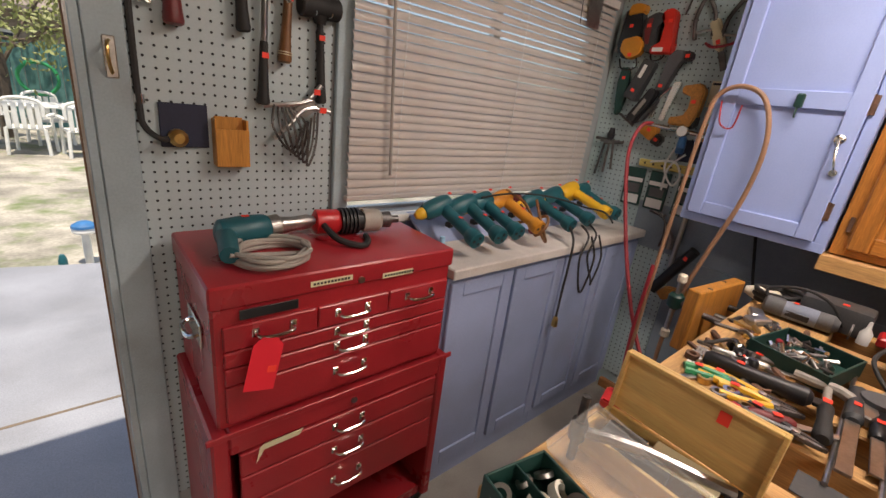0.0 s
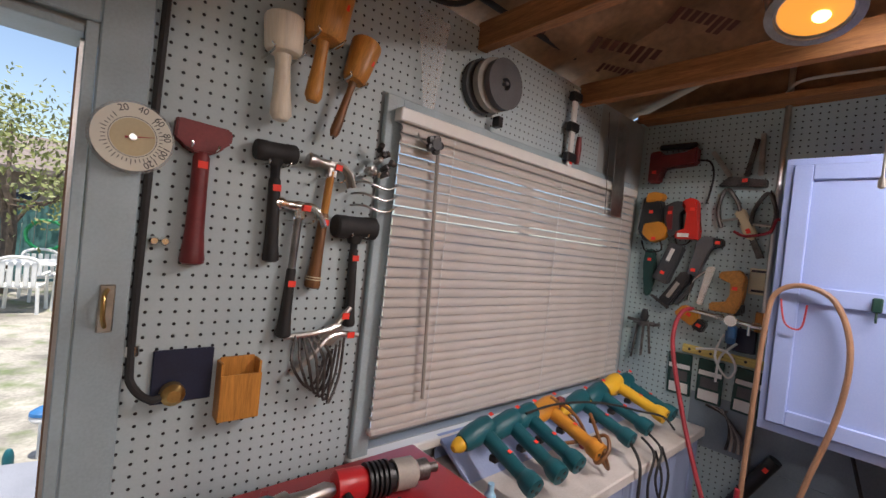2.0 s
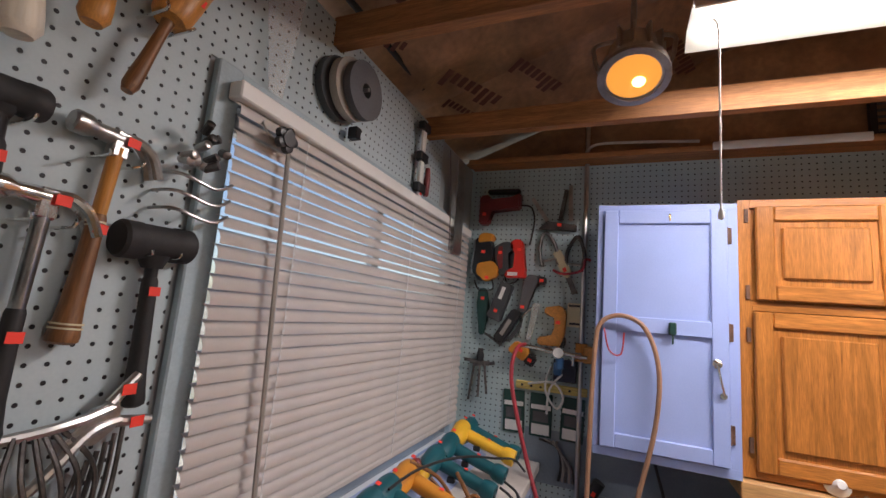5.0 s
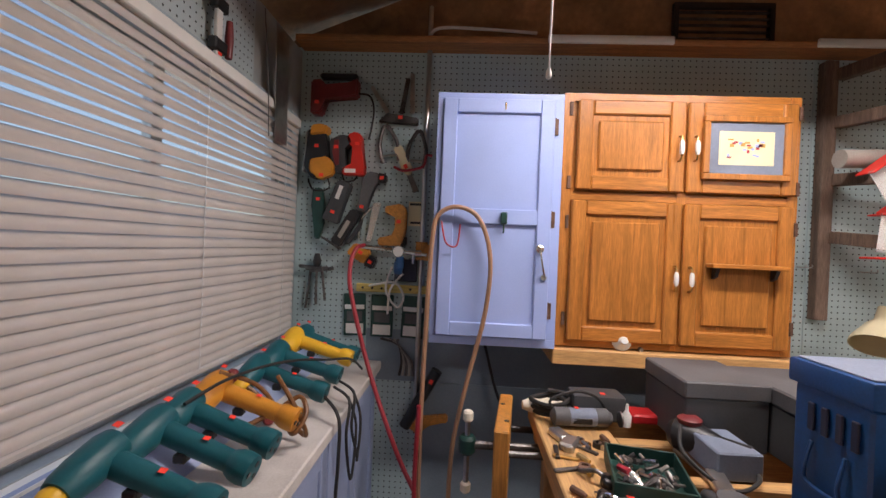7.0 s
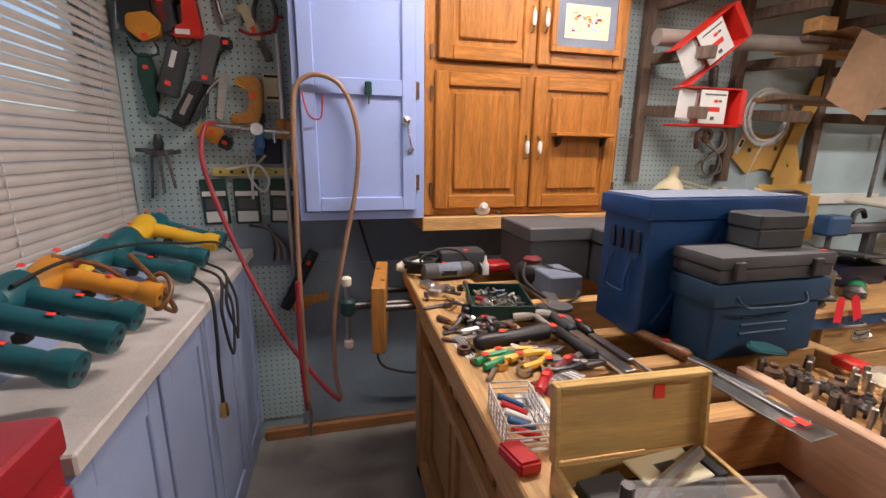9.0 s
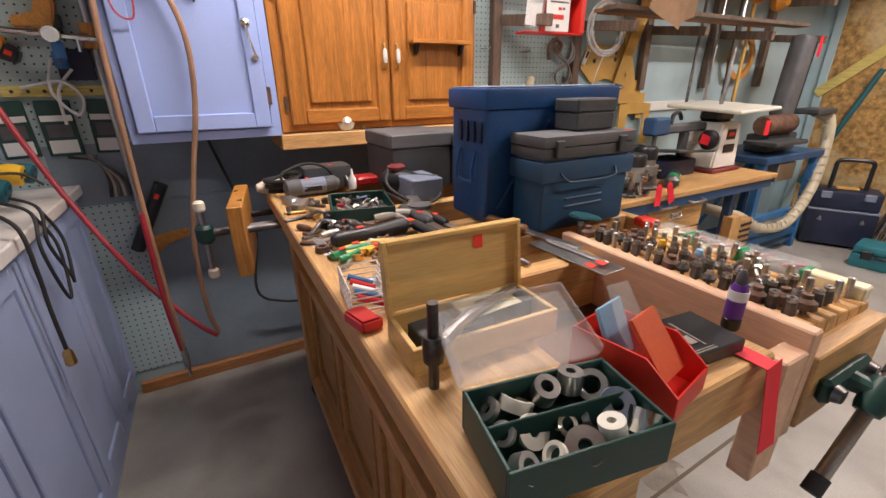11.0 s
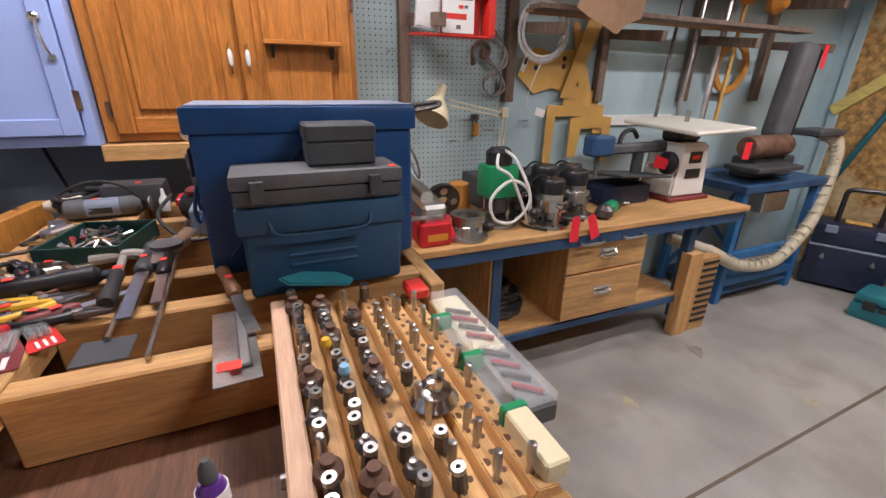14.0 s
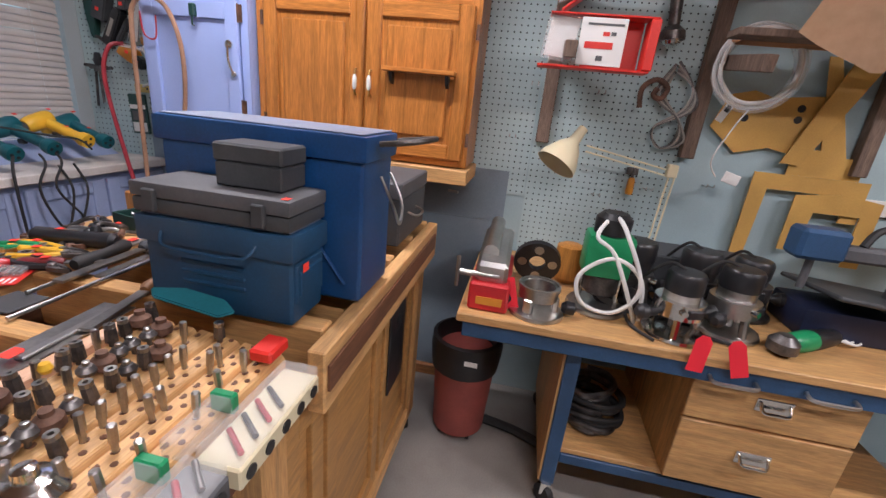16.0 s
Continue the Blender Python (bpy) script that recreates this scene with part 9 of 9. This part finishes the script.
# under the bench
dk = thing("cord_pile", "pile of black cords and clamps on the lower shelf", "cords", at(2.2, -1.08, 0.262))
for i in range(5):
    b = B()
    tube(b, coil_pts(0.02 * i - 0.04, 0.02 * (i % 3), 0.012 + 0.02 * i, 0.09 + 0.01 * (i % 2), 2, 0.03, 0.2, "z", 9, i + 3), 0.012)
    part("coil", b, "rubber" if i % 2 else "dark_steel", dk)
tc = thing("trash_can", "faded red plastic bin with a black liner bag", "bin", at(2.28, -0.56, 0))
b = B()
lathe(b, [(0.105, 0.03), (0.11, 0.035), (0.13, 0.40), (0.135, 0.41)], seg=24)
part("bucket", b, "bin_red", tc)
b = B()
lathe(b, [(0.138, 0.33), (0.142, 0.36), (0.148, 0.43), (0.145, 0.47), (0.13, 0.475), (0.11, 0.40)], seg=24)
part("liner", b, "black", tc, "black liner bag folded over the rim")
b = B()
bx(b, -0.1475, -0.145, -0.06, -0.01, 0.41, 0.43)
part("print", b, "paper", tc)
for a in range(4):
    b = B()
    lathe(b, [(0.016, -0.008), (0.016, 0.008)], at(0.085 * math.cos(a * 1.57 + 0.7), 0.085 * math.sin(a * 1.57 + 0.7), 0.016, 90), 10)
    part("caster", b, "rubber", tc)
b = B()
tube(b, [(2.35, -0.45, 0.04), (2.3, -0.78, 0.03), (2.2, -0.95, 0.05)], 0.02)
solid("floor_hose", b, "rubber", "dark hose lying on the floor by the bin", "hose")

# ---- far corner ----
bk = thing("wood_louvre_block", "pine plank and slotted grey vent block standing on the floor", "vent block", at(1.97, -2.19, 0))
b = B()
bx(b, -0.03, 0.03, 0.0, 0.10, 0, 0.50, 0.003)
part("plank", b, "pine_z", bk)
b = B()
bx(b, -0.02, 0.04, -0.16, -0.001, 0, 0.46, 0.003)
cs_ = part("block", b, "pine_z", bk)
for i in range(10):
    b = B()
    bx(b, -0.026, -0.0205, -0.15, -0.03, 0.06 + i * 0.04, 0.075 + i * 0.04)
    part("slot", b, "black", cs_)
ct = thing("sander_cart", "blue steel machine cart with a shelf and rails", "cart", at(2.33, -3.05, 0))
for x in (-0.20, 0.22):
    for y in (-0.38, 0.36):
        b = B()
        bx(b, x - 0.025, x + 0.025, y - 0.025, y + 0.025, 0, 0.74, 0.003)
        part("leg", b, "cart_blue", ct)
b = B()
bx(b, -0.24, 0.26, -0.42, 0.40, 0.741, 0.79, 0.005)
part("top", b, "steel_blue", ct)
for z in (0.12, 0.30):
    b = B()
    bx(b, -0.222, -0.18, -0.354, 0.334, z, z + 0.05, 0.003)
    part("rail", b, "cart_blue", ct)
b = B()
bx(b, -0.22, 0.24, -0.37, 0.35, 0.06, 0.08)
part("shelf", b, "steel_blue", ct)
b = B()
bx(b, -0.226, -0.10, -0.06, 0.18, 0.60, 0.73, 0.006)
part("switch_box", b, "alu", ct, "grey metal switch box")
for ya, yb in ((-0.36, 0.34), (0.34, -0.36)):
    b = B()
    rod(b, (0.20, ya, 0.12), (0.20, yb, 0.70), 0.016, seg=6)
    part("brace", b, "cart_blue", ct)
bs_ = thing("belt_sander", "dark belt and disc sander with an upright belt", "belt sander", at(2.30, -3.08, 0.79))
b = B()
bx(b, -0.08, 0.08, -0.20, 0.20, 0, 0.13, 0.012)
part("base", b, "charcoal", bs_)
b = B()
bx(b, -0.06, 0.06, -0.10, 0.06, 0.24, 0.80, 0.045, m=at(0, 0, 0, 6, 0, 0), seg=4)
part("belt", b, "charcoal_dust", bs_, "grey sanding belt")
b = B()
bx(b, -0.045, 0.07, -0.135, -0.105, 0.2, 0.78, 0.01, m=at(0, 0, 0, 6, 0, 0))
part("belt_guard", b, "black", bs_)
b = B()
lathe(b, [(0.06, -0.20), (0.07, -0.18), (0.07, 0.16), (0.05, 0.20)], at(-0.06, 0.10, 0.20, 90), 20)
part("motor", b, "rust", bs_)
b = B()
bx(b, -0.22, 0.0, -0.05, 0.38, 0.07, 0.10, 0.006)
bx(b, -0.20, -0.02, -0.42, -0.15, 0.26, 0.30, 0.008)
part("work_table", b, "charcoal", bs_)
b = B()
prism(b, [(-0.02, -0.07), (0.02, -0.07), (0.02, 0.06), (-0.02, 0.06)], 0.001, at(-0.08, -0.16, 0.72, 90, 0, -90))
part("tag_card", b, "tag", bs_, "bright red card tag")
dh = thing("dust_hose", "ivory corrugated dust hose sagging from the sander", "hose", at(0, 0, 0))
b = B()
hp = [(2.2, -3.42, 1.06), (2.15, -3.52, 1.02), (2.12, -3.53, 0.85), (2.08, -3.40, 0.50), (2.06, -3.1, 0.27), (2.08, -2.75, 0.28), (2.12, -2.50, 0.40), (2.25, -2.3, 0.46)]
tube(b, hp, 0.036, 12, 10)
part("hose", b, "ivory_hose", dh)
b = B()
P_ = [Vector(p) for p in hp]
for i in range(len(P_) - 1):
    for j in range(6):
        c0 = P_[i].lerp(P_[i + 1], j / 6)
        d_ = (P_[i + 1] - P_[i]).normalized()
        ring(b, 0.039, 0.034, -0.004, 0.004, Matrix.Translation(c0) @ d_.to_track_quat("Z", "Y").to_matrix().to_4x4(), 12)
part("rib", b, "ivory_hose", dh)
tbx = thing("rolling_toolbox", "navy plastic rolling toolbox with a telescoping handle", "toolbox", at(1.99, -3.80, 0, 0, 0, 26))
b = B()
bx(b, -0.22, 0.22, -0.14, 0.14, 0.02, 0.30, 0.02, seg=2)
part("lower_box", b, "navy", tbx)
b = B()
bx(b, -0.21, 0.21, -0.13, 0.13, 0.315, 0.46, 0.02, seg=2)
part("upper_box", b, "navy", tbx)
b = B()
bx(b, -0.222, 0.222, -0.10, 0.143, 0.298, 0.312, 0.003)
part("trim_band", b, "lid_dust", tbx)
for x in (-0.13, 0.13):
    b = B()
    bx(b, x - 0.035, x + 0.035, 0.125, 0.145, 0.40, 0.455, 0.006)
    part("catch", b, "lid_dust", tbx)
    b = B()
    lathe(b, [(0.008, 0), (0.016, 0.012), (0.01, 0.03), (0.002, 0.045)], at(x, 0.145, 0.21), 10)
    part("latch", b, "charcoal_dust", tbx)
b = B()
tube(b, [(-0.11, 0, 0.46), (-0.11, 0, 0.60), (-0.10, 0, 0.68), (0, 0, 0.69), (0.10, 0, 0.68), (0.11, 0, 0.60), (0.11, 0, 0.46)], 0.016)
part("handle", b, "black", tbx)
b = B()
bx(b, -0.07, 0.07, -0.03, 0.04, 0.461, 0.475, 0.003)
part("top_tray", b, "card", tbx)
for x in (-0.2, 0.2):
    b = B()
    lathe(b, [(0.05, -0.018), (0.05, 0.018)], at(x, -0.12, 0.05, 0, 90), 16)
    part("wheel", b, "rubber", tbx)
tlc = thing("teal_toolbox", "teal plastic carry case with black latches on the floor", "toolbox", at(1.52, -3.50, 0, 0, 0, 8))
b = B()
bx(b, -0.21, 0.21, -0.13, 0.13, 0, 0.10, 0.015, seg=2)
part("base", b, "teal_lid", tlc)
b = B()
bx(b, -0.205, 0.205, -0.125, 0.125, 0.105, 0.165, 0.02, seg=2)
part("lid", b, "teal_lid", tlc)
for x in (-0.12, 0.12):
    b = B()
    bx(b, x - 0.03, x + 0.03, 0.125, 0.14, 0.07, 0.13, 0.004)
    part("latch", b, "black", tlc)
b = B()
tube(b, [(-0.07, 0.13, 0.10), (-0.06, 0.16, 0.10), (0.06, 0.16, 0.10), (0.07, 0.13, 0.10)], 0.010)
part("handle", b, "black", tlc)
for i, (x0, x1, z1) in enumerate(((1.78, 1.66, 0.86), (1.74, 1.655, 0.92), (1.70, 1.645, 0.88), (1.60, 1.50, 0.80))):
    b = B()
    rod(b, (x0, S_Y + 0.32, 0.0), (x1, S_Y + 0.04, z1), 0.014, seg=8)
    solid("steel_bar", b, "dark_steel", "dark steel clamp bar leaning on the board wall", "bar", group="leaning bars")
b = B()
rod(b, (2.38, S_Y + 0.20, 0.42), (2.12, S_Y + 0.035, 1.36), 0.02, seg=10)
tp = solid("teal_pole", b, "teal", "teal metal pole leaning in the corner", "pole")
b = B()
bx(b, -0.45, 0.50, -0.012, 0.012, -0.04, 0.04, 0.003, m=at(2.14, S_Y + 0.03, 1.50, 0, 41.5, 0))
solid("yellow_brace", b, "mustard", "yellow-green painted diagonal brace on the board wall", "brace")
b = B()
bx(b, 2.471, 2.53, S_Y + 0.001, S_Y + 0.03, 0, 2.35, 0.003)
structure("trim_corner", b, "panel_blue", "pale blue corner board")
ea = thing("wooden_easel", "pine trestle stand with crossbars leaning by the wall", "stand", at(1.12, -3.60, 0))
for x0, y0, x1, y1 in ((0.20, 0.30, 0.12, -0.02), (-0.28, 0.30, -0.30, -0.02)):
    b = B()
    rod(b, (x0, y0, 0.03), (x1, y1, 0.80), 0.026, seg=4)
    part("leg", b, "pine_z", ea)
for z, y in ((0.22, 0.23), (0.56, 0.09), (0.78, 0.0)):
    b = B()
    bx(b, -0.32, 0.18, y - 0.02, y + 0.02, z - 0.03, z + 0.03, 0.003)
    part("crossbar", b, "pine", ea)
b = B()
bx(b, -0.28, 0.14, -0.20, 0.12, 0.812, 0.84, 0.003)
part("top", b, "pine", ea)
for x in (0.20, -0.28):
    b = B()
    lathe(b, [(0.025, -0.01), (0.025, 0.01)], at(x, 0.30, 0.026, 90), 12)
    part("caster", b, "rubber", ea)
for i, (y, r, mt, x) in enumerate(((-2.5, 0.012, "steel", 2.5), (-2.66, 0.014, "alu", 2.46), (-2.75, 0.016, "dark_timber", 2.52), (-2.85, 0.012, "card", 2.5), (-2.38, 0.01, "dark_steel", 2.55))):
    b = B()
    rod(b, (x - 0.04, y + 0.1, 1.10), (x + 0.04, y - 0.05, 1.98), r, seg=10)
    solid("hung_clamp_bar", b, mt, "long bar hung among the rack posts", "bar", group="hung bars")
b = B()
ring(b, 0.16, 0.12, -0.01, 0.01, at(2.58, -2.95, 1.45, 0, 90), 24)
solid("wood_hoop", b, "orange_wood", "round wooden hoop hung on the wall", "hoop")
b = B()
lathe(b, [(0.02, 0), (0.05, 0.01), (0.06, 0.05), (0.03, 0.10)], at(2.5, -3.05, 1.80, 0, -90), 14)
lathe(b, [(0.02, 0), (0.05, 0.01), (0.05, 0.05), (0.03, 0.08)], at(2.5, -2.8, 1.83, 0, -90), 14)
solid("orange_lamp_guard", b, "orange", "orange plastic reels on the rack", "reel")
b = B()
bx(b, E_X - 0.02, E_X - 0.001, -2.55, -1.95, 1.10, 1.16, 0.002)
solid("white_batten", b, "white", "white painted batten on the blue wall", "batten")
